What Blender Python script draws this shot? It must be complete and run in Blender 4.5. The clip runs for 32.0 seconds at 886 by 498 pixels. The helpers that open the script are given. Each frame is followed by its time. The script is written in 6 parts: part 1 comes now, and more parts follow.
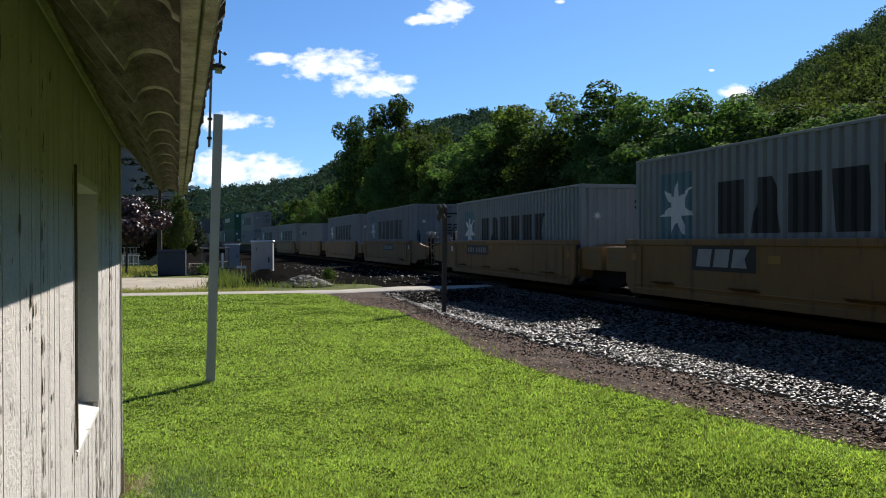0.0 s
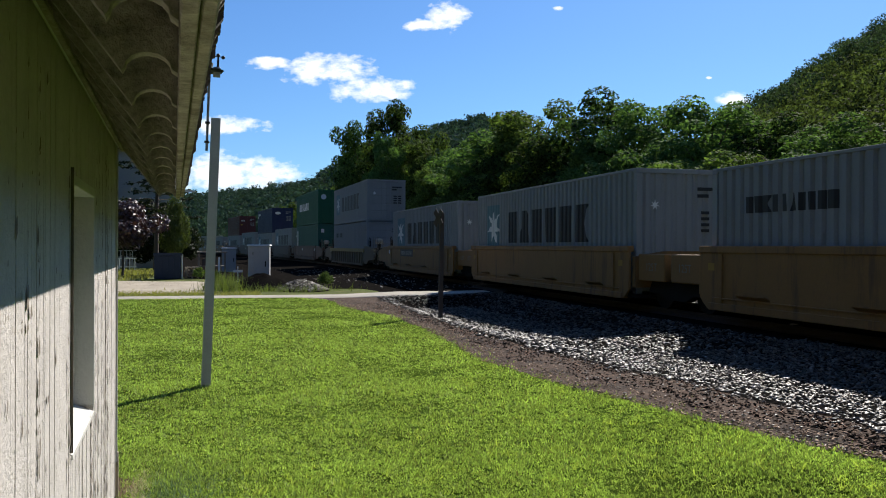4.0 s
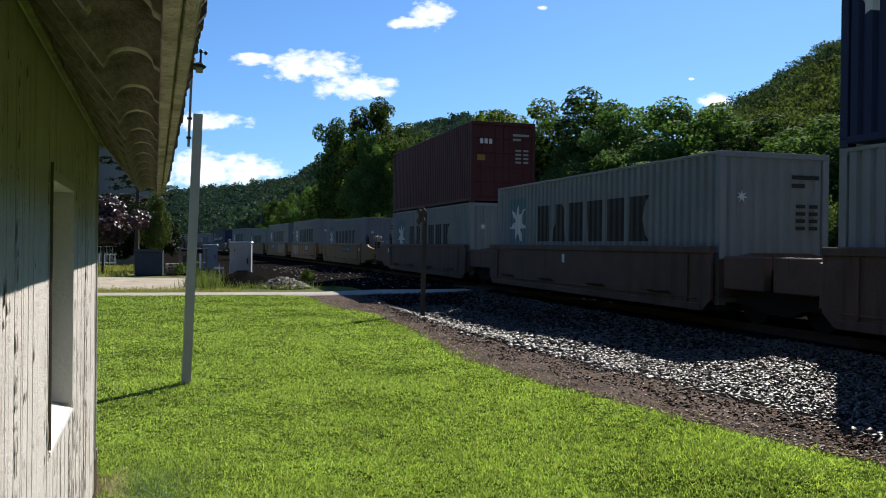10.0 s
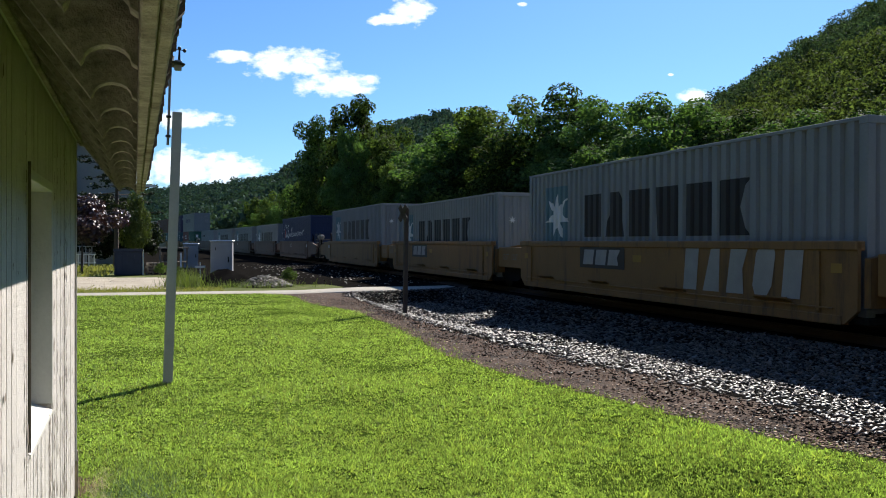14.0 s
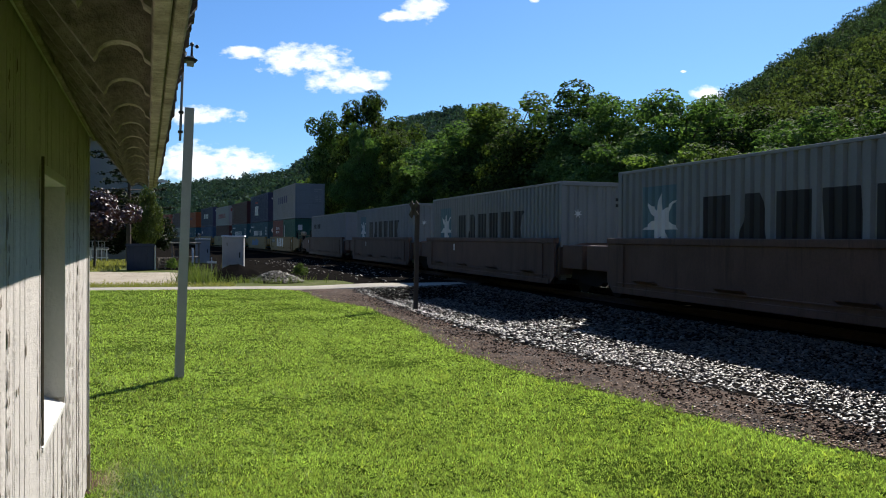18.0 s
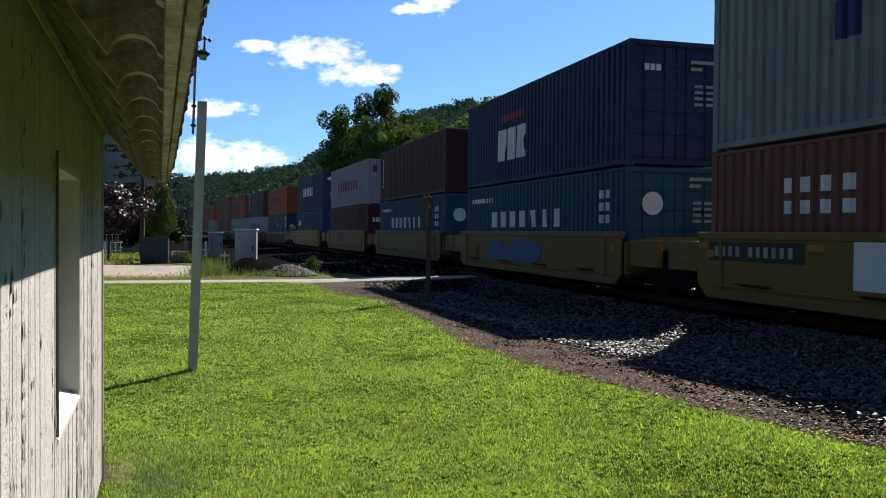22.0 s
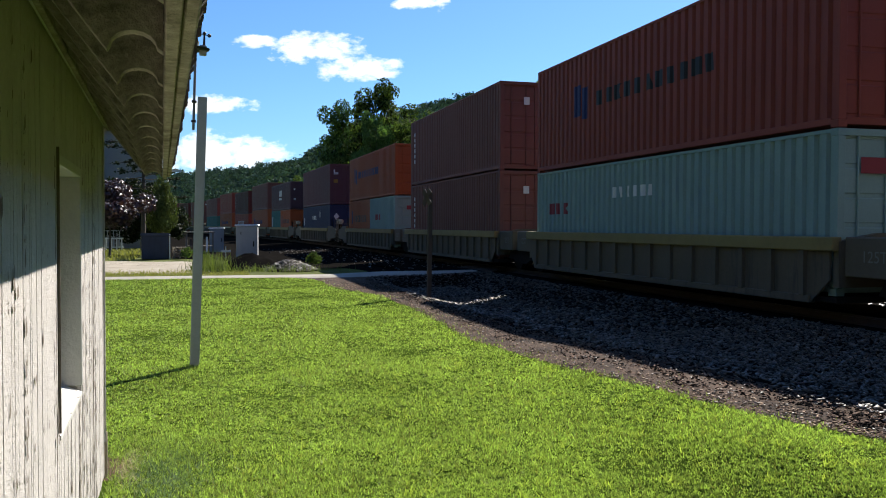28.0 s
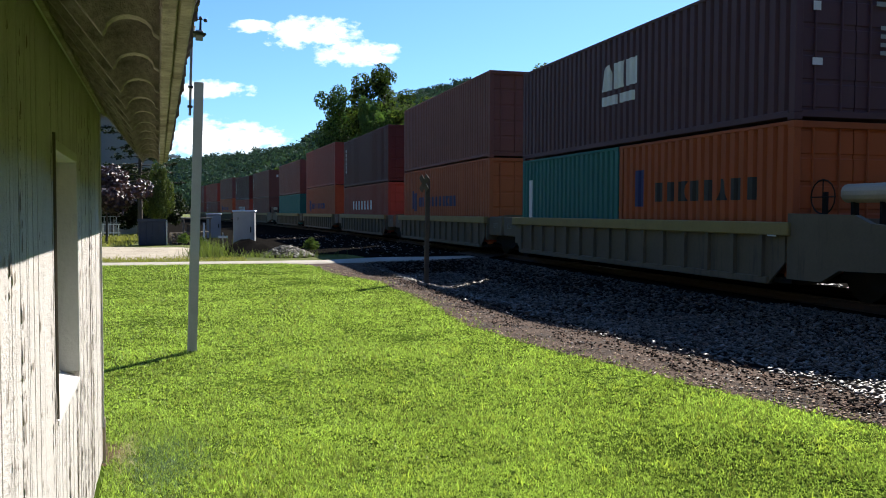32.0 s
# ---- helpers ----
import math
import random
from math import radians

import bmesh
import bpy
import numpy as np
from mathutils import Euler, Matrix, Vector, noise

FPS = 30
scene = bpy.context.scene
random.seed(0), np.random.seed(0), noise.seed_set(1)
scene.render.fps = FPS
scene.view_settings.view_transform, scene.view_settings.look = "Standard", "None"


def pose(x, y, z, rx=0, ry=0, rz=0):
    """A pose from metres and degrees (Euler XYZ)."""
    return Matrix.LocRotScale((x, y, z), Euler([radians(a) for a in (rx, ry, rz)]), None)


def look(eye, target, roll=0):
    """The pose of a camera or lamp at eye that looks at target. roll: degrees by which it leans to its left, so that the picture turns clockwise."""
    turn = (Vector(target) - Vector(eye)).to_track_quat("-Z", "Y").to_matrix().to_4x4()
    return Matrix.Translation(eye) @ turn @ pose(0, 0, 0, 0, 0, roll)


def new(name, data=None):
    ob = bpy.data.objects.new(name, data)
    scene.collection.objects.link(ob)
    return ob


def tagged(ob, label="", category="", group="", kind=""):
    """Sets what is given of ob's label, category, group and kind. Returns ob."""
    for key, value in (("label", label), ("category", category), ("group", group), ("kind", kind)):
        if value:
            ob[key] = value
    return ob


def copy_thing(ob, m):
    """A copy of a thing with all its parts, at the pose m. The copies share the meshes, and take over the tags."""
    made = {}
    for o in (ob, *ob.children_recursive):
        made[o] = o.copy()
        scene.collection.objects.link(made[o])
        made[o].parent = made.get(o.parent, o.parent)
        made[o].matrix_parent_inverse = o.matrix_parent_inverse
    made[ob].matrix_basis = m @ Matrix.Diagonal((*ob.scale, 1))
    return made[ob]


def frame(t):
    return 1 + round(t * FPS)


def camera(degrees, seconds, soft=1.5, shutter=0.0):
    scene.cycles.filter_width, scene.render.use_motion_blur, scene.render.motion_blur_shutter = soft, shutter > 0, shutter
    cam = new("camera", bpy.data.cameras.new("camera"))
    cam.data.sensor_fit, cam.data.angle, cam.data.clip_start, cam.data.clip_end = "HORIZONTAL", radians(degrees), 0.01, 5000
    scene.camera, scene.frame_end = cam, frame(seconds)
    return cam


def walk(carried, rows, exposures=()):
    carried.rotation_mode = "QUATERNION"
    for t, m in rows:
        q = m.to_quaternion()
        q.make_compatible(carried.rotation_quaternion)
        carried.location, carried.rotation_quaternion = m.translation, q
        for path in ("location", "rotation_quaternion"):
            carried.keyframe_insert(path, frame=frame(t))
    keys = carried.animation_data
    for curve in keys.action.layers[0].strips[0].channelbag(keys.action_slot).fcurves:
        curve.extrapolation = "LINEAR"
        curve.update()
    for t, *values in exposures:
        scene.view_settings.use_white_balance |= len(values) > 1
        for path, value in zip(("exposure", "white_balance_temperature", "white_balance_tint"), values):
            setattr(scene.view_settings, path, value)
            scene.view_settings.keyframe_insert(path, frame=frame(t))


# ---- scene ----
cam = camera(54.55, 32.0, 1.0)
EYE = (0.0, 0.0, 1.62)


def view(pan, tilt, roll):
    """The camera's pose: turned to the right of the track's line, tilted up, and leaning, in degrees."""
    p, e = radians(pan), radians(tilt)
    way = Vector((math.sin(p) * math.cos(e), math.cos(p) * math.cos(e), math.sin(e)))
    return look(EYE, Vector(EYE) + way * 10.0, roll)


# the phone's picture brightens a little near the end
EXPOSURES = [(0, 0.62), (9, 0.66), (11, 0.74), (13, 0.66), (13.9, 0.88), (15.5, 0.85), (17, 0.78), (18, 0.71), (22, 0.73), (23, 0.72), (24, 0.66), (25.5, 0.66), (27.5, 0.9), (31, 0.95), (32, 1.15)]
walk(cam, [
    (0, view(14.83, -0.51, -0.12)), (0.5, view(14.86, -0.46, -0.12)), (1, view(14.88, -0.40, -0.10)), (1.5, view(14.90, -0.35, -0.07)),
    (2, view(14.92, -0.33, -0.04)), (2.5, view(14.96, -0.32, 0.00)), (3, view(15.00, -0.28, 0.08)), (3.5, view(15.01, -0.22, 0.18)),
    (5.5, view(15.21, 0.06, 0.44)), (6, view(15.27, 0.14, 0.49)), (6.5, view(15.34, 0.17, 0.50)), (7, view(15.42, 0.16, 0.53)),
    (7.5, view(15.47, 0.09, 0.57)), (8, view(15.52, -0.01, 0.60)), (8.5, view(15.58, -0.07, 0.62)), (9, view(15.70, -0.10, 0.64)),
    (9.5, view(15.92, -0.19, 0.66)), (10, view(16.20, -0.26, 0.68)), (10.5, view(16.50, -0.29, 0.69)), (11, view(16.79, -0.25, 0.67)),
    (11.5, view(17.07, -0.22, 0.59)), (12, view(17.32, -0.26, 0.46)), (12.5, view(17.49, -0.32, 0.35)), (13, view(17.52, -0.38, 0.28)),
    (13.5, view(17.48, -0.42, 0.23)), (14, view(17.40, -0.46, 0.20)), (14.5, view(17.29, -0.47, 0.21)), (16.5, view(16.89, -0.60, 0.28)),
    (17, view(16.81, -0.63, 0.36)), (17.5, view(16.72, -0.66, 0.42)), (18, view(16.68, -0.70, 0.46)), (18.5, view(16.63, -0.73, 0.50)),
    (19, view(16.56, -0.78, 0.55)), (19.5, view(16.46, -0.84, 0.59)), (20, view(16.35, -0.90, 0.60)), (20.5, view(16.24, -0.96, 0.59)),
    (21, view(16.12, -1.02, 0.56)), (21.5, view(16.00, -1.08, 0.52)), (22, view(15.88, -1.15, 0.47)), (22.5, view(15.76, -1.27, 0.39)),
    (23, view(15.64, -1.44, 0.32)), (23.5, view(15.53, -1.61, 0.26)), (24, view(15.49, -1.73, 0.22)), (24.5, view(15.51, -1.79, 0.22)),
    (25, view(15.54, -1.82, 0.22)), (25.5, view(15.57, -1.82, 0.22)), (27.5, view(15.77, -1.64, 0.19)), (28, view(15.81, -1.51, 0.18)),
    (28.5, view(15.85, -1.32, 0.19)), (29, view(15.87, -1.20, 0.24)), (29.5, view(15.88, -1.29, 0.31)), (30, view(15.90, -1.61, 0.35)),
    (30.5, view(15.91, -1.96, 0.39)), (31, view(15.90, -2.22, 0.38)), (31.5, view(15.93, -2.35, 0.31)), (32, view(15.99, -2.45, 0.20)),
], EXPOSURES)

# ---- world, sun, exposure ----
SUN_AZ, SUN_EL = 41.0, 38.4       # degrees to the right of the track's line, and up


def node(tree, kind, **inputs):
    n = tree.nodes.new(kind)
    for key, value in inputs.items():
        n.inputs[key.replace("_", " ")].default_value = value
    return n


def maths(tree, op, a, b=None, clamp=False):
    n = tree.nodes.new("ShaderNodeMath")
    n.operation, n.use_clamp = op, clamp
    for i, v in enumerate((a, b)):
        if v is None:
            continue
        if isinstance(v, (int, float)):
            n.inputs[i].default_value = v
        else:
            tree.links.new(v, n.inputs[i])
    return n.outputs[0]


def build_world():
    world = bpy.data.worlds.new("sky")
    scene.world = world
    world.use_nodes = True
    tree = world.node_tree
    tree.nodes.clear()
    out = tree.nodes.new("ShaderNodeOutputWorld")
    sky = tree.nodes.new("ShaderNodeTexSky")
    sky.sky_type, sky.sun_disc = "NISHITA", False
    sky.sun_elevation, sky.sun_rotation = radians(SUN_EL), radians(SUN_AZ)
    sky.air_density, sky.dust_density, sky.ozone_density = 1.0, 0.3, 2.0
    geo = tree.nodes.new("ShaderNodeTexCoord")
    split = tree.nodes.new("ShaderNodeSeparateXYZ")
    tree.links.new(geo.outputs["Generated"], split.inputs[0])
    dx, dy, dz = split.outputs
    c, s = math.cos(radians(16)), math.sin(radians(16))
    ahead = maths(tree, "ADD", maths(tree, "MULTIPLY", dx, s), maths(tree, "MULTIPLY", dy, c))
    side = maths(tree, "SUBTRACT", maths(tree, "MULTIPLY", dx, c), maths(tree, "MULTIPLY", dy, s))
    safe = maths(tree, "MAXIMUM", ahead, 0.05)
    u, v = maths(tree, "DIVIDE", side, safe), maths(tree, "DIVIDE", dz, safe)
    flat = tree.nodes.new("ShaderNodeCombineXYZ")
    tree.links.new(u, flat.inputs[0])
    tree.links.new(maths(tree, "MULTIPLY", v, 1.7), flat.inputs[1])
    noises = []
    for scale, detail in ((75.0, 6.0), (30.0, 2.0)):
        n = node(tree, "ShaderNodeTexNoise", Scale=scale, Detail=detail, Roughness=0.62)
        tree.links.new(flat.outputs[0], n.inputs["Vector"])
        noises.append(maths(tree, "SUBTRACT", n.outputs["Fac"], 0.5))
    ragged = maths(tree, "ADD", maths(tree, "MULTIPLY", noises[0], 2.4), maths(tree, "MULTIPLY", noises[1], 2.6))
    cover = None
    # azimuth, elevation, half width, half height, all in degrees
    for az, el, a, b in CLOUDS:
        u0, v0 = math.tan(radians(az - 16)), math.tan(radians(el)) / math.cos(radians(az - 16))
        p = maths(tree, "POWER", maths(tree, "DIVIDE", maths(tree, "SUBTRACT", u, u0), radians(a)), 2.0)
        q = maths(tree, "POWER", maths(tree, "DIVIDE", maths(tree, "SUBTRACT", v, v0), radians(b)), 2.0)
        m = maths(tree, "SUBTRACT", 1.0, maths(tree, "ADD", p, q))
        cover = m if cover is None else maths(tree, "MAXIMUM", cover, m)
    cover = maths(tree, "MULTIPLY", maths(tree, "ADD", maths(tree, "ADD", cover, ragged), 0.12), 0.85, True)
    cover = maths(tree, "MULTIPLY", cover, maths(tree, "GREATER_THAN", ahead, 0.06))
    mix = tree.nodes.new("ShaderNodeMix")
    mix.data_type = "RGBA"
    tint = tree.nodes.new("ShaderNodeMix")
    tint.data_type, tint.blend_type = "RGBA", "MULTIPLY"
    tint.inputs["Factor"].default_value = 1.0
    tint.inputs["B"].default_value = SKY_TINT
    tree.links.new(sky.outputs[0], tint.inputs["A"])
    tree.links.new(cover, mix.inputs["Factor"])
    tree.links.new(tint.outputs["Result"], mix.inputs["A"])
    mix.inputs["B"].default_value = CLOUD_WHITE
    back = node(tree, "ShaderNodeBackground", Strength=SKY_STRENGTH)
    tree.links.new(mix.outputs["Result"], back.inputs["Color"])
    tree.links.new(back.outputs[0], out.inputs["Surface"])


SKY_STRENGTH, SKY_TINT, CLOUD_WHITE = 0.0545, (0.60, 0.96, 1.42, 1), (15.0, 15.2, 15.6, 1)
CLOUDS = ((7.4, 11.5, 3.0, 1.05), (3.5, 11.8, 1.6, 0.45), (10.2, 10.3, 3.0, 0.8), (15.3, 15.1, 1.35, 1.0), (13.6, 14.4, 1.3, 0.4),
          (0.6, 7.7, 2.8, 0.6), (1.0, 4.6, 5.0, 1.35), (33.7, 9.3, 1.1, 0.55), (32.2, 10.7, 0.22, 0.1), (22.6, 15.4, 0.4, 0.2),
          (-14.0, 13.0, 4.0, 1.2), (52.0, 9.0, 6.0, 1.3))
build_world()

sun = new("sun", bpy.data.lights.new("sun", "SUN"))
sun.data.energy, sun.data.angle, sun.data.color = 5.0, radians(0.53), (1.0, 0.95, 0.87)
SUN_WAY = Vector((math.sin(radians(SUN_AZ)) * math.cos(radians(SUN_EL)), math.cos(radians(SUN_AZ)) * math.cos(radians(SUN_EL)), math.sin(radians(SUN_EL))))
sun.matrix_world = look(SUN_WAY * 100, (0, 0, 0))

# ---- materials ----
MATS = {}


def paint(name, colour, rough=0.6, metal=0.0, vary=0.18, scale=3.0, grain=40.0, bump=0.15, dirt=None, dirt_amount=0.0, spread=0.0, streak=False, leaf=0.0, spec=0.4, each=True):
    """A surface with two scales of variation, fine relief, and dirt or rust if given. spread: change of tone from object to object; leaf: share of light let through."""
    if name in MATS:
        return MATS[name]
    m = bpy.data.materials.new(name)
    MATS[name] = m
    m.use_nodes = True
    tree = m.node_tree
    bsdf = tree.nodes["Principled BSDF"]
    bsdf.inputs["Metallic"].default_value = metal
    bsdf.inputs["Specular IOR Level"].default_value = spec
    coord = tree.nodes.new("ShaderNodeTexCoord")
    big = node(tree, "ShaderNodeTexNoise", Scale=scale, Detail=4.0, Roughness=0.6)
    fine = node(tree, "ShaderNodeTexNoise", Scale=grain, Detail=3.0, Roughness=0.65)
    for n in (big, fine):
        tree.links.new(coord.outputs["Object"], n.inputs["Vector"])
    tone = maths(tree, "ADD", maths(tree, "MULTIPLY", maths(tree, "SUBTRACT", big.outputs["Fac"], 0.5), 2.4 * vary),
                 maths(tree, "MULTIPLY", maths(tree, "SUBTRACT", fine.outputs["Fac"], 0.5), 1.6 * vary))
    if spread:
        info = tree.nodes.new("ShaderNodeObjectInfo")
        if each:
            tone = maths(tree, "ADD", tone, maths(tree, "MULTIPLY", maths(tree, "SUBTRACT", info.outputs["Random"], 0.5), 2 * spread))
        island = tree.nodes.new("ShaderNodeNewGeometry")
        tone = maths(tree, "ADD", tone, maths(tree, "MULTIPLY", maths(tree, "SUBTRACT", island.outputs["Random Per Island"], 0.5), 2 * spread))
    tone = maths(tree, "MAXIMUM", maths(tree, "ADD", tone, 1.0), 0.15)
    scaled = tree.nodes.new("ShaderNodeVectorMath")
    scaled.operation = "SCALE"
    scaled.inputs[0].default_value = colour
    tree.links.new(tone, scaled.inputs["Scale"])
    result = scaled.outputs[0]
    if dirt:
        stain = node(tree, "ShaderNodeTexNoise", Scale=1.3, Detail=6.0, Roughness=0.7)
        if streak:
            stretch = tree.nodes.new("ShaderNodeMapping")
            stretch.inputs["Scale"].default_value = (3.0, 3.0, 0.35)
            tree.links.new(coord.outputs["Object"], stretch.inputs["Vector"])
            tree.links.new(stretch.outputs[0], stain.inputs["Vector"])
        else:
            tree.links.new(coord.outputs["Object"], stain.inputs["Vector"])
        amount = maths(tree, "MULTIPLY", maths(tree, "SUBTRACT", stain.outputs["Fac"], 0.68 - 0.3 * dirt_amount), 5.0, True)
        amount = maths(tree, "MULTIPLY", amount, min(1.0, 0.45 + dirt_amount))
        mix = tree.nodes.new("ShaderNodeMix")
        mix.data_type = "RGBA"
        mix.inputs["B"].default_value = (*dirt, 1)
        tree.links.new(amount, mix.inputs["Factor"])
        tree.links.new(result, mix.inputs["A"])
        result = mix.outputs["Result"]
    tree.links.new(result, bsdf.inputs["Base Color"])
    rough_mix = maths(tree, "ADD", rough - 0.08, maths(tree, "MULTIPLY", fine.outputs["Fac"], 0.16), True)
    tree.links.new(rough_mix, bsdf.inputs["Roughness"])
    if bump:
        b = node(tree, "ShaderNodeBump", Strength=bump, Distance=0.02)
        tree.links.new(fine.outputs["Fac"], b.inputs["Height"])
        tree.links.new(b.outputs[0], bsdf.inputs["Normal"])
    if leaf:
        through_leaf = tree.nodes.new("ShaderNodeBsdfTranslucent")
        bright = tree.nodes.new("ShaderNodeVectorMath")
        bright.operation = "MULTIPLY"
        bright.inputs[1].default_value = (1.3, 1.45, 0.65)
        tree.links.new(result, bright.inputs[0])
        tree.links.new(bright.outputs[0], through_leaf.inputs["Color"])
        both = node(tree, "ShaderNodeMixShader", Fac=leaf)
        tree.links.new(bsdf.outputs[0], both.inputs[1])
        tree.links.new(through_leaf.outputs[0], both.inputs[2])
        tree.links.new(both.outputs[0], tree.nodes["Material Output"].inputs["Surface"])
    return m


RUST, SOOT = (0.12, 0.055, 0.03), (0.03, 0.028, 0.026)
steel = paint("dark_steel", (0.02, 0.018, 0.016), 0.88, 0.0, spec=0.1, dirt=(0.03, 0.018, 0.012), dirt_amount=0.3)
rail_steel = paint("rusty_rail_steel", (0.06, 0.035, 0.025), 0.8, 0.1, dirt=RUST, dirt_amount=0.3)
rail_head = paint("polished_rail_head", (0.4, 0.39, 0.38), 0.25, 0.95)
bright_steel = paint("galvanised_steel", (0.5, 0.52, 0.53), 0.4, 0.7)
white_mark = paint("white_lettering", (0.72, 0.73, 0.72), 0.6, vary=0.12, bump=0)
black_mark = paint("black_lettering", (0.02, 0.022, 0.026), 0.5, vary=0.1, bump=0)

# ---- mesh helpers ----


def solid(bm, x0, x1, y0, y1, z0, z1, bevel=0.0):
    """A block, with bevelled edges if asked."""
    made = bmesh.ops.create_cube(bm, size=1.0, matrix=Matrix.LocRotScale(((x0 + x1) / 2, (y0 + y1) / 2, (z0 + z1) / 2), None, (abs(x1 - x0), abs(y1 - y0), abs(z1 - z0))))
    if bevel:
        edges = list({e for v in made["verts"] for e in v.link_edges})
        bmesh.ops.bevel(bm, geom=edges, offset=bevel, segments=1, affect="EDGES")
    return bm


def rod(bm, a, b, r0, r1=None, sides=8):
    """A round bar or tapered limb from a to b."""
    a, b = Vector(a), Vector(b)
    way = b - a
    m = Matrix.Translation((a + b) / 2) @ way.to_track_quat("Z", "Y").to_matrix().to_4x4()
    bmesh.ops.create_cone(bm, cap_ends=True, segments=sides, radius1=r0, radius2=r0 if r1 is None else r1, depth=way.length, matrix=m)
    return bm


def prism(bm, outline, axis, lo, hi):
    """A plate: an outline in the other two axes, pulled along axis from lo to hi."""
    def put(p, d):
        q = list(p)
        q.insert("xyz".index(axis), d)
        return q
    a = [bm.verts.new(put(p, lo)) for p in outline]
    b = [bm.verts.new(put(p, hi)) for p in outline]
    bm.faces.new(a)
    bm.faces.new(b[::-1])
    for i in range(len(a)):
        j = (i + 1) % len(a)
        bm.faces.new((a[i], b[i], b[j], a[j]))
    bmesh.ops.recalc_face_normals(bm, faces=bm.faces[:])
    return bm


def mesh_of(name, bm, material, smooth=False):
    me = bpy.data.meshes.new(name)
    bm.to_mesh(me)
    bm.free()
    me.materials.append(material)
    if smooth:
        me.shade_smooth()
    return me


def part(name, shape, material=None, parent=None, label="", at=None):
    """Links a bmesh, or a mesh that is shared, as one object under parent."""
    me = shape if isinstance(shape, bpy.types.Mesh) else mesh_of(name, shape, material)
    ob = new(name, me)
    if parent:
        ob.parent = parent
    if at is not None:
        ob.matrix_basis = at
    return tagged(ob, label)


def thing(name, label, category, group="", kind="", at=None):
    ob = new(name)
    ob.empty_display_size = 0.3
    if at is not None:
        ob.matrix_basis = at
    return tagged(ob, label, category, group, kind)


def raw_mesh(name, verts, faces, material, smooth=False):
    me = bpy.data.meshes.new(name)
    me.from_pydata([tuple(v) for v in verts], [], faces)
    me.materials.append(material)
    if smooth:
        me.shade_smooth()
    return me


def quads_mesh(name, corners, material):
    """Many loose quads at once; corners is an array of n x 4 x 3."""
    n = len(corners)
    me = bpy.data.meshes.new(name)
    me.vertices.add(4 * n)
    me.vertices.foreach_set("co", np.ascontiguousarray(corners, dtype=np.float32).ravel())
    me.loops.add(4 * n)
    me.loops.foreach_set("vertex_index", np.arange(4 * n, dtype=np.int32))
    me.polygons.add(n)
    me.polygons.foreach_set("loop_start", np.arange(0, 4 * n, 4, dtype=np.int32))
    me.update(calc_edges=True)
    me.materials.append(material)
    return me



def tris_mesh(name, corners, material):
    """Many loose triangles at once; corners is an array of n x 3 x 3."""
    n = len(corners)
    me = bpy.data.meshes.new(name)
    me.vertices.add(3 * n)
    me.vertices.foreach_set("co", np.ascontiguousarray(corners, dtype=np.float32).ravel())
    me.loops.add(3 * n)
    me.loops.foreach_set("vertex_index", np.arange(3 * n, dtype=np.int32))
    me.polygons.add(n)
    me.polygons.foreach_set("loop_start", np.arange(0, 3 * n, 3, dtype=np.int32))
    me.update(calc_edges=True)
    me.materials.append(material)
    return me


# ---- the track ----
TRACK_X, BEND_Y, BEND_R = 10.63, 31.5, 915.0
RAIL_Z, SPEED = 0.26, 17.2


def track(u, side=0.0, z=0.0):
    """The pose at u metres along the track: straight past the camera, then bending away to the left."""
    if u <= BEND_Y:
        return pose(TRACK_X + side, u, z)
    a = (u - BEND_Y) / BEND_R
    return pose(TRACK_X - BEND_R * (1 - math.cos(a)) + side * math.cos(a), BEND_Y + BEND_R * math.sin(a) + side * math.sin(a), z, 0, 0, math.degrees(a))

# ---- ground, track and road ----
lawn_soil = paint("lawn_turf", (0.056, 0.090, 0.013), 0.95, vary=0.8, scale=1.1, grain=75, bump=0.8, dirt=(0.10, 0.13, 0.022), dirt_amount=0.2, spec=0.0)
rough_grass = paint("rough_grass", (0.11, 0.13, 0.035), 0.95, vary=0.5, scale=0.35, grain=14, bump=0.6, dirt=(0.22, 0.2, 0.08), dirt_amount=0.5, spec=0.1)
dirt_mat = paint("cinder_dirt", (0.072, 0.046, 0.032), 0.95, vary=1.2, scale=9.0, grain=26, bump=1.0, dirt=(0.018, 0.014, 0.012), dirt_amount=0.6, spec=0.1)
# near black: its tone also carries the train's shade on the far yard
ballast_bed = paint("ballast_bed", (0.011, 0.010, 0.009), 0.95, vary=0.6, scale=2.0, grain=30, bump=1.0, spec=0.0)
stone_mat = paint("ballast_stone", (0.092, 0.075, 0.060), 0.5, vary=0.3, scale=6, grain=60, bump=0.2, spread=0.9, spec=0.45)
gravel_mat = paint("pale_gravel", (0.38, 0.33, 0.255), 0.95, vary=0.3, scale=0.8, grain=40, bump=0.8, dirt=(0.22, 0.2, 0.09), dirt_amount=0.3, spec=0.1)
asphalt_mat = paint("worn_asphalt", (0.36, 0.325, 0.27), 0.9, vary=0.25, scale=1.0, grain=70, bump=0.5, spec=0.2)
tie_mat = paint("creosoted_timber", (0.06, 0.045, 0.035), 0.9, vary=0.4, scale=3, grain=30, bump=0.6)


# the ballast's outer edge: distances along the track, and how far out it lies
EDGE_YS = (-60, 3.0, 5.7, 7.2, 8.6, 10.6, 11.6, 13.3, 18.0, 20.0, 26.0, 31.0, 40, 60, 300)
EDGE_XS = (6.2, 6.0, 5.68, 5.52, 5.38, 5.15, 4.92, 4.8, 4.8, 4.8, 4.95, 6.2, 4.6, 4.2, 4.2)


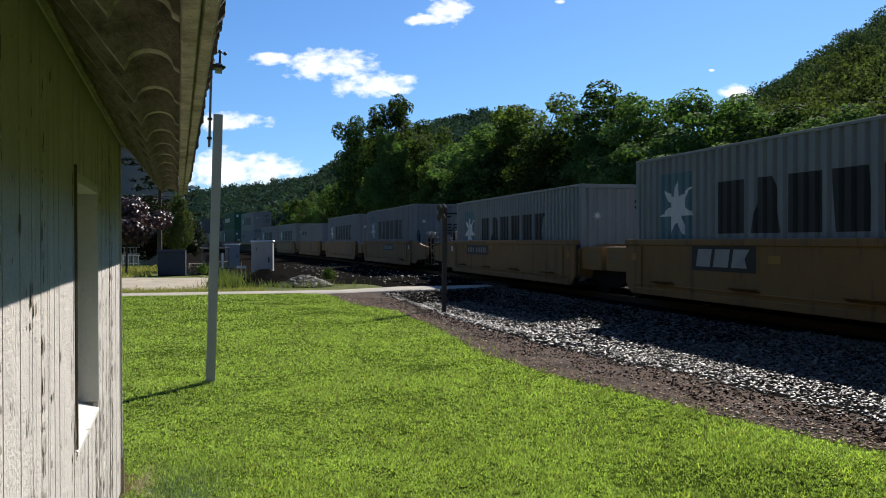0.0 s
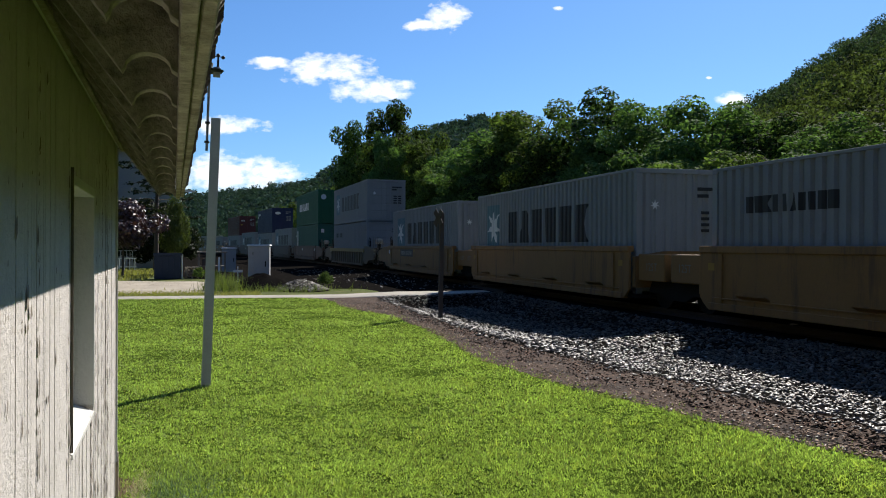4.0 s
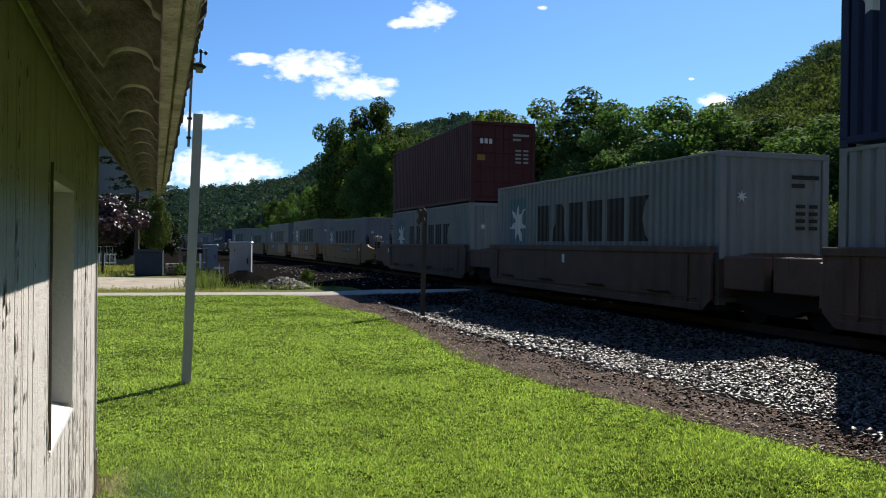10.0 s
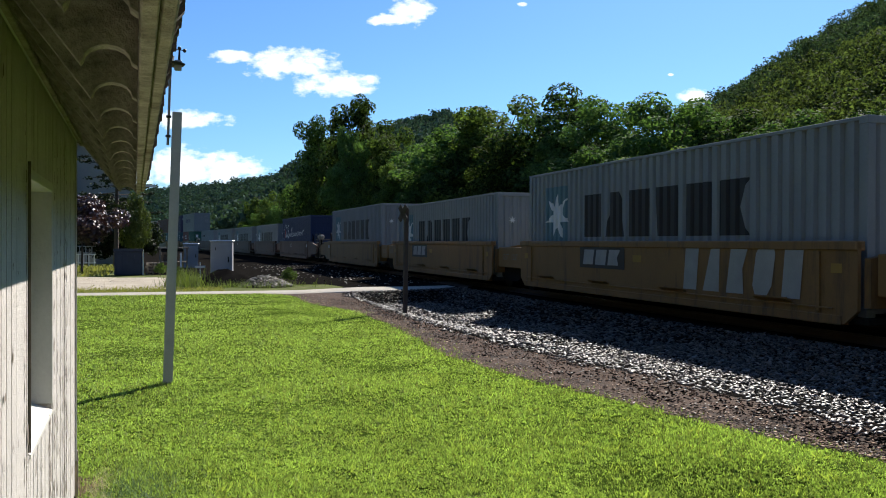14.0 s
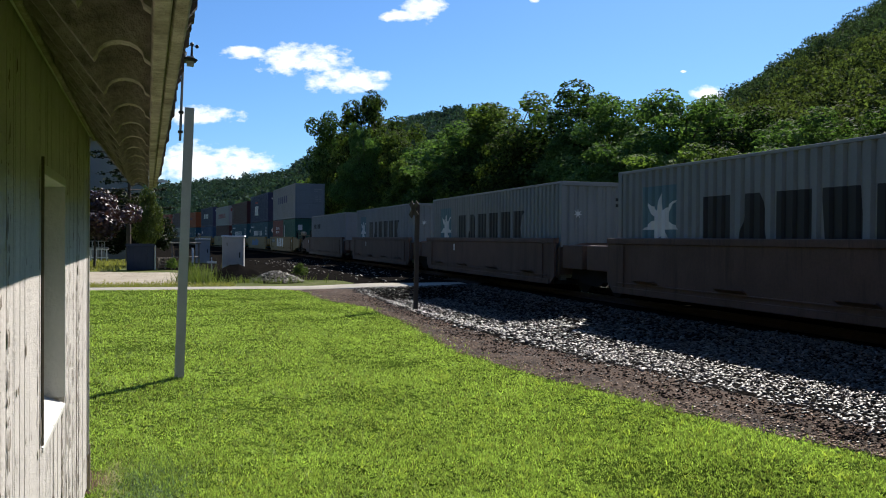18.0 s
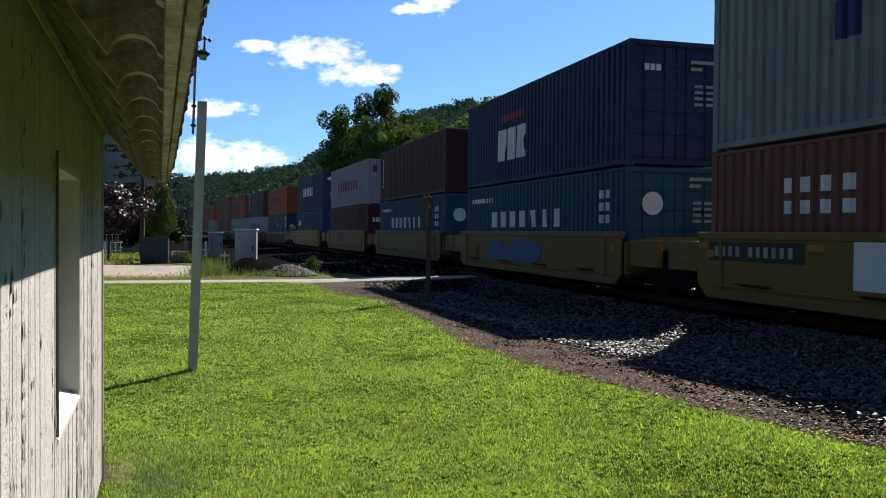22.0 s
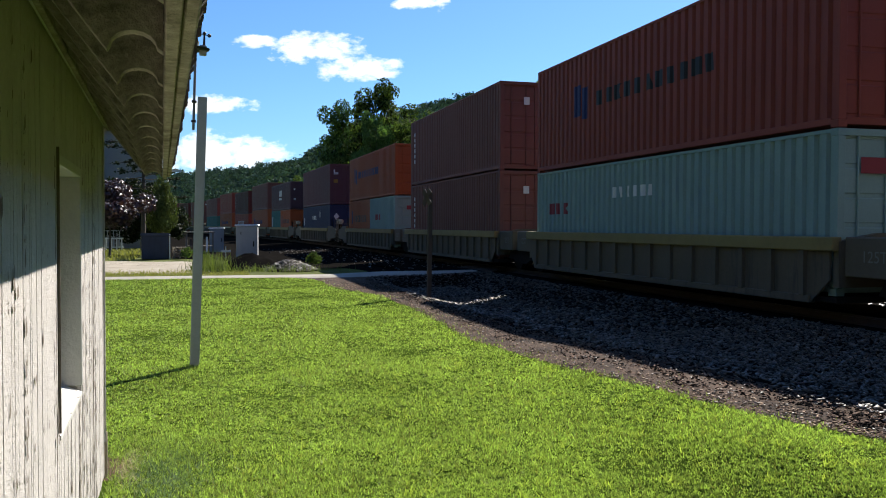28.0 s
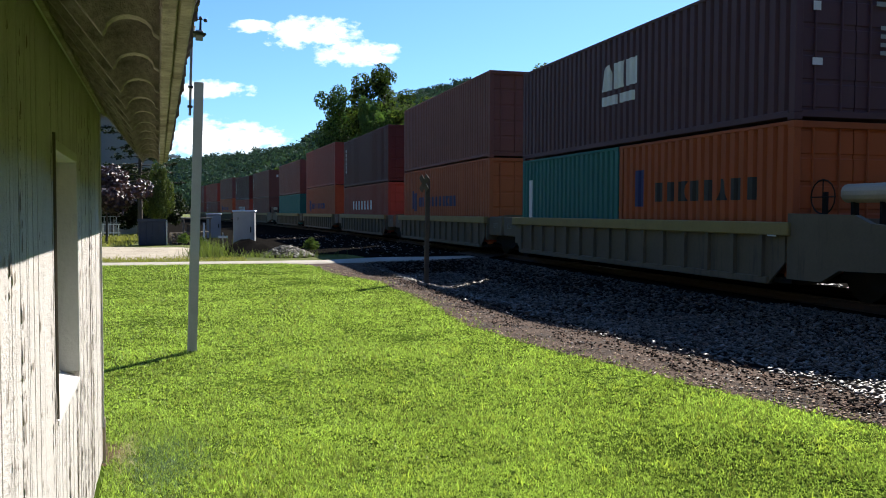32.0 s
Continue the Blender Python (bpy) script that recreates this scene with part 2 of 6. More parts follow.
def bank_height(x, y):
    """The low bank of dirt that swells beside the lawn close by."""
    x, y = np.asarray(x, float), np.asarray(y, float)
    along = np.interp(y, (-12, 4.0, 5.5, 7.3, 8.3, 9.4, 10.5, 12.0, 14.0), (0.3, 0.3, 0.30, 0.235, 0.19, 0.15, 0.105, 0.01, 0.0))
    a = np.clip((x - 2.2) / 2.4, 0, 1)
    shoulder = np.interp(y, (3.0, 5.7, 7.2, 8.6, 10.6, 11.6, 13.3), (6.0, 5.68, 5.52, 5.38, 5.15, 4.88, 4.62))
    b = np.clip((x - shoulder + 0.12) / 0.6, 0, 1)
    return along * a * a * (3 - 2 * a) * (1 - b * b * (3 - 2 * b))


def dip(x, y):
    """How far the ballast lies below the lawn: a shallow trough beside the track that deepens towards the lane."""
    along = np.interp(y, (3.0, 7.0, 10.0, 14.0, 17.0, 21.0, 25.6, 26.3), (0.0, 0.03, 0.075, 0.12, 0.25, 0.33, 0.34, 0.0))
    edge = np.interp(y, EDGE_YS, EDGE_XS)
    a = np.clip((x - edge + 0.25) / 1.5, 0, 1)
    b = np.clip((TRACK_X - 1.75 - x) / 1.2, 0, 1)
    return along * a * a * (3 - 2 * a) * b * b * (3 - 2 * b)


def lift(points):
    """Raises flat ground points onto the bank, and lowers them into the trough."""
    p = np.array(points, float)
    h = bank_height(p[:, 0], p[:, 1])
    low = dip(p[:, 0], p[:, 1])
    p[:, :2] *= (1 - h / EYE[2])[:, None]
    p[:, 2] += h - low
    return p


def lawn_edge(y):
    """Where the mown lawn gives way to bare dirt."""
    ys = (-60, 3.0, 5.4, 6.8, 7.9, 9.3, 11.4, 13.8, 16.3, 19.6, 20.6, 22.0, 23.3, 25.4, 26.2, 27.0)
    xs = (5.6, 5.5, 4.92, 4.5, 4.27, 3.98, 3.74, 3.84, 4.0, 4.08, 3.8, 3.5, 3.4, 3.45, 3.2, 2.7)
    return float(np.interp(y, ys, xs)) + 0.10 * noise.noise((y * 0.9, 3.3, 0)) + 0.05 * noise.noise((y * 3.7, 9.1, 0))


def ballast_edge(y):
    return float(np.interp(y, EDGE_YS, EDGE_XS)) + 0.14 * noise.noise((y * 1.3, 7.7, 0))


def sheet(name, rows, material, label, kind="structure", category=""):
    """A ground sheet through rows of points of equal count."""
    verts = lift([p for row in rows for p in row])
    n = len(rows[0])
    faces = [(i * n + j, i * n + j + 1, (i + 1) * n + j + 1, (i + 1) * n + j) for i in range(len(rows) - 1) for j in range(n - 1)]
    ob = new(name, raw_mesh(name, verts, faces, material, True))
    return tagged(ob, label, category or name, kind=kind)


# the wide ground
east = [-4000, -800, -200, -60, -20, 0, 3.0, 3.4, 14.0, 15.0, 20, 60, 200, 800, 4000]
north = [-4000, -800, -200, -60, -20, 0, 2.0, 3.0, 26.6, 27.2, 60, 200, 800, 4000]
sheet("ground", [[(x, y, -0.5 if 3.2 < x < 14.5 and 2.5 < y < 26.9 else -0.35 if -1 < x < 16 and -1 < y < 26.9 else -0.03) for x in east] for y in north], rough_grass, "rough grassy ground of a river valley floor")
lawn_rows = []
for y in np.arange(-12, 27.3, 0.25):
    e = lawn_edge(y)
    lawn_rows.append([(-9 + (e + 9) * k, y, 0.012 * noise.noise((k * 12, y * 0.8, 1.0)) * (k < 1)) for k in (0, 0.15, 0.3, 0.45, 0.55, 0.65, 0.72, 0.76, 0.79, 0.82, 0.85, 0.88, 0.91, 0.94, 0.97, 1.0)])
sheet("lawn", lawn_rows, lawn_soil, "bright green mown lawn in the sun")
sheet("dirt_strip", [[(lawn_edge(y) - 0.6, y, -0.012), (lawn_edge(y) + 0.1, y, -0.004), ((lawn_edge(y) + ballast_edge(y)) / 2, y, 0.01 + 0.02 * noise.noise((y * 2.2, 1.5, 0))), (ballast_edge(y), y, 0.012), (ballast_edge(y) + 0.35, y, 0.006), (ballast_edge(y) + 0.8, y, 0.0)] for y in np.arange(-12, 27.0, 0.25)],
      dirt_mat, "bare brown cinder dirt beside the ballast", category="dirt")


def bed_height(d):
    """The ballast's height at d metres out from the track's centre line."""
    return float(np.interp(abs(d), (0, 1.7, 2.6, 4.2, 5.9, 7.0), (0.11, 0.12, 0.09, 0.05, 0.02, -0.02)))


bed_rows = []
for u in np.concatenate([np.arange(-40, 2, 1.0), np.arange(2, 28, 0.4), np.arange(28, 38, 1.0), np.arange(38, 260, 4.0)]):
    outer = TRACK_X - ballast_edge(u)
    row = []
    for d in (-outer - 0.3, -outer + 0.3, -outer + 0.6, -outer * 0.8, -4.0, -3.5, -3.0, -2.6, -2.2, -1.7, 0, 1.7, 2.6, 4.2, 5.9):
        p = track(u, d).translation
        row.append((p.x, p.y, bed_height(d) if d > -outer else -0.03))
    bed_rows.append(row)
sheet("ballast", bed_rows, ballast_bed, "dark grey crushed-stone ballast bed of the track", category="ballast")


def rail_shape(bm, u0, u1, step, side):
    outline = [(-0.07, -0.16), (0.07, -0.16), (0.07, -0.145), (0.012, -0.12), (0.012, -0.04), (0.037, -0.03), (0.037, 0.0), (-0.037, 0.0), (-0.037, -0.03), (-0.012, -0.04), (-0.012, -0.12), (-0.07, -0.145)]
    last = None
    for u in np.arange(u0, u1 + 0.1, step):
        ring = [bm.verts.new(track(u, side + x).translation + Vector((0, 0, RAIL_Z + z))) for x, z in outline]
        if last:
            for i in range(len(ring)):
                j = (i + 1) % len(ring)
                bm.faces.new((last[i], last[j], ring[j], ring[i]))
        last = ring
    bmesh.ops.recalc_face_normals(bm, faces=bm.faces[:])
    return bm


railway = thing("railway_track", "single railway track with worn steel rails on dark timber ties", "railway track", kind="structure")
for side in (-0.755, 0.755):
    rail = part("rail", rail_shape(bmesh.new(), -40, 260, 4.0, side), rail_steel, railway)
    head = bmesh.new()
    last = None
    for u in np.arange(-40, 260.1, 4.0):
        pair = [head.verts.new(track(u, side + x).translation + Vector((0, 0, RAIL_Z + 0.003))) for x in (-0.028, 0.028)]
        if last:
            head.faces.new((last[0], last[1], pair[1], pair[0]))
        last = pair
    part("running_surface", head, rail_head, rail, "polished running surface")
tie_mesh = mesh_of("tie", solid(bmesh.new(), -1.3, 1.3, -0.115, 0.115, -0.06, 0.075, 0.012), tie_mat)
for i in range(150):
    part("tie", tie_mesh, None, railway, at=track(-8 + i * 0.53, 0, 0.03 + RAIL_Z - 0.26))

# the driveway that crosses the track
road_rows = []
for x in np.arange(-14, 9.4, 0.5):
    rise = 0.07 * max(0.0, min(1.0, (x - 4.0) / 2.0)) + 0.02 * max(0.0, x - 7.5)
    mid = 27.9 - 0.01 * x
    half = 0.7 + 0.1 * max(0, min(x, 7.0) - 2) - 0.22 * max(0.0, x - 7.0)
    wob = 0.08 * noise.noise((x * 1.1, 0, 5))
    foot = -0.05 - 0.35 * max(0.0, min(1.0, (x - 4.0) / 1.5))
    road_rows.append([(x, mid - half + wob - 0.06, foot), (x, mid - half + wob, rise - 0.01), (x, mid - half + wob + 0.1, rise + 0.012), (x, mid - half * 0.5, rise + 0.03), (x, mid + half * 0.5, rise + 0.03), (x, mid + half + wob, rise - 0.01), (x, mid + half + wob + 0.05, -0.05)])
sheet("driveway", road_rows, asphalt_mat, "narrow grey paved lane crossing the railway track", category="driveway")
# cinder ground by the far track; the train's shade is in its colour
cinder_rows = []
for u in np.arange(33.0, 201, 4.0):
    cinder_rows.append([tuple(track(u, d).translation + Vector((0, 0, -0.01))) for d in (-9.6 - 3.0 * min(1.0, max(0.0, (u - 41) / 6.0)) + 0.5 * noise.noise((u * 0.4, 2, 8)), -8.0, -6.0, -3.5)])
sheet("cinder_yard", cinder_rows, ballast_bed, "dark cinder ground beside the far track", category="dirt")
cross_rows = []
for x in np.arange(9.1, 15.1, 0.4):
    up = 0.11 + 0.135 * max(0.0, min(1.0, (x - 9.0) / 0.8))
    half = 1.2 + 0.12 * max(0, x - 4)
    cross_rows.append([(x, 28.5 - half + 0.2 * noise.noise((x, 3, 3)), up - 0.015), (x, 28.5 - half * 0.5, up + 0.012), (x, 28.5 + half * 0.5, up + 0.012), (x, 28.5 + half, up - 0.015)])
sheet("crossing", cross_rows, dirt_mat, "dark dirt-covered crossing over the railway track", category="crossing")
gravel_rows = []
for x in np.arange(-16, 1.3, 0.4):
    k = max(0.0, min(1.0, (1.2 - x) / 2.0)) ** 0.5
    lo, hi, mid = 30.6 + 0.5 * noise.noise((x * 0.7, 1, 2)), 41.0 + 1.2 * noise.noise((x * 0.4, 6, 2)), 33.0
    gravel_rows.append([(x, mid + (lo - mid) * k, -0.014), (x, mid, 0.0), (x, mid + (hi - mid) * 0.5 * k, 0.0), (x, mid + (hi - mid) * k, -0.014)])
sheet("gravel_yard", gravel_rows, gravel_mat, "pale dusty gravel parking patch", category="gravel")

# ---- the white shed ----
white_wood = paint("peeling_white_paint", (0.535, 0.493, 0.462), 0.8, vary=0.2, scale=6, grain=60, bump=0.45, dirt=(0.22, 0.19, 0.15), dirt_amount=0.3, streak=True, spec=0.2)
trim_white = paint("weathered_white_trim", (0.56, 0.54, 0.50), 0.7, vary=0.12, scale=4, grain=40, bump=0.25, dirt=(0.25, 0.22, 0.18), dirt_amount=0.15)
roof_metal = paint("rusting_roof_sheet", (0.3, 0.29, 0.25), 0.6, 0.15, vary=0.35, scale=4, grain=30, bump=0.3, dirt=(0.09, 0.055, 0.035), dirt_amount=0.55)
dark_glass = paint("dusty_dark_glass", (0.05, 0.055, 0.055), 0.15, vary=0.2, bump=0)
WALL_LEN, WALL_TOP, EAVE_X = 9.0, 2.29, 0.42
SHED = pose(-0.594, 5.80, 0, 0, 0, 2.3)
WIN = (-2.46, -1.52, 0.88, 1.88)      # the window's ends along the wall, its sill and head
peel = paint("bare_weathered_wood", (0.16, 0.13, 0.10), 0.9, vary=0.3, scale=4, grain=40, bump=0.4)
soffit_mat = paint("grimy_soffit_board", (0.30, 0.265, 0.20), 0.85, vary=0.7, scale=13, grain=60, bump=0.5, dirt=(0.035, 0.028, 0.018), dirt_amount=0.55, spec=0.15)
fascia_mat = paint("grimy_fascia_board", (0.40, 0.35, 0.27), 0.85, vary=0.65, scale=15, grain=70, bump=0.5, dirt=(0.07, 0.04, 0.022), dirt_amount=0.6, spec=0.15)
shingle_mat = paint("old_asphalt_shingle", (0.13, 0.10, 0.085), 0.95, vary=0.5, scale=9, grain=70, bump=0.8, dirt=(0.2, 0.1, 0.05), dirt_amount=0.3)


def siding(y0, y1, z0, z1, r):
    """Grooved plywood siding: uneven upright ribs, the outer face near x = 0."""
    pts, y = [(0.0, y0)], y0
    while y < y1 - 0.012:
        wide, gap, deep = r.choice((0.02, 0.035, 0.05, 0.09, 0.13)) * r.uniform(0.7, 1.2), r.uniform(0.003, 0.008), r.uniform(0.002, 0.006)
        e = min(y + wide, y1)
        f = min(e + gap, y1)
        pts += [(deep * r.uniform(0.6, 1.0), y + 0.002), (deep, e - 0.002), (0.0, e), (r.uniform(-0.004, 0.0), f)]
        y = f
    pts.append((0.0, y1))
    return prism(bmesh.new(), pts + [(-0.06, y1), (-0.06, y0)], "z", z0, z1)


def build_shed():
    r = random.Random(8)
    shed = thing("shed", "white wooden shed, grooved siding, peeling paint, low eave", "shed", at=SHED)
    edges = [round(-WALL_LEN + i * 0.61, 3) for i in range(15)] + [0.0]
    cuts = sorted({e for e in edges if e <= -0.3 or e == 0.0} | {WIN[0], WIN[1]})
    for y0, y1 in zip(cuts[:-1], cuts[1:]):
        if y0 >= WIN[0] - 1e-6 and y1 <= WIN[1] + 1e-6:
            part("siding_panel", siding(y0, y1, 0.06, WIN[2] - 0.03, r), white_wood, shed)
            part("siding_panel", siding(y0, y1, WIN[3], WALL_TOP, r), white_wood, shed)
        else:
            part("siding_panel", siding(y0, y1 - 0.003, 0.05 + r.uniform(-0.02, 0.03), WALL_TOP, r), white_wood, shed)
    # bare patches where the paint has flaked off the ribs
    flakes = []
    lines = [r.uniform(-5.2, -0.03) for _ in range(60)]
    for _ in range(2600):
        y = r.choice(lines if r.random() < 0.5 else lines[:12]) + r.gauss(0, 0.008)
        z = abs(r.gauss(0, 0.7)) + 0.06 if r.random() < 0.6 else r.uniform(0.1, 2.1)
        if z > WALL_TOP - 0.1 or WIN[0] - 0.02 < y < WIN[1] + 0.02 and z > WIN[2] - 0.05:
            continue
        w, h = r.uniform(0.003, 0.015), r.uniform(0.005, 0.035)
        if r.random() < 0.22:
            w, h = r.uniform(0.014, 0.034), r.uniform(0.03, 0.085)
        x = r.uniform(0.0065, 0.0095)
        flakes.append(((x, y - w / 2, z), (x, y + w * r.uniform(0.2, 0.6), z + h * r.uniform(0, 0.4)), (x, y + w * r.uniform(0.1, 0.5), z + h), (x, y - w * r.uniform(0.1, 0.5), z + h * r.uniform(0.6, 0.9))))
    tagged(part("flaked_paint", quads_mesh("flaked_paint", np.array(flakes), peel), None, shed, "bare wood where paint flaked off"), kind="stuff")
    part("corner_board", solid(bmesh.new(), -0.08, 0.016, 0.003, 0.028, 0.24, WALL_TOP, 0.004), white_wood, shed)
    part("splash_board", solid(bmesh.new(), -0.035, 0.022, 0.032, 0.062, -0.02, 0.30, 0.004), paint("raw_tan_board", (0.33, 0.27, 0.19), 0.85, vary=0.3, scale=5, grain=50, bump=0.3, dirt=(0.12, 0.09, 0.06), dirt_amount=0.4, streak=True), shed, "short tan weathered board at the corner")
    part("crack_batten", solid(bmesh.new(), -0.01, 0.014, WIN[0] - 0.012, WIN[0] - 0.008, 0.87, 1.90, 0.001), peel, shed)
    part("gable_wall", solid(bmesh.new(), -6.0, -0.082, -0.06, 0.0, 0.06, WALL_TOP), white_wood, shed)
    part("footing", solid(bmesh.new(), -6.0, -0.012, -WALL_LEN, 0.0, -0.1, 0.04), paint("old_concrete", (0.3, 0.29, 0.27), 0.9), shed)
    window = part("window", solid(bmesh.new(), -0.115, -0.10, WIN[0], WIN[1], WIN[2], WIN[3]), paint("grey_boarding", (0.36, 0.37, 0.36), 0.7, dirt=(0.2, 0.19, 0.16), dirt_amount=0.2), shed, "grey boarded window set deep in the wall")
    part("jamb", solid(bmesh.new(), -0.10, 0.006, WIN[1] - 0.03, WIN[1], WIN[2], WIN[3], 0.003), trim_white, window)
    part("jamb", solid(bmesh.new(), -0.10, 0.006, WIN[0], WIN[0] + 0.03, WIN[2], WIN[3], 0.003), trim_white, window)
    part("head_board", solid(bmesh.new(), -0.10, 0.008, WIN[0] + 0.031, WIN[1] - 0.031, WIN[3] - 0.04, WIN[3], 0.003), trim_white, window)
    sill = prism(bmesh.new(), [(-0.10, WIN[2] - 0.03), (0.008, WIN[2] - 0.045), (0.008, WIN[2] - 0.028), (-0.10, WIN[2] + 0.02)], "y", WIN[0] + 0.031, WIN[1] - 0.031)
    part("window_sill", sill, trim_white, window)
    # the eave: scalloped rafter tails under boards, a fascia and a ragged shingle edge
    slope = 0.66

    def roof_z(x):
        return 2.055 + (EAVE_X - x) * slope
    part("frieze_board", solid(bmesh.new(), 0.012, 0.03, -WALL_LEN, 0.03, WALL_TOP - 0.05, WALL_TOP, 0.003), trim_white, shed)
    tail = [(0.03, roof_z(0.03) - 0.004), (0.03, 2.255), (0.265, 1.945)]
    for i in range(9):
        a = math.pi * i / 8
        tail.append((0.312 - 0.042 * math.cos(a), 1.952 + 0.03 * math.sin(a)))
    tail += [(0.365, 1.945), (0.365, roof_z(0.365) - 0.004)]
    tail_mesh = mesh_of("rafter_tail", prism(bmesh.new(), tail, "y", -0.02, 0.02), soffit_mat)
    part("wall_trim", solid(bmesh.new(), 0.031, 0.05, -WALL_LEN, 0.06, 2.22, 2.245, 0.003), soffit_mat, shed)
    for i in range(23):
        part("rafter_tail", tail_mesh, None, shed, at=pose(0, 0.30 - i * 0.40, 0))
    for i in range(3):
        x0, x1 = -0.06 + i * 0.142, -0.06 + (i + 1) * 0.142 - 0.004
        board = prism(bmesh.new(), [(x0, roof_z(x0)), (x1, roof_z(x1)), (x1, roof_z(x1) + 0.018), (x0, roof_z(x0) + 0.018)], "y", -WALL_LEN, 0.47)
        part("soffit_board", board, soffit_mat, shed)
    curls = []
    for _ in range(700):
        y, x = r.uniform(-5.5, 0.45), r.uniform(-0.03, 0.36)
        z, w = roof_z(x) - 0.004, r.uniform(0.005, 0.022)
        curls.append(((x, y, z), (x + w, y + w * r.uniform(-0.5, 0.5), z - 0.66 * w - r.uniform(0, 0.012)), (x + w * r.uniform(0.3, 1.0), y + w, z - 0.66 * w - r.uniform(0, 0.02)), (x, y + w * r.uniform(0.4, 0.9), z - 0.003)))
    tagged(part("curling_paint", quads_mesh("curling_paint", np.array(curls), trim_white), None, shed, "curling flakes of old white paint"), kind="stuff")
    part("fascia", solid(bmesh.new(), 0.367, 0.393, -WALL_LEN, 0.47, 1.945, roof_z(0.37) + 0.012, 0.003), fascia_mat, shed, "weathered greyish fascia board")
    part("drip_board", solid(bmesh.new(), 0.3955, 0.421, -WALL_LEN, 0.47, 1.958, 2.04, 0.004), fascia_mat, shed, "rust-stained outer drip board")
    edge = bmesh.new()
    y = -WALL_LEN
    while y < 0.48:
        n = y + r.uniform(0.01, 0.03)
        x, z = EAVE_X + 0.016 + r.uniform(-0.011, 0.010), 2.062 + r.uniform(-0.010, 0.0)
        hang = 0.006 + 0.05 * r.random() ** 2
        prism(edge, [(0.4225, z - 0.012 - hang), (x, z - 0.008 - hang * 0.6), (x, z + 0.018), (-0.05, roof_z(-0.05) + 0.05), (-0.05, roof_z(-0.05) + 0.022), (0.4225, z - 0.006)], "y", y, n - 0.001)
        y = n
    tagged(part("shingle_edge", edge, shingle_mat, shed, "ragged rust-brown edge of old shingles"), kind="stuff")
    part("roof", prism(bmesh.new(), [(0.40, roof_z(0.40) + 0.03), (-3.1, roof_z(-3.1) + 0.03), (-3.1, roof_z(-3.1) + 0.07), (0.40, roof_z(0.40) + 0.05)], "y", -WALL_LEN, 0.48), shingle_mat, shed)
    # the far slope, the back wall and the gables
    ridge_x = -3.1
    ridge_z = roof_z(ridge_x)
    part("roof", prism(bmesh.new(), [(ridge_x - 0.004, ridge_z + 0.03), (-6.4, ridge_z + 0.03 - 3.3 * slope), (-6.4, ridge_z + 0.07 - 3.3 * slope), (ridge_x - 0.004, ridge_z + 0.07)], "y", -WALL_LEN, 0.48), shingle_mat, shed)
    part("back_wall", solid(bmesh.new(), -6.0, -5.94, -WALL_LEN + 0.07, -0.064, 0.06, WALL_TOP), white_wood, shed)
    part("gable_wall", solid(bmesh.new(), -6.0, -0.082, -WALL_LEN, -WALL_LEN + 0.06, 0.06, WALL_TOP), white_wood, shed)
    for y in (-WALL_LEN + 0.002, -0.062):
        part("gable_top", prism(bmesh.new(), [(-5.9, WALL_TOP + 0.003), (-0.09, WALL_TOP + 0.003), (-0.09, roof_z(-0.09) - 0.01), (ridge_x, ridge_z - 0.01), (-5.9, ridge_z - 0.01 - 2.8 * slope)], "y", y, y + 0.055), white_wood, shed)
    return shed


build_shed()
# ---- containers ----
PALETTE = {
    "grey": (0.244, 0.262, 0.264), "green": (0.0146, 0.104, 0.0464), "dark_green": (0.0268, 0.104, 0.0756), "navy": (0.0175, 0.0278, 0.0808), "maroon": (0.0792, 0.018, 0.018), "pale_maroon": (0.125, 0.047, 0.055),
    # brown and the lighter navy are lifted to include veiling lens flare
    "brown": (0.18, 0.064, 0.052), "flare_navy": (0.030, 0.045, 0.105), "teal": (0.014, 0.0729, 0.109), "blue": (0.0123, 0.0561, 0.146), "white": (0.37, 0.355, 0.348), "orange": (0.336, 0.0731, 0.0175),
    "red": (0.268, 0.0549, 0.0366), "rusty": (0.366, 0.0915, 0.0305), "mint": (0.232, 0.342, 0.317), "plum": (0.0854, 0.0393, 0.0512), "pale": (0.512, 0.537, 0.549), "sea": (0.0195, 0.146, 0.134), "silver": (0.235, 0.252, 0.262),
}
WIDTH, PITCH_RIB, DEEP = 2.44, 0.278, 0.058
SHARED = {}


def shared(key, make, material):
    if key not in SHARED:
        SHARED[key] = mesh_of(str(key[0]), make(), material)
    return SHARED[key]


def ribs(length):
    """The wave of a corrugated side: distances along it, and depths behind its outer face."""
    n = round((length - 0.36) / PITCH_RIB)
    p = (length - 0.36) / n
    ys, ds = [], []
    for i in range(n):
        y = -length / 2 + 0.18 + i * p
        for k, d in ((0.0, DEEP), (0.24, DEEP), (0.36, 0.0), (0.88, 0.0)):
            ys.append(y + k * p)
            ds.append(d)
    ys.append(length / 2 - 0.18)
    ds.append(DEEP)
    return ys, ds


def side_panel(length, height):
    bm = bmesh.new()
    ys, ds = ribs(length)
    lo = [bm.verts.new((-d, y, 0.16)) for y, d in zip(ys, ds)]
    hi = [bm.verts.new((-d, y, height - 0.062)) for y, d in zip(ys, ds)]
    for i in range(len(ys) - 1):
        bm.faces.new((lo[i], lo[i + 1], hi[i + 1], hi[i]))
    return bm


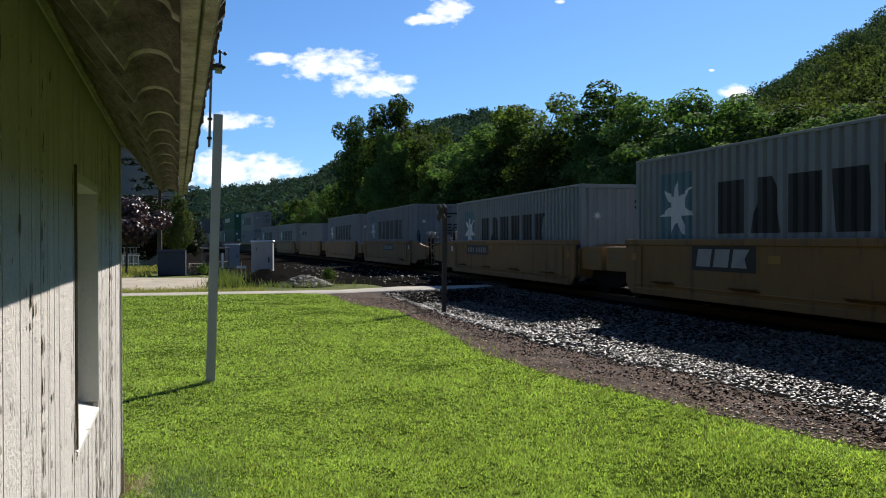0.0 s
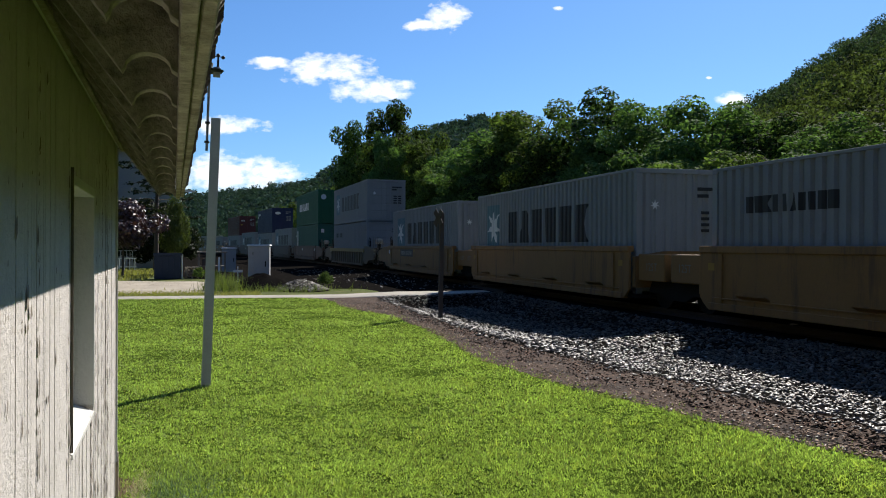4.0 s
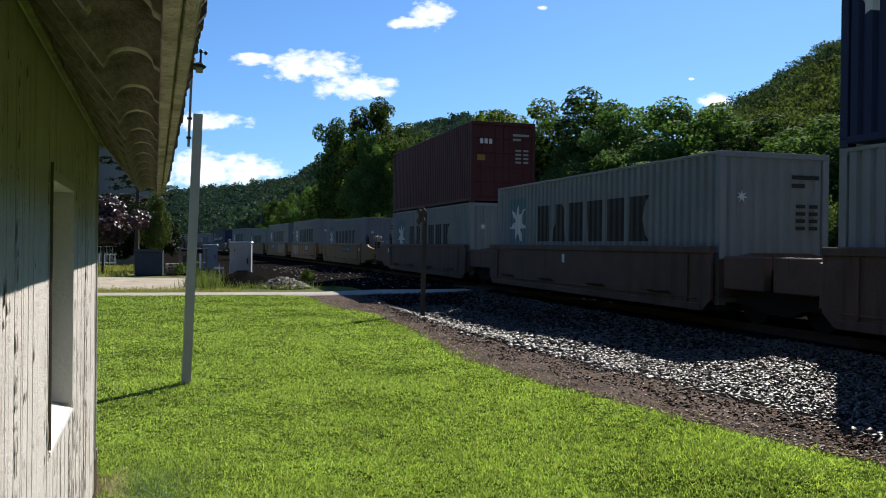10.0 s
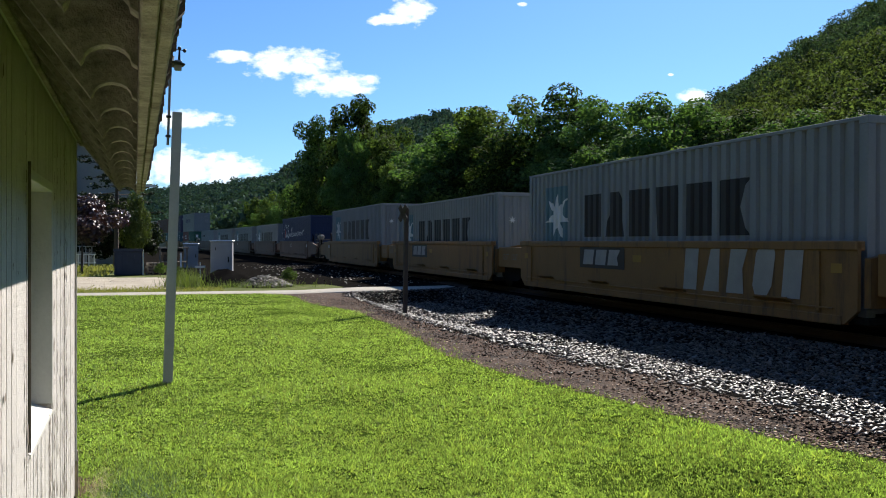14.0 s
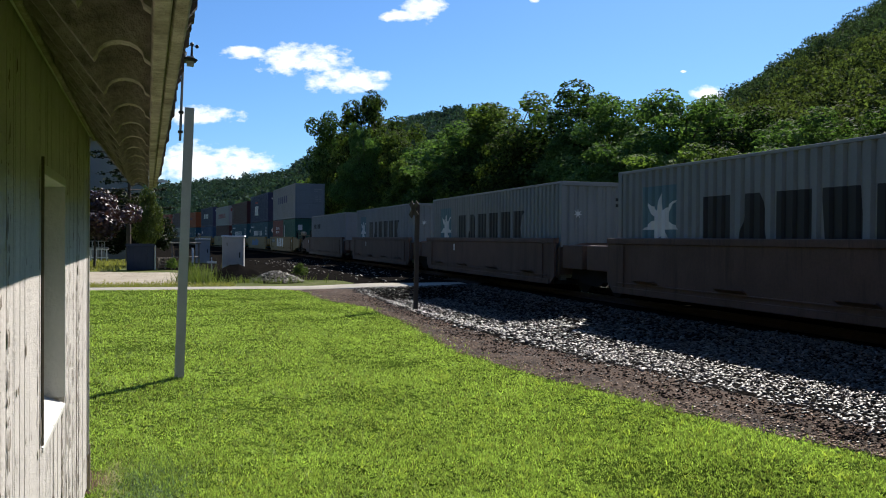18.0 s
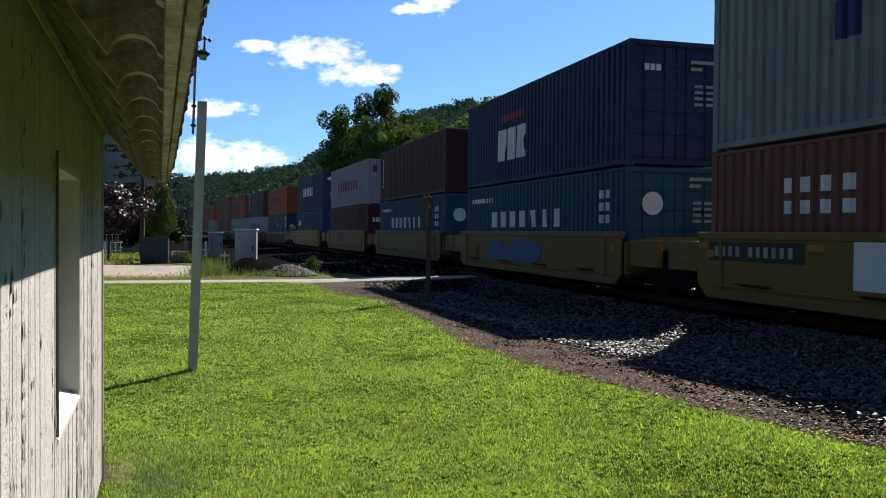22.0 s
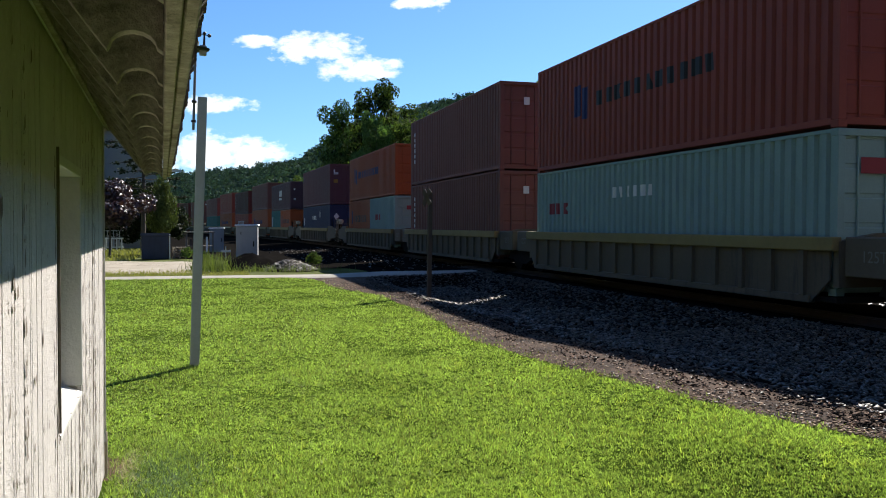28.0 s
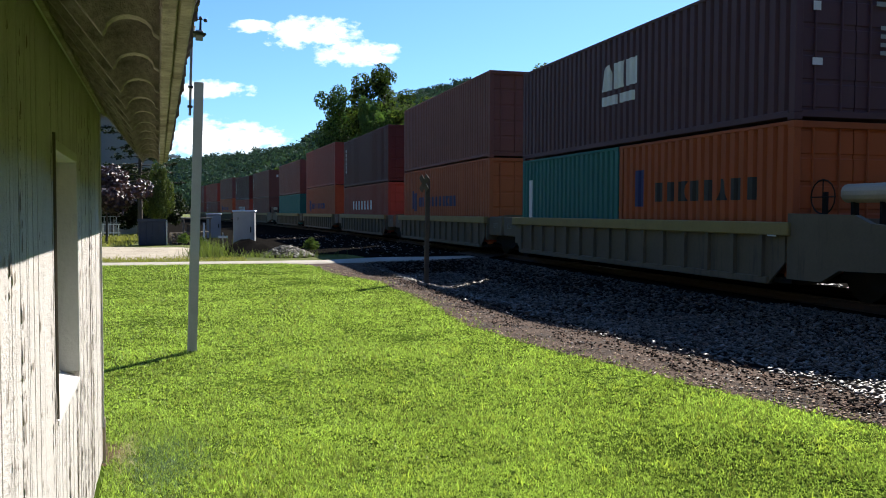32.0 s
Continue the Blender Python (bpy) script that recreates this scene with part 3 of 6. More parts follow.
def end_panel(height):
    bm = bmesh.new()
    x = -WIDTH / 2 + 0.14
    p = (WIDTH - 0.28) / 8
    lo, hi = [], []
    for i in range(8):
        for k, d in ((0.0, 0.04), (0.25, 0.04), (0.4, 0.0), (0.85, 0.0)):
            lo.append(bm.verts.new((x + (i + k) * p, d, 0.16)))
            hi.append(bm.verts.new((x + (i + k) * p, d, height - 0.1)))
    lo.append(bm.verts.new((-x, 0.04, 0.16)))
    hi.append(bm.verts.new((-x, 0.04, height - 0.1)))
    for i in range(len(lo) - 1):
        bm.faces.new((lo[i], lo[i + 1], hi[i + 1], hi[i]))
    return bm


def door_leaf(height):
    """One door leaf, 1.07 m wide, pressed into five panels; its outer face at y = 0."""
    tall = (height - 0.30) / 5
    outline = [(0.05, 0.17), (0.016, 0.17)]
    for i in range(5):
        z = 0.18 + i * tall
        outline += [(0.016, z + 0.03), (0.0, z + 0.05), (0.0, z + tall - 0.05), (0.016, z + tall - 0.03)]
    outline += [(0.016, height - 0.11), (0.05, height - 0.11)]
    return prism(bmesh.new(), outline, "x", -0.535, 0.535)


def slab_pieces(shape, cuts):
    """Cuts an outline of (along, up) points into upright slabs: pairs of (along, low, high)."""
    xs = sorted({round(p[0], 5) for p in shape} | {round(c, 5) for c in cuts if min(p[0] for p in shape) < c < max(p[0] for p in shape)})
    for a, b in zip(xs[:-1], xs[1:]):
        mid, spans = (a + b) / 2, []
        for p, q in zip(shape, shape[1:] + shape[:1]):
            if min(p[0], q[0]) < mid < max(p[0], q[0]):
                at = [p[1] + (q[1] - p[1]) * (x - p[0]) / (q[0] - p[0]) for x in (a, mid, b)]
                spans.append(at)
        spans.sort(key=lambda s: s[1])
        for low, high in zip(spans[::2], spans[1::2]):
            yield a, b, low[0], high[0], low[2], high[2]


def painted_side(shapes, length, lift=0.004):
    """Marks painted over the waves of the side that faces outwards along -x; shapes are outlines of (along, up), seen from outside with along to the left end positive."""
    ys, ds = ribs(length)
    bm = bmesh.new()
    for shape in shapes:
        for a, b, la, ha, lb, hb in slab_pieces(shape, ys):
            xa = -WIDTH / 2 + 0.012 + float(np.interp(a, ys, ds)) - lift
            xb = -WIDTH / 2 + 0.012 + float(np.interp(b, ys, ds)) - lift
            bm.faces.new([bm.verts.new(p) for p in ((xa, a, la), (xb, b, lb), (xb, b, hb), (xa, a, ha))])
    return bm


BLOCKS = {
    "i": [(0, 0), (1, 0), (1, 1), (0, 1)],
    "a": [(0, 0), (1, 0), (0.74, 1), (0.26, 1)],
    "k": [(0, 0), (1, 0), (0.78, 0.5), (1, 1), (0, 1)],
    "o": [(0.2, 0), (0.8, 0), (1, 0.2), (1, 0.8), (0.8, 1), (0.2, 1), (0, 0.8), (0, 0.2)],
    "z": [(0.12, 0), (1, 0), (0.88, 1), (0, 1)],
}


def bars(y_left, y_right, z0, z1, count, fill=0.72, lean=0.0, blocks="i"):
    """A row of plain blocks from the far end towards the near one."""
    step = (y_left - y_right) / count
    wide = step * fill
    out = []
    for i in range(count):
        a = y_left - i * step
        out.append([(a - wide * p[0] - lean * p[1], z0 + (z1 - z0) * p[1]) for p in BLOCKS[blocks[i % len(blocks)]]])
    return out


def star(y, z, r, points=7, inner=0.36):
    return [(y + r * (1 if i % 2 == 0 else inner) * math.sin(math.pi * i / points), z + r * (1 if i % 2 == 0 else inner) * math.cos(math.pi * i / points)) for i in range(2 * points)]


def ring(y, z, r, n=16):
    return [(y + r * math.sin(2 * math.pi * i / n), z + r * math.cos(2 * math.pi * i / n)) for i in range(n)]


def box_at(y0, y1, z0, z1):
    return [(y0, z0), (y1, z0), (y1, z1), (y0, z1)]


def end_mark(shapes, y, lift=0.004):
    """Marks on the end that faces -y: outlines of (across, up), from the left edge as seen."""
    bm = bmesh.new()
    for shape in shapes:
        bm.faces.new([bm.verts.new((p[0], y - lift, p[1])) for p in shape])
    return bm


def container(colour, length, height, end, marks, label):
    """A steel box container, its base's centre at the origin; the end towards -y carries the doors when end is 'doors'."""
    col = PALETTE[colour]
    skin = paint("container_" + colour, col, 0.62, 0.0, vary=0.14, scale=1.2, grain=25, bump=0.08, dirt=RUST if colour not in ("maroon", "pale_maroon", "brown", "plum") else SOOT, dirt_amount=0.14, spread=0.07, streak=True)
    root = thing("shipping_container", label, "shipping container", "containers on the train")
    hl, hw = length / 2, WIDTH / 2
    key = (colour, length, height)
    pan = shared(("side_panel", *key), lambda: side_panel(length, height), skin)
    part("side_panel", pan, None, root, at=Matrix.Translation((-hw + 0.012, 0, 0)) @ Matrix.Diagonal((-1, 1, 1, 1)))
    part("side_panel", pan, None, root, at=Matrix.Translation((hw - 0.012, 0, 0)))
    part("roof", shared(("roof", *key), lambda: solid(bmesh.new(), -hw + 0.03, hw - 0.03, -hl + 0.05, hl - 0.05, height - 0.06, height - 0.035), skin), None, root)
    part("floor_frame", shared(("floor_frame", *key), lambda: solid(bmesh.new(), -hw + 0.05, hw - 0.05, -hl + 0.05, hl - 0.05, 0.05, 0.16), skin), None, root)
    rail = shared(("side_rail", *key), lambda: solid(bmesh.new(), -0.04, 0.04, -hl + 0.16, hl - 0.16, -0.055, 0.055, 0.008), skin)
    top_rail = shared(("top_rail", *key), lambda: solid(bmesh.new(), -0.04, 0.04, -hl + 0.16, hl - 0.16, -0.03, 0.03, 0.006), skin)
    for x in (-hw + 0.042, hw - 0.042):
        part("top_rail", top_rail, None, root, at=pose(x, 0, height - 0.033))
        part("bottom_rail", rail, None, root, at=pose(x, 0, 0.105))
    post = shared(("corner_post", *key), lambda: solid(bmesh.new(), -0.07, 0.07, -0.08, 0.08, 0.118, height - 0.118, 0.01), skin)
    cast = shared(("corner_casting", colour), lambda: solid(bmesh.new(), -0.082, 0.082, -0.09, 0.09, 0, 0.118, 0.008), skin)
    for x in (-hw + 0.072, hw - 0.072):
        for y in (-hl + 0.082, hl - 0.082):
            part("corner_post", post, None, root, at=pose(x, y, 0))
            part("corner_casting", cast, None, root, at=pose(x * 0.992, y * 0.998, 0))
            part("corner_casting", cast, None, root, at=pose(x * 0.992, y * 0.998, height - 0.118))
    head = shared(("header", colour), lambda: solid(bmesh.new(), -hw + 0.145, hw - 0.145, -0.05, 0.05, -0.055, 0.055, 0.006), skin)
    for y in (-hl + 0.056, hl - 0.056):
        part("header", head, None, root, at=pose(0, y, height - 0.058))
        part("sill", head, None, root, at=pose(0, y, 0.105))
    part("end_wall", shared(("end_wall", *key), lambda: end_panel(height), skin), None, root, at=pose(0, hl - 0.02, 0, 0, 0, 180))
    if end == "doors":
        leaf = shared(("door", *key), lambda: door_leaf(height), skin)
        lock = shared(("locking_bar", height, colour), lambda: rod(bmesh.new(), (0, 0, 0.14), (0, 0, height - 0.08), 0.018), skin)
        for x in (-0.545, 0.545):
            d = part("door", leaf, None, root, at=pose(x, -hl + 0.05, 0))
            for off in (-0.28, 0.24):
                part("locking_bar", lock, None, d, at=pose(off, -0.025, 0))
    else:
        part("end_wall", shared(("end_wall", *key), lambda: end_panel(height), skin), None, root, at=pose(0, -hl + 0.03, 0))
    for name, kind, material, shapes in marks:
        groups = [shapes] if name in ("stencil", "script_line") else [[shape] for shape in shapes]
        for group in groups:
            made = painted_side(group, length, 0.008 if name == "white_star" else 0.004) if kind == "side" else end_mark(group, -hl)
            ob = part(name, made, material, root)
            if name == "stencil":
                tagged(ob, kind="stuff")
    return root


blue_mark = paint("sky_blue_lettering", (0.115, 0.205, 0.235), 0.6, vary=0.12, bump=0)
red_mark = paint("red_lettering", (0.27, 0.035, 0.045), 0.6, vary=0.12, bump=0)
navy_mark = paint("navy_lettering", (0.02, 0.03, 0.12), 0.6, vary=0.12, bump=0)
amber_mark = paint("amber_label", (0.34, 0.2, 0.035), 0.6, vary=0.12, bump=0)


faded_white = paint("faded_white_stencil", (0.34, 0.34, 0.33), 0.7, vary=0.2, bump=0)


dim_mark = paint("dim_dark_stencil", (0.11, 0.115, 0.12), 0.7, vary=0.2, bump=0)


def codes(h, material=faded_white, x=0.35):
    """Small rows of code on the door end, as plain bars."""
    out = []
    for i, (w, n) in enumerate(((0.62, 1), (0.3, 1))):
        out.append([(x, h - 0.5 - i * 0.16), (x + w, h - 0.5 - i * 0.16), (x + w, h - 0.42 - i * 0.16), (x, h - 0.42 - i * 0.16)])
    for i in range(4):
        z = h - 1.05 - i * 0.14
        out.append([(x + 0.1, z), (x + 0.32, z), (x + 0.32, z + 0.07), (x + 0.1, z + 0.07)])
        out.append([(x + 0.4, z), (x + 0.6, z), (x + 0.6, z + 0.07), (x + 0.4, z + 0.07)])
    return ("stencil", "end", material, out)


def star_marks(h, big=False):
    """Grey box: a white star on a blue square, and six heavy black bars."""
    z = h - 1.15
    square = [box_at(5.0, 3.45 if big else 3.75, z - 0.72, z + 0.75)]
    return [("blue_square", "side", blue_mark, square),
            ("white_star", "side", white_mark, [star(4.3, z, 0.72)]),
            ("letter", "side", black_mark, bars(2.75, -3.6, z - 0.55, z + 0.45, 6, 0.80, 0.0, "iaizik")),
            ("star_mark", "end", white_mark, [[(-0.75 + p[0], h - 0.85 + p[1]) for p in star(0, 0, 0.13)]]), codes(h, black_mark)]


def word(y_left, y_right, z0, z1, n, material, fill=0.8, lean=0.0, blocks="izkiza"):
    return ("letter", "side", material, bars(y_left, y_right, z0, z1, n, fill, lean, blocks))


def stroke(points, wide):
    """A ribbon of short slanted pieces through the points."""
    out = []
    for (y0, z0), (y1, z1) in zip(points[:-1], points[1:]):
        l = math.hypot(y1 - y0, z1 - z0)
        ny, nz = -(z1 - z0) / l * wide / 2, (y1 - y0) / l * wide / 2
        out.append([(y0 + ny, z0 + nz), (y0 - ny, z0 - nz), (y1 - ny, z1 - nz), (y1 + ny, z1 + nz)])
    return out


def script_strokes(y0, y1, z, tall):
    """A joined hand drawn as plain loops, one tall at its head."""
    span = y0 - y1
    pts = [(y0 + 0.1, z + tall * 1.35), (y0 + 0.42, z + tall * 1.5), (y0 + 0.62, z + tall * 1.2), (y0 + 0.3, z + tall * 0.75), (y0 + 0.12, z + tall * 0.3), (y0 + 0.45, z - 0.05), (y0 + 0.72, z + 0.12)]
    out = stroke(pts, 0.1)
    ups = (0.1, 0.55, 0.05, 0.5, 0.0, 1.25, 0.1, 0.0, 0.55, 0.05, 0.5, 0.05, 0.5, 0.0, 0.5, 0.1, 0.5, 0.0, 0.55, 0.45, 0.0, 0.6, 0.0, 0.5, 0.1, 0.5, 0.0, 0.55, 0.7, 0.3)
    pts = [(y0 - 0.05 - span * i / (len(ups) - 1) - 0.1 * u, z + tall * u * 0.9 + 0.004 * i) for i, u in enumerate(ups)]
    return out + stroke(pts, 0.07)


def arch(y, z, half, tall, wide):
    """A thin arch, open at the foot."""
    return stroke([(y + half * math.cos(math.pi * i / 10), z + tall * math.sin(math.pi * i / 10)) for i in range(11)], wide)


HC, STD, FORTY, TWENTY = 2.896, 2.591, 12.19, 6.06
_grey = "grey steel container, black lettering and white star on blue"
KINDS = {
    "star_hc": lambda: ("grey", FORTY, HC, "panel", star_marks(HC), _grey),
    "star": lambda: ("grey", FORTY, STD, "panel", star_marks(STD), _grey),
    "star_door": lambda: ("grey", FORTY, STD, "doors", star_marks(STD), _grey),
    "star_big": lambda: ("grey", FORTY, HC, "panel", star_marks(HC, True), _grey),
    "line": lambda: ("silver", FORTY, HC, "doors", [word(5.0, 2.0, HC - 1.2, HC - 0.8, 10, black_mark), codes(HC, dim_mark)], "light grey steel container with one short row of lettering"),
    "line_std": lambda: ("silver", FORTY, STD, "doors", [word(5.0, 2.6, STD - 0.9, STD - 0.6, 10, black_mark), codes(STD, dim_mark)], "light grey steel container with one short row of lettering"),
    "green_ring": lambda: ("green", FORTY, HC, "doors", [word(4.2, -1.2, 1.35, 2.0, 9, white_mark, 0.8), ("ring_mark", "end", white_mark, [[(-0.75 + p[0], HC - 0.62 + p[1]) for p in ring(0, 0, 0.22)]]), codes(HC)], "dark green steel container with white lettering and a white ring"),
    "green_lower": lambda: ("dark_green", FORTY, HC, "doors", [("name_board", "side", white_mark, [box_at(5.55, 5.15, 0.95, 2.5)]), ("white_label", "end", white_mark, [box_at(-0.95, -0.7, HC - 0.7, HC - 0.4)]), codes(HC)], "dull green steel container with a white upright name board"),
    "navy_dragon": lambda: ("navy", FORTY, HC, "doors", [word(5.4, 3.6, 2.25, 2.5, 9, white_mark), ("emblem", "side", white_mark, [star(5.5, 2.1, 0.24, 5, 0.6)]), ("emblem", "end", white_mark, [[(-0.55 + p[0], HC - 0.62 + p[1] * 0.5) for p in ring(0, 0, 0.33)]]), codes(HC)], "navy blue steel container with small white emblem"),
    "maroon_label": lambda: ("maroon", FORTY, HC, "doors", [("letter", "end", white_mark, [box_at(-0.9 + i * 0.17, -0.78 + i * 0.17, HC - 0.8, HC - 0.62) for i in range(3)]), ("yellow_label", "end", amber_mark, [box_at(-1.0, -0.7, HC - 1.4, HC - 1.2)]), codes(HC)], "dark maroon steel container with white locking bars"),
    "script": lambda: ("flare_navy", FORTY, HC, "doors", [("script_line", "side", white_mark, script_strokes(2.9, -3.4, 1.4, 0.62)), ("emblem", "side", red_mark, [[(5.0, 1.35), (4.75, 1.95), (4.55, 2.05), (4.4, 1.75), (4.65, 1.35)]]), ("emblem", "side", white_mark, [[(4.62, 1.35), (4.38, 1.7), (4.2, 1.9), (4.1, 1.4)]]), ("emblem_rim", "side", white_mark, arch(4.6, 1.15, 0.85, 1.25, 0.05)), codes(HC)], "navy blue steel container with flowing white lettering"),
    "grey_word": lambda: ("silver", FORTY, HC, "doors", [word(2.9, -2.2, 1.45, 2.05, 5, navy_mark, 0.6), codes(HC)], "pale grey steel container with dark blue lettering"),
    "brown_20": lambda: ("brown", TWENTY, STD, "doors", [("letter", "side", white_mark, bars(1.0, -0.9, 1.75, 2.0, 4, 0.5) + bars(1.0, -0.9, 1.4, 1.62, 4, 0.5))], "brown twenty-foot steel container with white lettering"),
    "green_20": lambda: ("dark_green", TWENTY, STD, "doors", [("white_label", "side", white_mark, [box_at(2.45, 2.3, 1.0, 2.1)]), ("white_label", "end", white_mark, [box_at(-0.95, -0.6, 1.65, 2.1)]), codes(STD)], "dull green twenty-foot corrugated steel container"),
    "navy_white": lambda: ("navy", FORTY, HC, "doors", [word(2.9, 0.3, 0.75, 1.75, 3, white_mark, 0.82, 0.1), ("red_mark", "side", red_mark, [box_at(2.6, 0.6, 2.0, 2.2)]), ("letter", "end", white_mark, [box_at(-0.85 + i * 0.15, -0.73 + i * 0.15, HC - 0.7, HC - 0.55) for i in range(3)]), codes(HC)], "navy blue steel container with white lettering"),
    "teal_ring": lambda: ("teal", FORTY, STD, "doors", [word(3.4, -2.6, 1.22, 1.72, 7, white_mark, 0.55), word(5.5, 3.2, 2.05, 2.2, 9, white_mark, 0.6), ("white_square", "side", white_mark, [box_at(-4.6 - i * 0.35, -4.8 - i * 0.35, 1.3 + j * 0.3, 1.5 + j * 0.3) for i in range(2) for j in range(3)]), ("ring_mark", "end", white_mark, [[(-0.6 + p[0], 1.75 + p[1]) for p in ring(0, 0, 0.27)]]), codes(STD + 0.2)], "teal blue steel container with white lettering and ring"),
    "maroon_upright": lambda: ("maroon", FORTY, HC, "doors", [("letter", "side", white_mark, [box_at(5.5, 5.3, 0.9 + i * 0.26, 1.08 + i * 0.26) for i in range(6)]), codes(HC)], "dark maroon steel container with white locking bars"),
    "white_word": lambda: ("white", FORTY, STD, "doors", [word(3.4, -3.2, 1.0, 1.6, 8, red_mark, 0.7, 0.08), ("red_label", "end", red_mark, [box_at(-0.95, -0.7, STD - 0.75, STD - 0.35), box_at(-0.5, -0.35, STD - 1.4, STD - 1.2)]), ("yellow_label", "end", amber_mark, [box_at(-0.5, -0.3, STD - 0.7, STD - 0.45), box_at(0.2, 0.4, STD - 0.8, STD - 0.55)]), codes(STD, dim_mark)], "white steel container with red lettering"),
    "maroon_low": lambda: ("maroon", FORTY, STD, "doors", [("letter", "end", white_mark, [box_at(-0.95 + i * 0.2, -0.8 + i * 0.2, 1.6, 1.85) for i in range(3)]), codes(STD)], "dark maroon corrugated steel container with dull doors"),
    "navy_block": lambda: ("navy", FORTY, HC, "doors", [word(2.9, -1.9, 1.25, 1.95, 6, white_mark, 0.72, 0.12), ("ring_mark", "end", white_mark, [[(-0.55 + p[0] * 1.6, HC - 0.55 + p[1] * 0.7) for p in ring(0, 0, 0.2)]]), ("white_label", "end", white_mark, [box_at(-0.6, -0.35, 1.0, 1.4)]), codes(HC)], "dark navy steel container with large white lettering"),
    "blue_low": lambda: ("blue", FORTY, STD, "doors", [word(5.2, 4.3, 1.5, 1.9, 4, white_mark), codes(STD)], "bright blue corrugated steel shipping container with doors"),
    "orange_word": lambda: ("orange", FORTY, HC, "doors", [("blue_emblem", "side", navy_mark, [box_at(4.6, 4.25, 1.2, 2.1), box_at(4.15, 3.8, 1.1, 2.0)]), word(3.3, -2.4, 1.45, 1.85, 11, navy_mark, 0.66), codes(HC, dim_mark)], "orange steel container with dark blue lettering"),
    "red_word": lambda: ("red", FORTY, HC, "doors", [("blue_emblem", "side", navy_mark, [box_at(3.6, 3.25, 1.3, 2.1), box_at(3.15, 2.8, 1.2, 2.0)]), word(2.3, -2.9, 1.45, 1.8, 11, black_mark, 0.66), codes(HC)], "faded red steel container with dark lettering"),
    "orange_std": lambda: ("orange", FORTY, STD, "doors", [("blue_emblem", "side", navy_mark, [box_at(4.6, 4.25, 1.1, 1.95), box_at(4.15, 3.8, 1.0, 1.85)]), word(3.3, -2.4, 1.3, 1.7, 11, navy_mark, 0.66), codes(STD, dim_mark)], "orange steel container with dark blue lettering"),
    "maroon_std": lambda: ("maroon", FORTY, STD, "doors", [("letter", "side", white_mark, [box_at(5.5, 5.3, 0.7 + i * 0.26, 0.88 + i * 0.26) for i in range(6)]), codes(STD)], "dark maroon steel container with white locking bars"),
    "teal_low": lambda: ("teal", FORTY, STD, "doors", [("placard", "end", white_mark, [[(-0.7, 1.7), (-0.5, 1.5), (-0.7, 1.3), (-0.9, 1.5)]]), ("white_label", "side", white_mark, [box_at(-0.5, -0.7, 1.4, 1.9), box_at(-2.6, -2.75, 1.2, 1.8)]), ("placard", "side", white_mark, [[(-5.2, 2.2), (-5.45, 1.95), (-5.7, 2.2), (-5.45, 2.45)], [(-5.2, 1.55), (-5.45, 1.3), (-5.7, 1.55), (-5.45, 1.8)]])], "dark teal steel container with white diamond placards"),
    "teal_word": lambda: ("navy", FORTY, STD, "doors", [word(1.4, -0.4, 1.55, 1.85, 5, white_mark), ("white_label", "side", white_mark, [box_at(5.6, 5.3, 1.1, 1.7)]), ("placard", "side", white_mark, [[(-1.7, 1.95), (-1.9, 1.65), (-2.1, 1.95), (-1.9, 2.25)]]), ("placard", "end", white_mark, [[(-0.75, 2.0), (-0.55, 1.75), (-0.75, 1.5), (-0.95, 1.75)]])], "dark navy steel container with a white diamond placard"),
    "white_low": lambda: ("white", FORTY, STD, "doors", [("blue_emblem", "side", navy_mark, [[(4.2, 1.2), (3.85, 1.2), (3.65, 2.1), (4.0, 2.1)], [(3.7, 1.15), (3.35, 1.15), (3.1, 2.0), (3.45, 2.0)]]), word(2.2, -3.6, 1.25, 1.85, 11, black_mark, 0.68), codes(STD, dim_mark)], "white steel container with dark blue emblem and lettering"),
    "plum_word": lambda: ("plum", FORTY, HC, "doors", [("letter", "side", white_mark, [box_at(5.4, 5.15, 0.8 + i * 0.55, 1.1 + i * 0.55) for i in range(4)]), codes(HC)], "dark plum-brown steel container with upright white lettering"),
    "mint_word": lambda: ("mint", FORTY, STD, "doors", [word(5.2, 3.9, 1.4, 1.7, 3, red_mark, 0.7), word(1.4, -0.6, 1.75, 2.0, 6, white_mark, 0.5), ("red_label", "end", red_mark, [box_at(-0.8, -0.1, 1.9, 2.15)]), codes(STD, red_mark)], "pale mint-grey steel container with red lettering"),
    "brown_stack": lambda: ("brown", FORTY, HC, "doors", [("letter", "side", white_mark, [box_at(5.5, 5.3, 1.0 + i * 0.24, 1.16 + i * 0.24) for i in range(6)]), ("white_label", "end", white_mark, [box_at(-0.4, -0.2, HC - 0.75, HC - 0.5)]), codes(HC)], "brown steel container with small upright white lettering"),
    "brown_std": lambda: ("brown", FORTY, STD, "doors", [("letter", "side", white_mark, [box_at(5.5, 5.3, 0.9 + i * 0.24, 1.06 + i * 0.24) for i in range(6)]), codes(STD)], "brown steel container with small upright white lettering"),
    "orange_20": lambda: ("orange", TWENTY, STD, "doors", [("blue_emblem", "side", navy_mark, [box_at(2.3, 1.9, 1.2, 2.0)]), word(1.4, -2.2, 1.3, 1.7, 8, black_mark, 0.66)], "orange twenty-foot steel container with dark lettering"),
    "mint_20": lambda: ("mint", TWENTY, STD, "doors", [word(1.6, 0.2, 1.4, 1.7, 3, red_mark, 0.7), ("red_label", "end", red_mark, [box_at(-0.6, 0.1, 1.9, 2.1)])], "pale mint-grey twenty-foot corrugated steel container"),
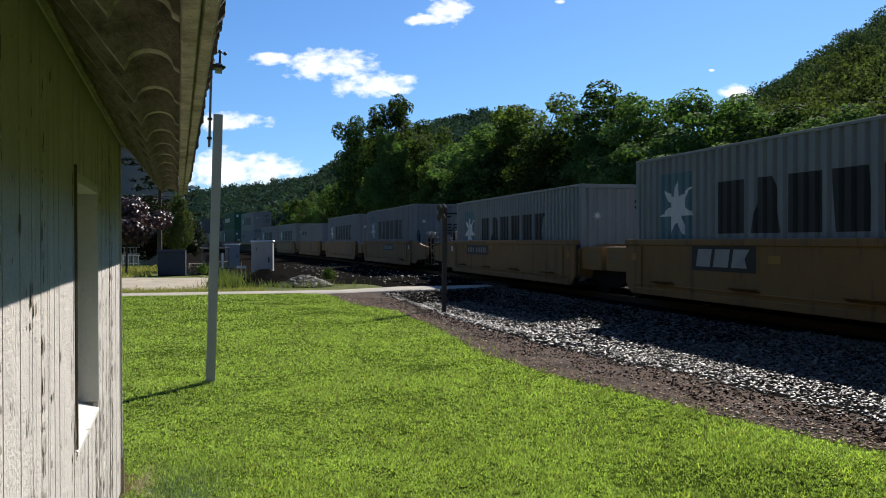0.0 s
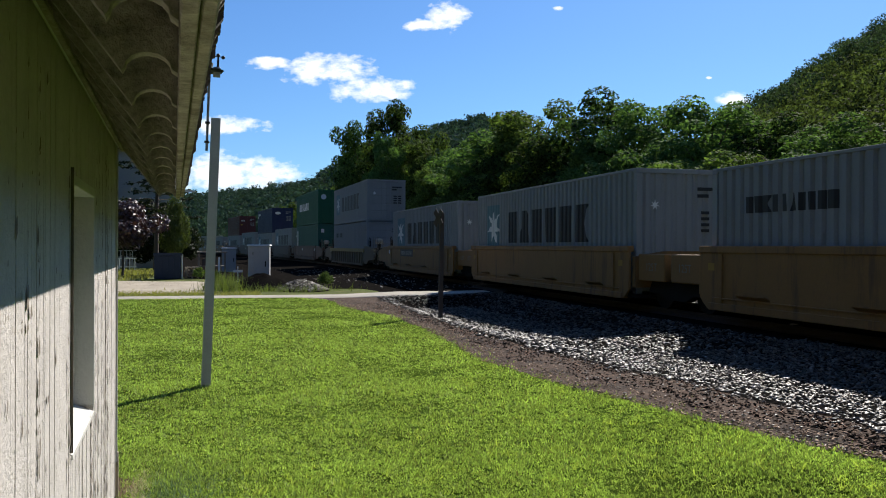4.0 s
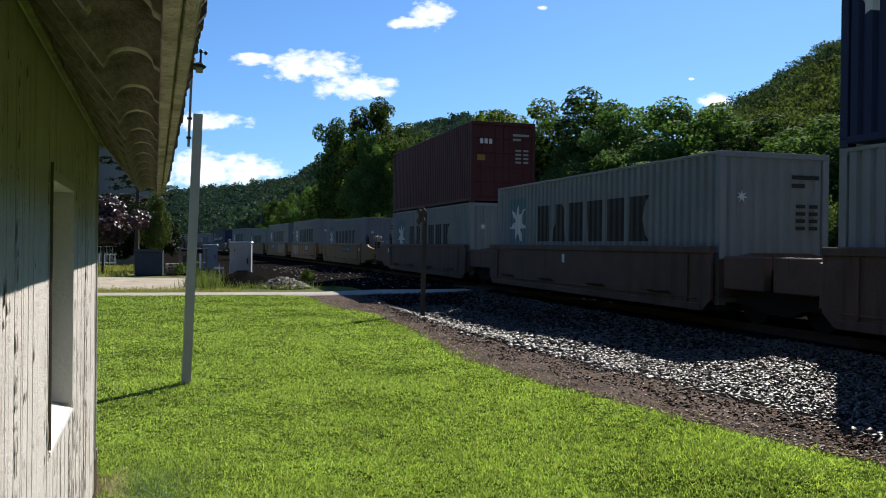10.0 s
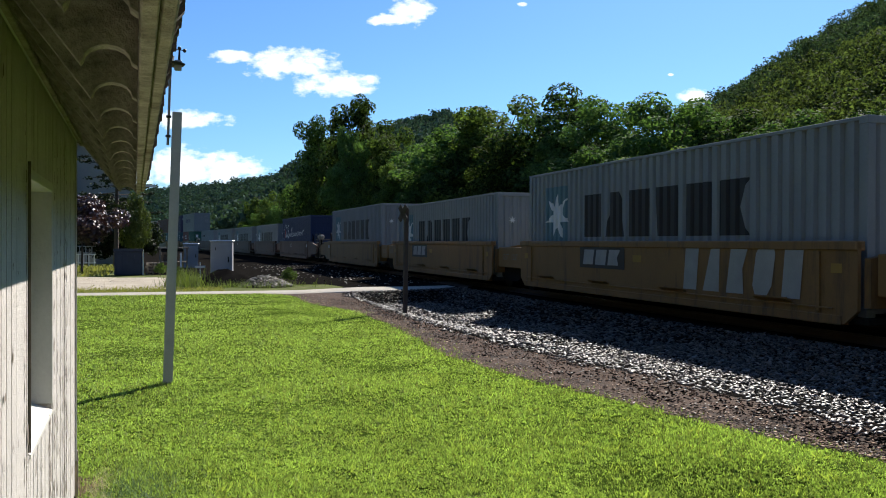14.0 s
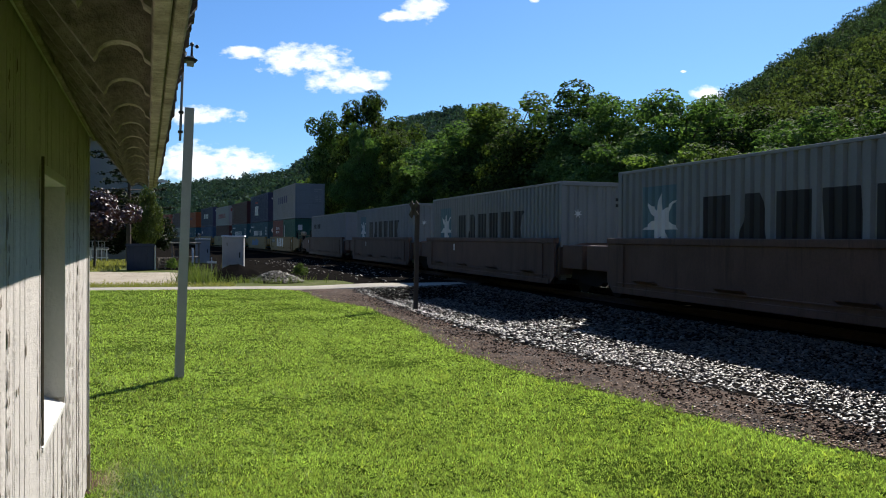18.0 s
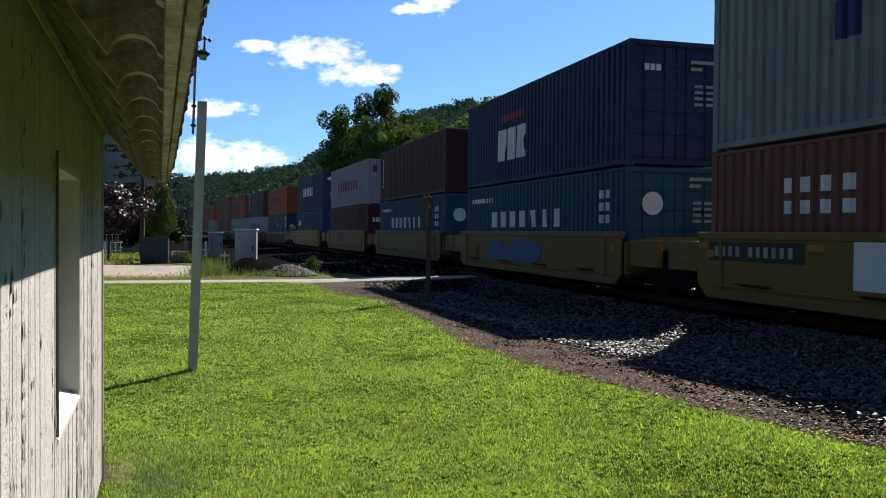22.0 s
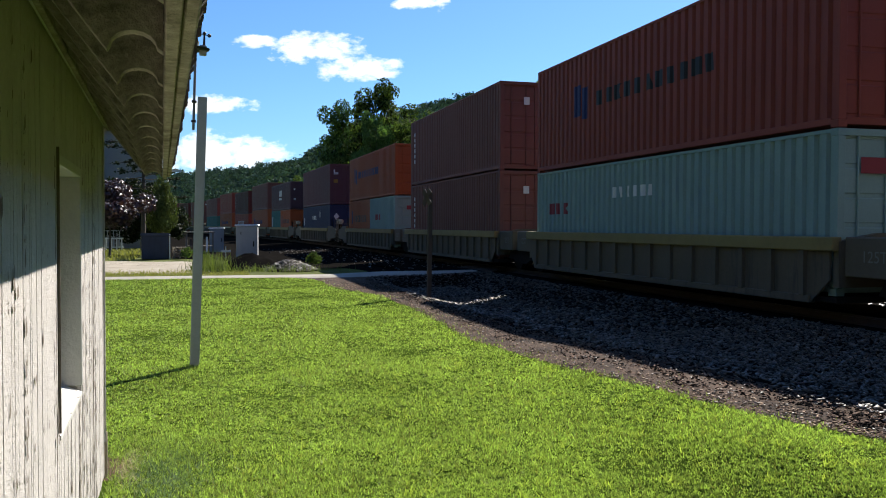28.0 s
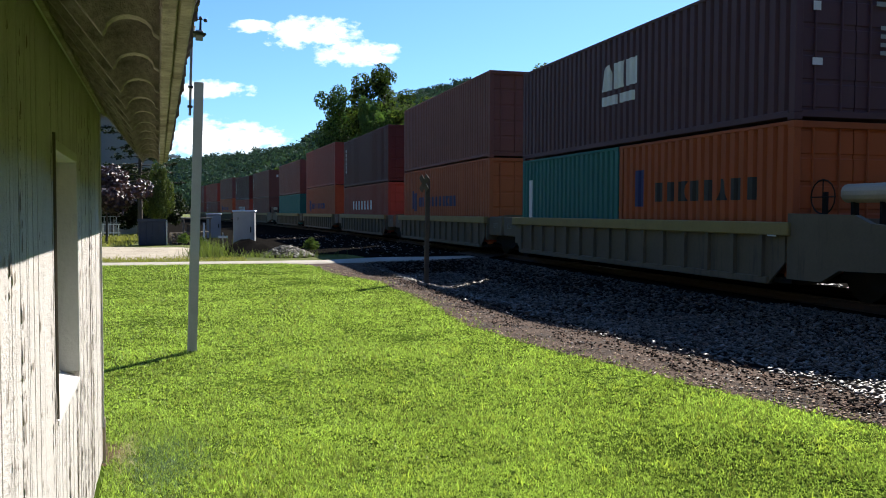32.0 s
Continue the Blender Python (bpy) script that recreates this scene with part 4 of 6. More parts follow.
    "sea_20": lambda: ("sea", TWENTY, STD, "doors", [("white_label", "side", white_mark, [box_at(2.5, 2.25, 0.9, 2.0)])], "sea-green twenty-foot corrugated steel container"),
    "maroon_f": lambda: ("pale_maroon", FORTY, HC, "doors", [("emblem", "end", white_mark, [box_at(-0.95, -0.62, HC - 0.75, HC - 0.68), box_at(-0.95, -0.85, HC - 0.66, HC - 0.4), box_at(-0.83, -0.62, HC - 0.66, HC - 0.6)]), ("yellow_label", "end", amber_mark, [box_at(-0.95, -0.65, HC - 1.35, HC - 1.1)]), codes(HC)], "dark maroon steel container with a small white emblem"),
    "plum_block": lambda: ("plum", FORTY, STD, "doors", [("letter", "side", white_mark, bars(0.9, -0.9, 1.35, 1.95, 3, 0.85, 0.0, "aki") + bars(0.9, -0.9, 1.0, 1.22, 2, 0.8)), ("white_label", "end", white_mark, [box_at(-0.9, -0.75, STD - 0.8, STD - 0.65), box_at(-0.9, -0.7, 0.9, 1.02)]), codes(STD)], "dark plum steel container with a block of white lettering"),
    "brown_plain": lambda: ("brown", FORTY, HC, "doors", [codes(HC)], "dark brown corrugated steel container with dull doors"),
    "orange_low": lambda: ("rusty", FORTY, HC, "doors", [("blue_emblem", "side", navy_mark, [box_at(4.6, 4.25, 1.2, 2.0), box_at(4.15, 3.8, 1.1, 1.9)]), word(3.3, -2.4, 1.3, 1.7, 11, navy_mark, 0.66)], "faded orange steel container with dark lettering"),
    "red_low": lambda: ("red", FORTY, STD, "doors", [word(3.2, -2.6, 1.2, 1.7, 7, white_mark, 0.5)], "faded red steel container with white lettering"),
    "sea_low": lambda: ("sea", FORTY, STD, "doors", [codes(STD)], "sea-green corrugated steel container with dull doors"),
    "red_plain": lambda: ("red", FORTY, HC, "doors", [codes(HC)], "faded red corrugated steel container with dull doors"),
}

# ---- well cars ----
yellow = paint("railcar_yellow", (0.244, 0.128, 0.039), 0.6, vary=0.2, scale=1.0, grain=18, bump=0.1, dirt=(0.07, 0.042, 0.028), dirt_amount=0.5, streak=True, spread=0.06)
dull = paint("railcar_dull_brown", (0.112, 0.066, 0.048), 0.65, vary=0.4, scale=1.3, grain=18, bump=0.1, dirt=(0.05, 0.028, 0.02), dirt_amount=0.55, streak=True, spread=0.06)
bright_yellow = paint("railcar_clean_yellow", (0.19, 0.12, 0.03), 0.55, vary=0.14, scale=1.0, grain=18, bump=0.1, dirt=(0.14, 0.09, 0.04), dirt_amount=0.2, streak=True, spread=0.04)
ribbed_mat = paint("railcar_grimy_olive", (0.128, 0.104, 0.068), 0.7, vary=0.25, scale=1.0, grain=18, bump=0.1, dirt=(0.04, 0.035, 0.03), dirt_amount=0.4, streak=True, spread=0.05)
chord_mat = paint("railcar_faded_yellow_sill", (0.256, 0.195, 0.0671), 0.65, vary=0.2, scale=1.5, grain=18, bump=0.1, dirt=(0.10, 0.07, 0.04), dirt_amount=0.3, spread=0.05)
FLOOR_Z = 0.56
PLATE_TOP, PLATE_LOW = 1.66, 0.58
HALF_PLATE = 6.15


def wheel_mesh():
    bm = bmesh.new()
    for x0, x1, r in ((-0.06, 0.06, 0.42), (0.045, 0.075, 0.455), (-0.075, 0.0, 0.2)):
        rod(bm, (x0, 0, 0), (x1, 0, 0), r, r, 20)
    return bm


def truck_frame():
    bm = bmesh.new()
    prism(bm, [(-1.15, 0.36), (-1.0, 0.62), (-0.5, 0.66), (-0.35, 0.82), (0.35, 0.82), (0.5, 0.66), (1.0, 0.62), (1.15, 0.36), (0.7, 0.34), (0.4, 0.22), (-0.4, 0.22), (-0.7, 0.34)], "x", -0.09, 0.09)
    return bm


def truck(parent, y):
    """One two-axle truck at y: side frames, bolster, axles and wheels, hung under the car."""
    frame_mesh = shared(("truck_frame",), truck_frame, steel)
    wheel = shared(("wheel",), wheel_mesh, steel)
    bolster = shared(("bolster",), lambda: solid(bmesh.new(), -1.0, 1.0, -0.2, 0.2, 0.4, 0.68, 0.02), steel)
    axle = shared(("axle",), lambda: rod(bmesh.new(), (-0.9, 0, 0), (0.9, 0, 0), 0.08), steel)
    base = part("truck", bolster, None, parent, "dark steel wheel truck", at=pose(0, y, 0))
    for x in (-0.98, 0.98):
        part("side_frame", frame_mesh, None, base, at=pose(x, 0, 0))
    for d in (-0.87, 0.87):
        part("axle", axle, None, base, at=pose(0, d, 0.455))
        for x, turn in ((-0.755, 180), (0.755, 0)):
            part("wheel", wheel, None, base, at=pose(x, d, 0.455, 0, 0, turn))


def plate_side(style):
    """The side of a well, outer face at x = -1.45: a deep plate with a heavy top chord."""
    bm = bmesh.new()
    t, l, h = PLATE_TOP - RAIL_Z, PLATE_LOW - RAIL_Z - 0.12, HALF_PLATE
    if style == "ribbed":
        t = 1.22
        prism(bm, [(-h + 0.4, l), (-h, l + 0.35), (-h, t - 0.12), (h, t - 0.12), (h, l + 0.35), (h - 0.4, l)], "x", -1.40, -1.36)
    else:
        prism(bm, [(-h + 0.25, l), (-h, l + 0.2), (-h, t - 0.03), (h, t - 0.03), (h, l + 0.2), (h - 0.25, l)], "x", -1.44, -1.38)
        solid(bm, -1.47, -1.30, -h, h, t - 0.14, t, 0.015)
        solid(bm, -1.46, -1.30, -h + 0.3, h - 0.3, l - 0.02, l + 0.12, 0.01)
    return bm


def brake_rim():
    """A thin round rim about the x axis."""
    bm = bmesh.new()
    rings = []
    for i in range(16):
        a = math.pi * i / 8
        rings.append([bm.verts.new((0.014 * math.cos(b), (0.27 + 0.014 * math.sin(b)) * math.cos(a), (0.27 + 0.014 * math.sin(b)) * math.sin(a))) for b in (0, 1.57, 3.14, 4.71)])
    for i in range(16):
        for j in range(4):
            bm.faces.new((rings[i][j], rings[i][(j + 1) % 4], rings[(i + 1) % 16][(j + 1) % 4], rings[(i + 1) % 16][j]))
    return bm


def well_car(style, coat, ends, marks, label):
    """One well unit between its trucks, at rail height, its middle at the origin. ends: which ends (-1, 1) close the set with a full platform."""
    root = thing("well_car", label, "railway car", "cars of the train")
    side = shared(("side_sill", style, coat.name), lambda: plate_side(style), coat)
    h = HALF_PLATE
    for turn in (0, 180):
        s = part("side_sill", side, None, root, at=pose(0, 0, 0, 0, 0, turn))
        if style == "ribbed":
            part("top_chord", shared(("top_chord",), lambda: solid(bmesh.new(), -1.48, -1.30, -h - 0.15, h + 0.15, 1.0, 1.22, 0.015), chord_mat), None, s, "faded yellow top sill")
            part("bottom_chord", shared(("bottom_chord",), lambda: solid(bmesh.new(), -1.45, -1.32, -h + 0.4, h - 0.4, 0.18, 0.30, 0.01), ribbed_mat), None, s)
            rib = shared(("rib",), lambda: prism(bmesh.new(), [(-1.47, 0.3), (-1.40, 0.24), (-1.40, 1.0), (-1.47, 1.0)], "y", -0.05, 0.05), ribbed_mat)
            for i in range(15):
                part("rib", rib, None, s, at=pose(0, -5.6 + i * 0.8, 0))
    if style == "plate":
        shelf = shared(("step_ledge", coat.name), lambda: prism(bmesh.new(), [(-1.56, 0.50), (-1.445, 0.44), (-1.445, 0.47), (-1.56, 0.525)], "y", -0.42, 0.42), coat)
        stiff = shared(("stiffener", coat.name), lambda: prism(bmesh.new(), [(-1.475, 0.36), (-1.442, 0.32), (-1.442, 1.24), (-1.475, 1.24)], "y", -0.03, 0.03), coat)
        part("side_ledge", shared(("side_ledge", coat.name), lambda: solid(bmesh.new(), -1.475, -1.442, -5.7, 5.7, 0.40, 0.425, 0.004), coat), None, root)
        for y in (-4.4, -1.5, 1.5, 4.4):
            part("step_ledge", shelf, None, root, at=pose(0, y, 0))
        for y in (-5.4, 5.4):
            part("stiffener", stiff, None, root, at=pose(0, y, 0))
        label_mesh = shared(("inspection_label",), lambda: end_mark([box_at(-0.11, 0.11, -0.07, 0.07)], 0), amber_mark)
        for y in (5.75, -5.75) if coat is not dull else ():
            part("inspection_label", label_mesh, None, root, at=pose(-1.446, y, 1.0, 0, 0, -90))
    part("well_floor", shared(("well_floor",), lambda: solid(bmesh.new(), -1.30, 1.30, -6.2, 6.2, 0.2, 0.295, 0.01), steel), None, root)
    grab_iron = paint("worn_grab_iron", (0.16, 0.14, 0.11), 0.4, 0.4, vary=0.2, bump=0)
    tank_mat = paint("dusty_beige_tank", (0.42, 0.37, 0.29), 0.6, vary=0.2, dirt=RUST, dirt_amount=0.2)
    for e in (-1, 1):
        part("end_bulkhead", shared(("end_bulkhead", coat.name, e), lambda: prism(bmesh.new(), [(-1.36, 0.45), (1.36, 0.45), (1.36, 1.15), (0.6, 1.28), (-0.6, 1.28), (-1.36, 1.15)], "y", e * 6.25 - 0.06, e * 6.25 + 0.06), coat), None, root)
        long = 9.35 if e in ends else 7.62
        part("platform", shared(("platform", long, e), lambda: prism(bmesh.new(), [(-1.1, min(e * 6.3, e * long)), (1.1, min(e * 6.3, e * long)), (1.1, max(e * 6.3, e * long)), (-1.1, max(e * 6.3, e * long))], "z", 0.78, 0.98), steel), None, root)
        else_end = e not in ends
        if else_end:
            block = part("end_sill", shared(("end_sill", coat.name, e), lambda: solid(bmesh.new(), -1.30, -1.12, min(e * 6.35, e * 7.5), max(e * 6.35, e * 7.5), 0.62, 1.22, 0.02), coat), None, root)
            if coat is not dull:
                part("ton_mark", TON_MARK, None, block, at=Matrix.Translation((-1.306, e * 6.95, 0.85)) @ pose(0, 0, 0, 90, 0, -90))
        if e in ends:
            wing = shared(("end_sill", coat.name, e, "set"), lambda: prism(bmesh.new(), [(e * 6.22, 0.30), (e * 6.22, 1.36), (e * 7.7, 1.34), (e * 8.0, 1.22), (e * 9.2, 1.12), (e * 9.2, 0.78), (e * 8.9, 0.55), (e * 7.4, 0.5), (e * 7.0, 0.3)], "x", -0.05, 0.05), coat)
            for x in (-1.36, 1.36):
                part("end_sill", wing, None, root, at=pose(x, 0, 0))
            part("step_plate", shared(("step_plate", e), lambda: solid(bmesh.new(), -1.42, -1.16, min(e * 9.0, e * 9.5), max(e * 9.0, e * 9.5), 0.33, 0.37, 0.006), steel), None, root)
            truck(root, e * 8.2)
            part("coupler", shared(("coupler", e), lambda: solid(bmesh.new(), -0.15, 0.15, e * 9.35, e * 9.75, 0.72, 0.95, 0.03), steel), None, root)
            stanchion = shared(("stanchion",), lambda: rod(bmesh.new(), (0, 0, 0.9), (0, 0, 1.75), 0.012, None, 6), grab_iron)
            rung = shared(("grab_bar",), lambda: rod(bmesh.new(), (0, -0.3, 0), (0, 0.3, 0), 0.011, None, 6), grab_iron)
            for x in (-1.25, 1.25):
                for y in (8.7, 9.3):
                    part("stanchion", stanchion, None, root, at=pose(x, e * y, 0))
                for z in (1.3, 1.52, 1.74):
                    part("grab_bar", rung, None, root, at=pose(x, e * 9.0, z))
            part("end_rail", shared(("end_rail",), lambda: rod(bmesh.new(), (-1.25, 0, 0), (1.25, 0, 0), 0.013, None, 6), grab_iron), None, root, "thin worn steel handrail", at=pose(0, e * 9.3, 1.5))
            rail_mesh = shared(("ladder_rail",), lambda: rod(bmesh.new(), (0, 0, 0.3), (0, 0, 1.9), 0.012, None, 6), grab_iron)
            step_mesh = shared(("ladder_rung",), lambda: rod(bmesh.new(), (0, -0.225, 0), (0, 0.225, 0), 0.011, None, 6), grab_iron)
            ladder = part("ladder", rail_mesh, None, root, at=pose(-1.42, e * 9.0, 0))
            part("ladder_rail", rail_mesh, None, ladder, at=pose(0, e * 0.45, 0))
            for k in range(6):
                part("rung", step_mesh, None, ladder, at=pose(0, e * 0.225, 0.35 + k * 0.29))
            cyl = bmesh.new()
            rod(cyl, (-0.7, e * 6.75, 1.68), (-0.7, e * 7.7, 1.68), 0.15, 0.15, 14)
            rod(cyl, (-0.7, e * 7.7, 1.68), (-0.7, e * 7.78, 1.68), 0.15, 0.06, 14)
            part("air_reservoir", cyl, tank_mat, root, "dusty beige air tank")
            for y in (6.9, 7.5):
                part("bracket", solid(bmesh.new(), -0.76, -0.64, e * y - 0.03, e * y + 0.03, 0.98, 1.55, 0.006), steel, root)
            part("brake_wheel", shared(("brake_wheel",), brake_rim, steel), None, root, "round spoked hand brake wheel", at=pose(-1.18, e * 6.75, 1.62))
            for k in range(2):
                part("wheel_spoke", shared(("wheel_spoke",), lambda: rod(bmesh.new(), (0, 0, -0.262), (0, 0, 0.262), 0.010, None, 5), steel), None, root, at=pose(-1.18, e * 6.75, 1.62, 90 * k, 0, 0))
            part("brake_post", solid(bmesh.new(), -1.16, -1.10, e * 6.75 - 0.04, e * 6.75 + 0.04, 0.98, 1.7, 0.006), steel, root)
            part("end_tag", solid(bmesh.new(), -1.472, -1.462, e * 5.9 - 0.11, e * 5.9 + 0.11, 0.98, 1.16), white_mark, root, "small pale stencil tag")
    if 1 not in ends:
        truck(root, 7.7)
    for name, material, shapes in marks:
        if name == "forty":
            part("size_mark", FORTY_MARK, None, root, "dark sprayed number", at=Matrix.Translation((-1.452, shapes, 0.55)) @ pose(0, 0, 0, 90, 0, -90))
            continue
        x = -1.444 - (0.004 if name == "black_panel" else 0.009)
        for shape in shapes:
            bm = bmesh.new()
            bm.faces.new([bm.verts.new((x, p[0], p[1])) for p in shape])
            part(name, bm, material, root)
    return root


graffiti = paint("pale_spray_paint", (0.34, 0.33, 0.29), 0.6, vary=0.2, bump=0)
blue_spray = paint("blue_spray_paint", (0.06, 0.13, 0.28), 0.6, vary=0.3, bump=0)


def word_mesh(text, size, material):
    """Readable characters in the built-in font, facing -y, as a mesh."""
    curve = bpy.data.curves.new("writing", "FONT")
    curve.body, curve.size, curve.align_x = text, size, "CENTER"
    holder = bpy.data.objects.new("writing", curve)
    scene.collection.objects.link(holder)
    me = bpy.data.meshes.new_from_object(holder)
    bpy.data.objects.remove(holder)
    me.materials.clear()
    me.materials.append(material)
    return me


TON_MARK = word_mesh("125T", 0.24, paint("faded_lettering", (0.22, 0.21, 0.18), 0.7, bump=0))
FORTY_MARK = word_mesh("40", 0.62, black_mark)


def plate_bars(y, n, w=0.16, h=0.22, z=0.95):
    return [("white_bar", white_mark, [box_at(y - i * w * 1.35, y - i * w * 1.35 - w, z, z + h) for i in range(n)])]


worn_white = paint("worn_white_stencil", (0.36, 0.35, 0.33), 0.7, vary=0.25, bump=0)


def logo_panel(y):
    """A black panel with three broad pale shapes, a pale yellow patch beside it."""
    return [("black_panel", black_mark, [box_at(y, y - 2.1, 0.78, 1.28)]), ("pale_bar", worn_white, bars(y - 0.16, y - 1.95, 0.86, 1.20, 3, 0.82, 0.08, "iik")), ("amber_patch", amber_mark, [box_at(y - 2.45, y - 2.8, 0.96, 1.1)])]


def number_panel(y):
    """A black strip with two groups of slim pale bars, a yellow patch at each end."""
    slim = [box_at(y - 0.2 - i * 0.21, y - 0.31 - i * 0.21, 0.96, 1.14) for i in range(4)] + [box_at(y - 1.2 - i * 0.21, y - 1.31 - i * 0.21, 0.96, 1.14) for i in range(6)]
    return [("black_panel", black_mark, [box_at(y, y - 2.65, 0.88, 1.22)]), ("pale_bar", worn_white, slim), ("amber_patch", amber_mark, [box_at(y + 0.32, y + 0.06, 1.12, 1.2), box_at(y - 2.7, y - 3.1, 1.1, 1.2)])]


UNITS = [
    (-24.85, "plate", yellow, (), [], ["star_hc"], None),
    (-9.48, "plate", yellow, (), [], ["star_hc"], None),
    (5.90, "plate", yellow, (), logo_panel(3.3), ["star_hc"], None),
    (21.18, "plate", yellow, (1,), number_panel(3.9), ["star"], None),
    (40.87, "plate", yellow, (-1,), number_panel(0.25), ["star_hc"], None),
    (56.25, "plate", yellow, (), [], ["star_hc"], None),
    (71.43, "plate", yellow, (), [("spray_mark", paint("dark_spray_paint", (0.12, 0.05, 0.03), 0.6, bump=0), [box_at(-0.4 - i * 0.7, -0.8 - i * 0.7, 0.6, 1.2) for i in range(3)])], ["line_std"], None),
    (86.71, "plate", yellow, (), [], ["star_hc"], None),
    (101.60, "plate", yellow, (1,), number_panel(3.3), ["star_big"], None),
    (121.12, "ribbed", ribbed_mat, (-1, 1), [], ["line_std"], "star_door"),
    (140.88, "plate", dull, (-1,), plate_bars(1.0, 2), ["green_lower"], "green_ring"),
    (156.11, "plate", dull, (), [], ["star_hc"], None),
    (170.69, "plate", dull, (), [], ["star"], "navy_dragon"),
    (185.94, "plate", dull, (), plate_bars(0.5, 1), ["star_hc"], None),
    (201.00, "plate", dull, (1,), [], ["star"], "maroon_label"),
    (220.00, "plate", yellow, (-1,), number_panel(-0.8), ["star"], None),
    (235.30, "plate", yellow, (), logo_panel(-0.9) + [("spray_mark", graffiti, bars(5.2, 2.2, 0.45, 1.2, 4, 0.7, 0.15, "zako"))], ["star_hc"], None),
    (250.65, "plate", yellow, (), logo_panel(2.5) + [("spray_mark", graffiti, bars(-1.77, -5.2, 0.5, 1.36, 5, 0.7, 0.15, "zako"))], ["star_hc"], None),
    (265.24, "plate", yellow, (), logo_panel(2.9), ["star"], None),
    (280.49, "plate", yellow, (1,), [], ["star_hc"], None),
    (300.20, "plate", dull, (-1,), plate_bars(0.6, 1), ["script"], None),
    (314.99, "plate", dull, (), [], ["star"], None),
    (330.24, "plate", dull, (), plate_bars(2.6, 1), ["star"], None),
    (345.49, "plate", dull, (), plate_bars(2.6, 1), ["star"], None),
    (360.80, "plate", dull, (1,), [], ["line_std"], None),
    (380.60, "plate", bright_yellow, (-1,), [("spray_mark", white_mark, bars(2.2, -1.6, 0.55, 1.35, 4, 0.85, 0.1, "zako"))] + number_panel(5.8), ["brown_20", "green_20"], "grey_word"),
    (396.09, "plate", bright_yellow, (), [("spray_patch", blue_spray, [[(3.4, 0.5), (2.6, 1.2), (1.2, 0.9), (0.2, 1.25), (-1.6, 0.95), (-1.2, 0.5)]]), ("forty", None, 4.2)], ["teal_ring"], "navy_white"),
    (411.33, "plate", bright_yellow, (), [], ["teal_ring"], "maroon_std"),
    (426.71, "plate", bright_yellow, (), [("spray_mark", paint("dark_spray_paint", (0.12, 0.05, 0.03), 0.6, bump=0), [box_at(2.0 - i * 0.75, 1.55 - i * 0.75, 0.7, 1.25) for i in range(3)])], ["maroon_low"], "white_word"),
    (442.47, "plate", bright_yellow, (1,), number_panel(4.6), ["blue_low"], "navy_block"),
    (460.98, "ribbed", ribbed_mat, (-1,), [], ["teal_low"], "orange_std"),
    (477.00, "ribbed", ribbed_mat, (), [], ["white_low"], "plum_word"),
    (492.64, "ribbed", ribbed_mat, (), [], ["mint_word"], "red_word"),
    (508.08, "ribbed", ribbed_mat, (), [], ["brown_stack"], "brown_stack"),
    (523.52, "ribbed", ribbed_mat, (1,), [], ["orange_20", "mint_20"], "orange_std"),
    (542.90, "ribbed", ribbed_mat, (-1, 1), [], ["teal_word"], "maroon_f"),
    (562.40, "ribbed", ribbed_mat, (-1,), [], ["sea_20", "orange_20"], "plum_block"),
    (577.68, "ribbed", ribbed_mat, (), [], ["orange_low"], "brown_plain"),
    (593.25, "ribbed", ribbed_mat, (), [], ["red_low"], "maroon_upright"),
    (608.72, "ribbed", ribbed_mat, (), [], ["orange_low"], "red_plain"),
    (624.19, "ribbed", ribbed_mat, (1,), [], ["sea_low"], "brown_plain"),
    (643.41, "ribbed", ribbed_mat, (-1,), [], ["brown_std"], "brown_stack"),
    (658.78, "ribbed", ribbed_mat, (), [], ["red_low"], "maroon_upright"),
    (674.15, "ribbed", ribbed_mat, (), [], ["orange_low"], "brown_plain"),
    (689.53, "ribbed", ribbed_mat, (), [], ["brown_std"], "red_plain"),
    (704.90, "ribbed", ribbed_mat, (1,), [], ["brown_std"], "brown_plain"),
]
CAR_LABEL = {"plate": "well car with deep grimy steel side plates", "ribbed": "well car with ribbed sides and faded yellow sill"}
COAT_WORD = {"railcar_yellow": "faded yellow", "railcar_dull_brown": "dull brown", "railcar_clean_yellow": "clean yellow", "railcar_grimy_olive": "olive"}
MOVING = []
PROTO = {}


def load(kind, s, z):
    """Puts a container of that kind on the train: its middle at s, its base at z."""
    if kind not in PROTO:
        PROTO[kind] = container(*KINDS[kind]())
        ob = PROTO[kind]
    else:
        ob = copy_thing(PROTO[kind], pose(0, 0, 0))
    MOVING.append((ob, s, z))


def build_train():
    for near, style, coat, ends, marks, lower, upper in UNITS:
        mid = near + FORTY / 2
        car = well_car(style, coat, ends, marks, COAT_WORD[coat.name] + " " + CAR_LABEL[style])
        MOVING.append((car, mid, RAIL_Z))
        height = KINDS[lower[0]]()[2]
        if len(lower) == 2:
            load(lower[0], near + FORTY - TWENTY / 2, FLOOR_Z)
            load(lower[1], near + TWENTY / 2, FLOOR_Z)
        else:
            load(lower[0], mid, FLOOR_Z)
        if upper:
            load(upper, mid, FLOOR_Z + height + 0.012)


build_train()


def motions():
    """The train runs towards and past the camera at one speed."""
    for ob, s, z in MOVING:
        walk(ob, [(t, track(s - SPEED * t, 0, z)) for t in range(33)])

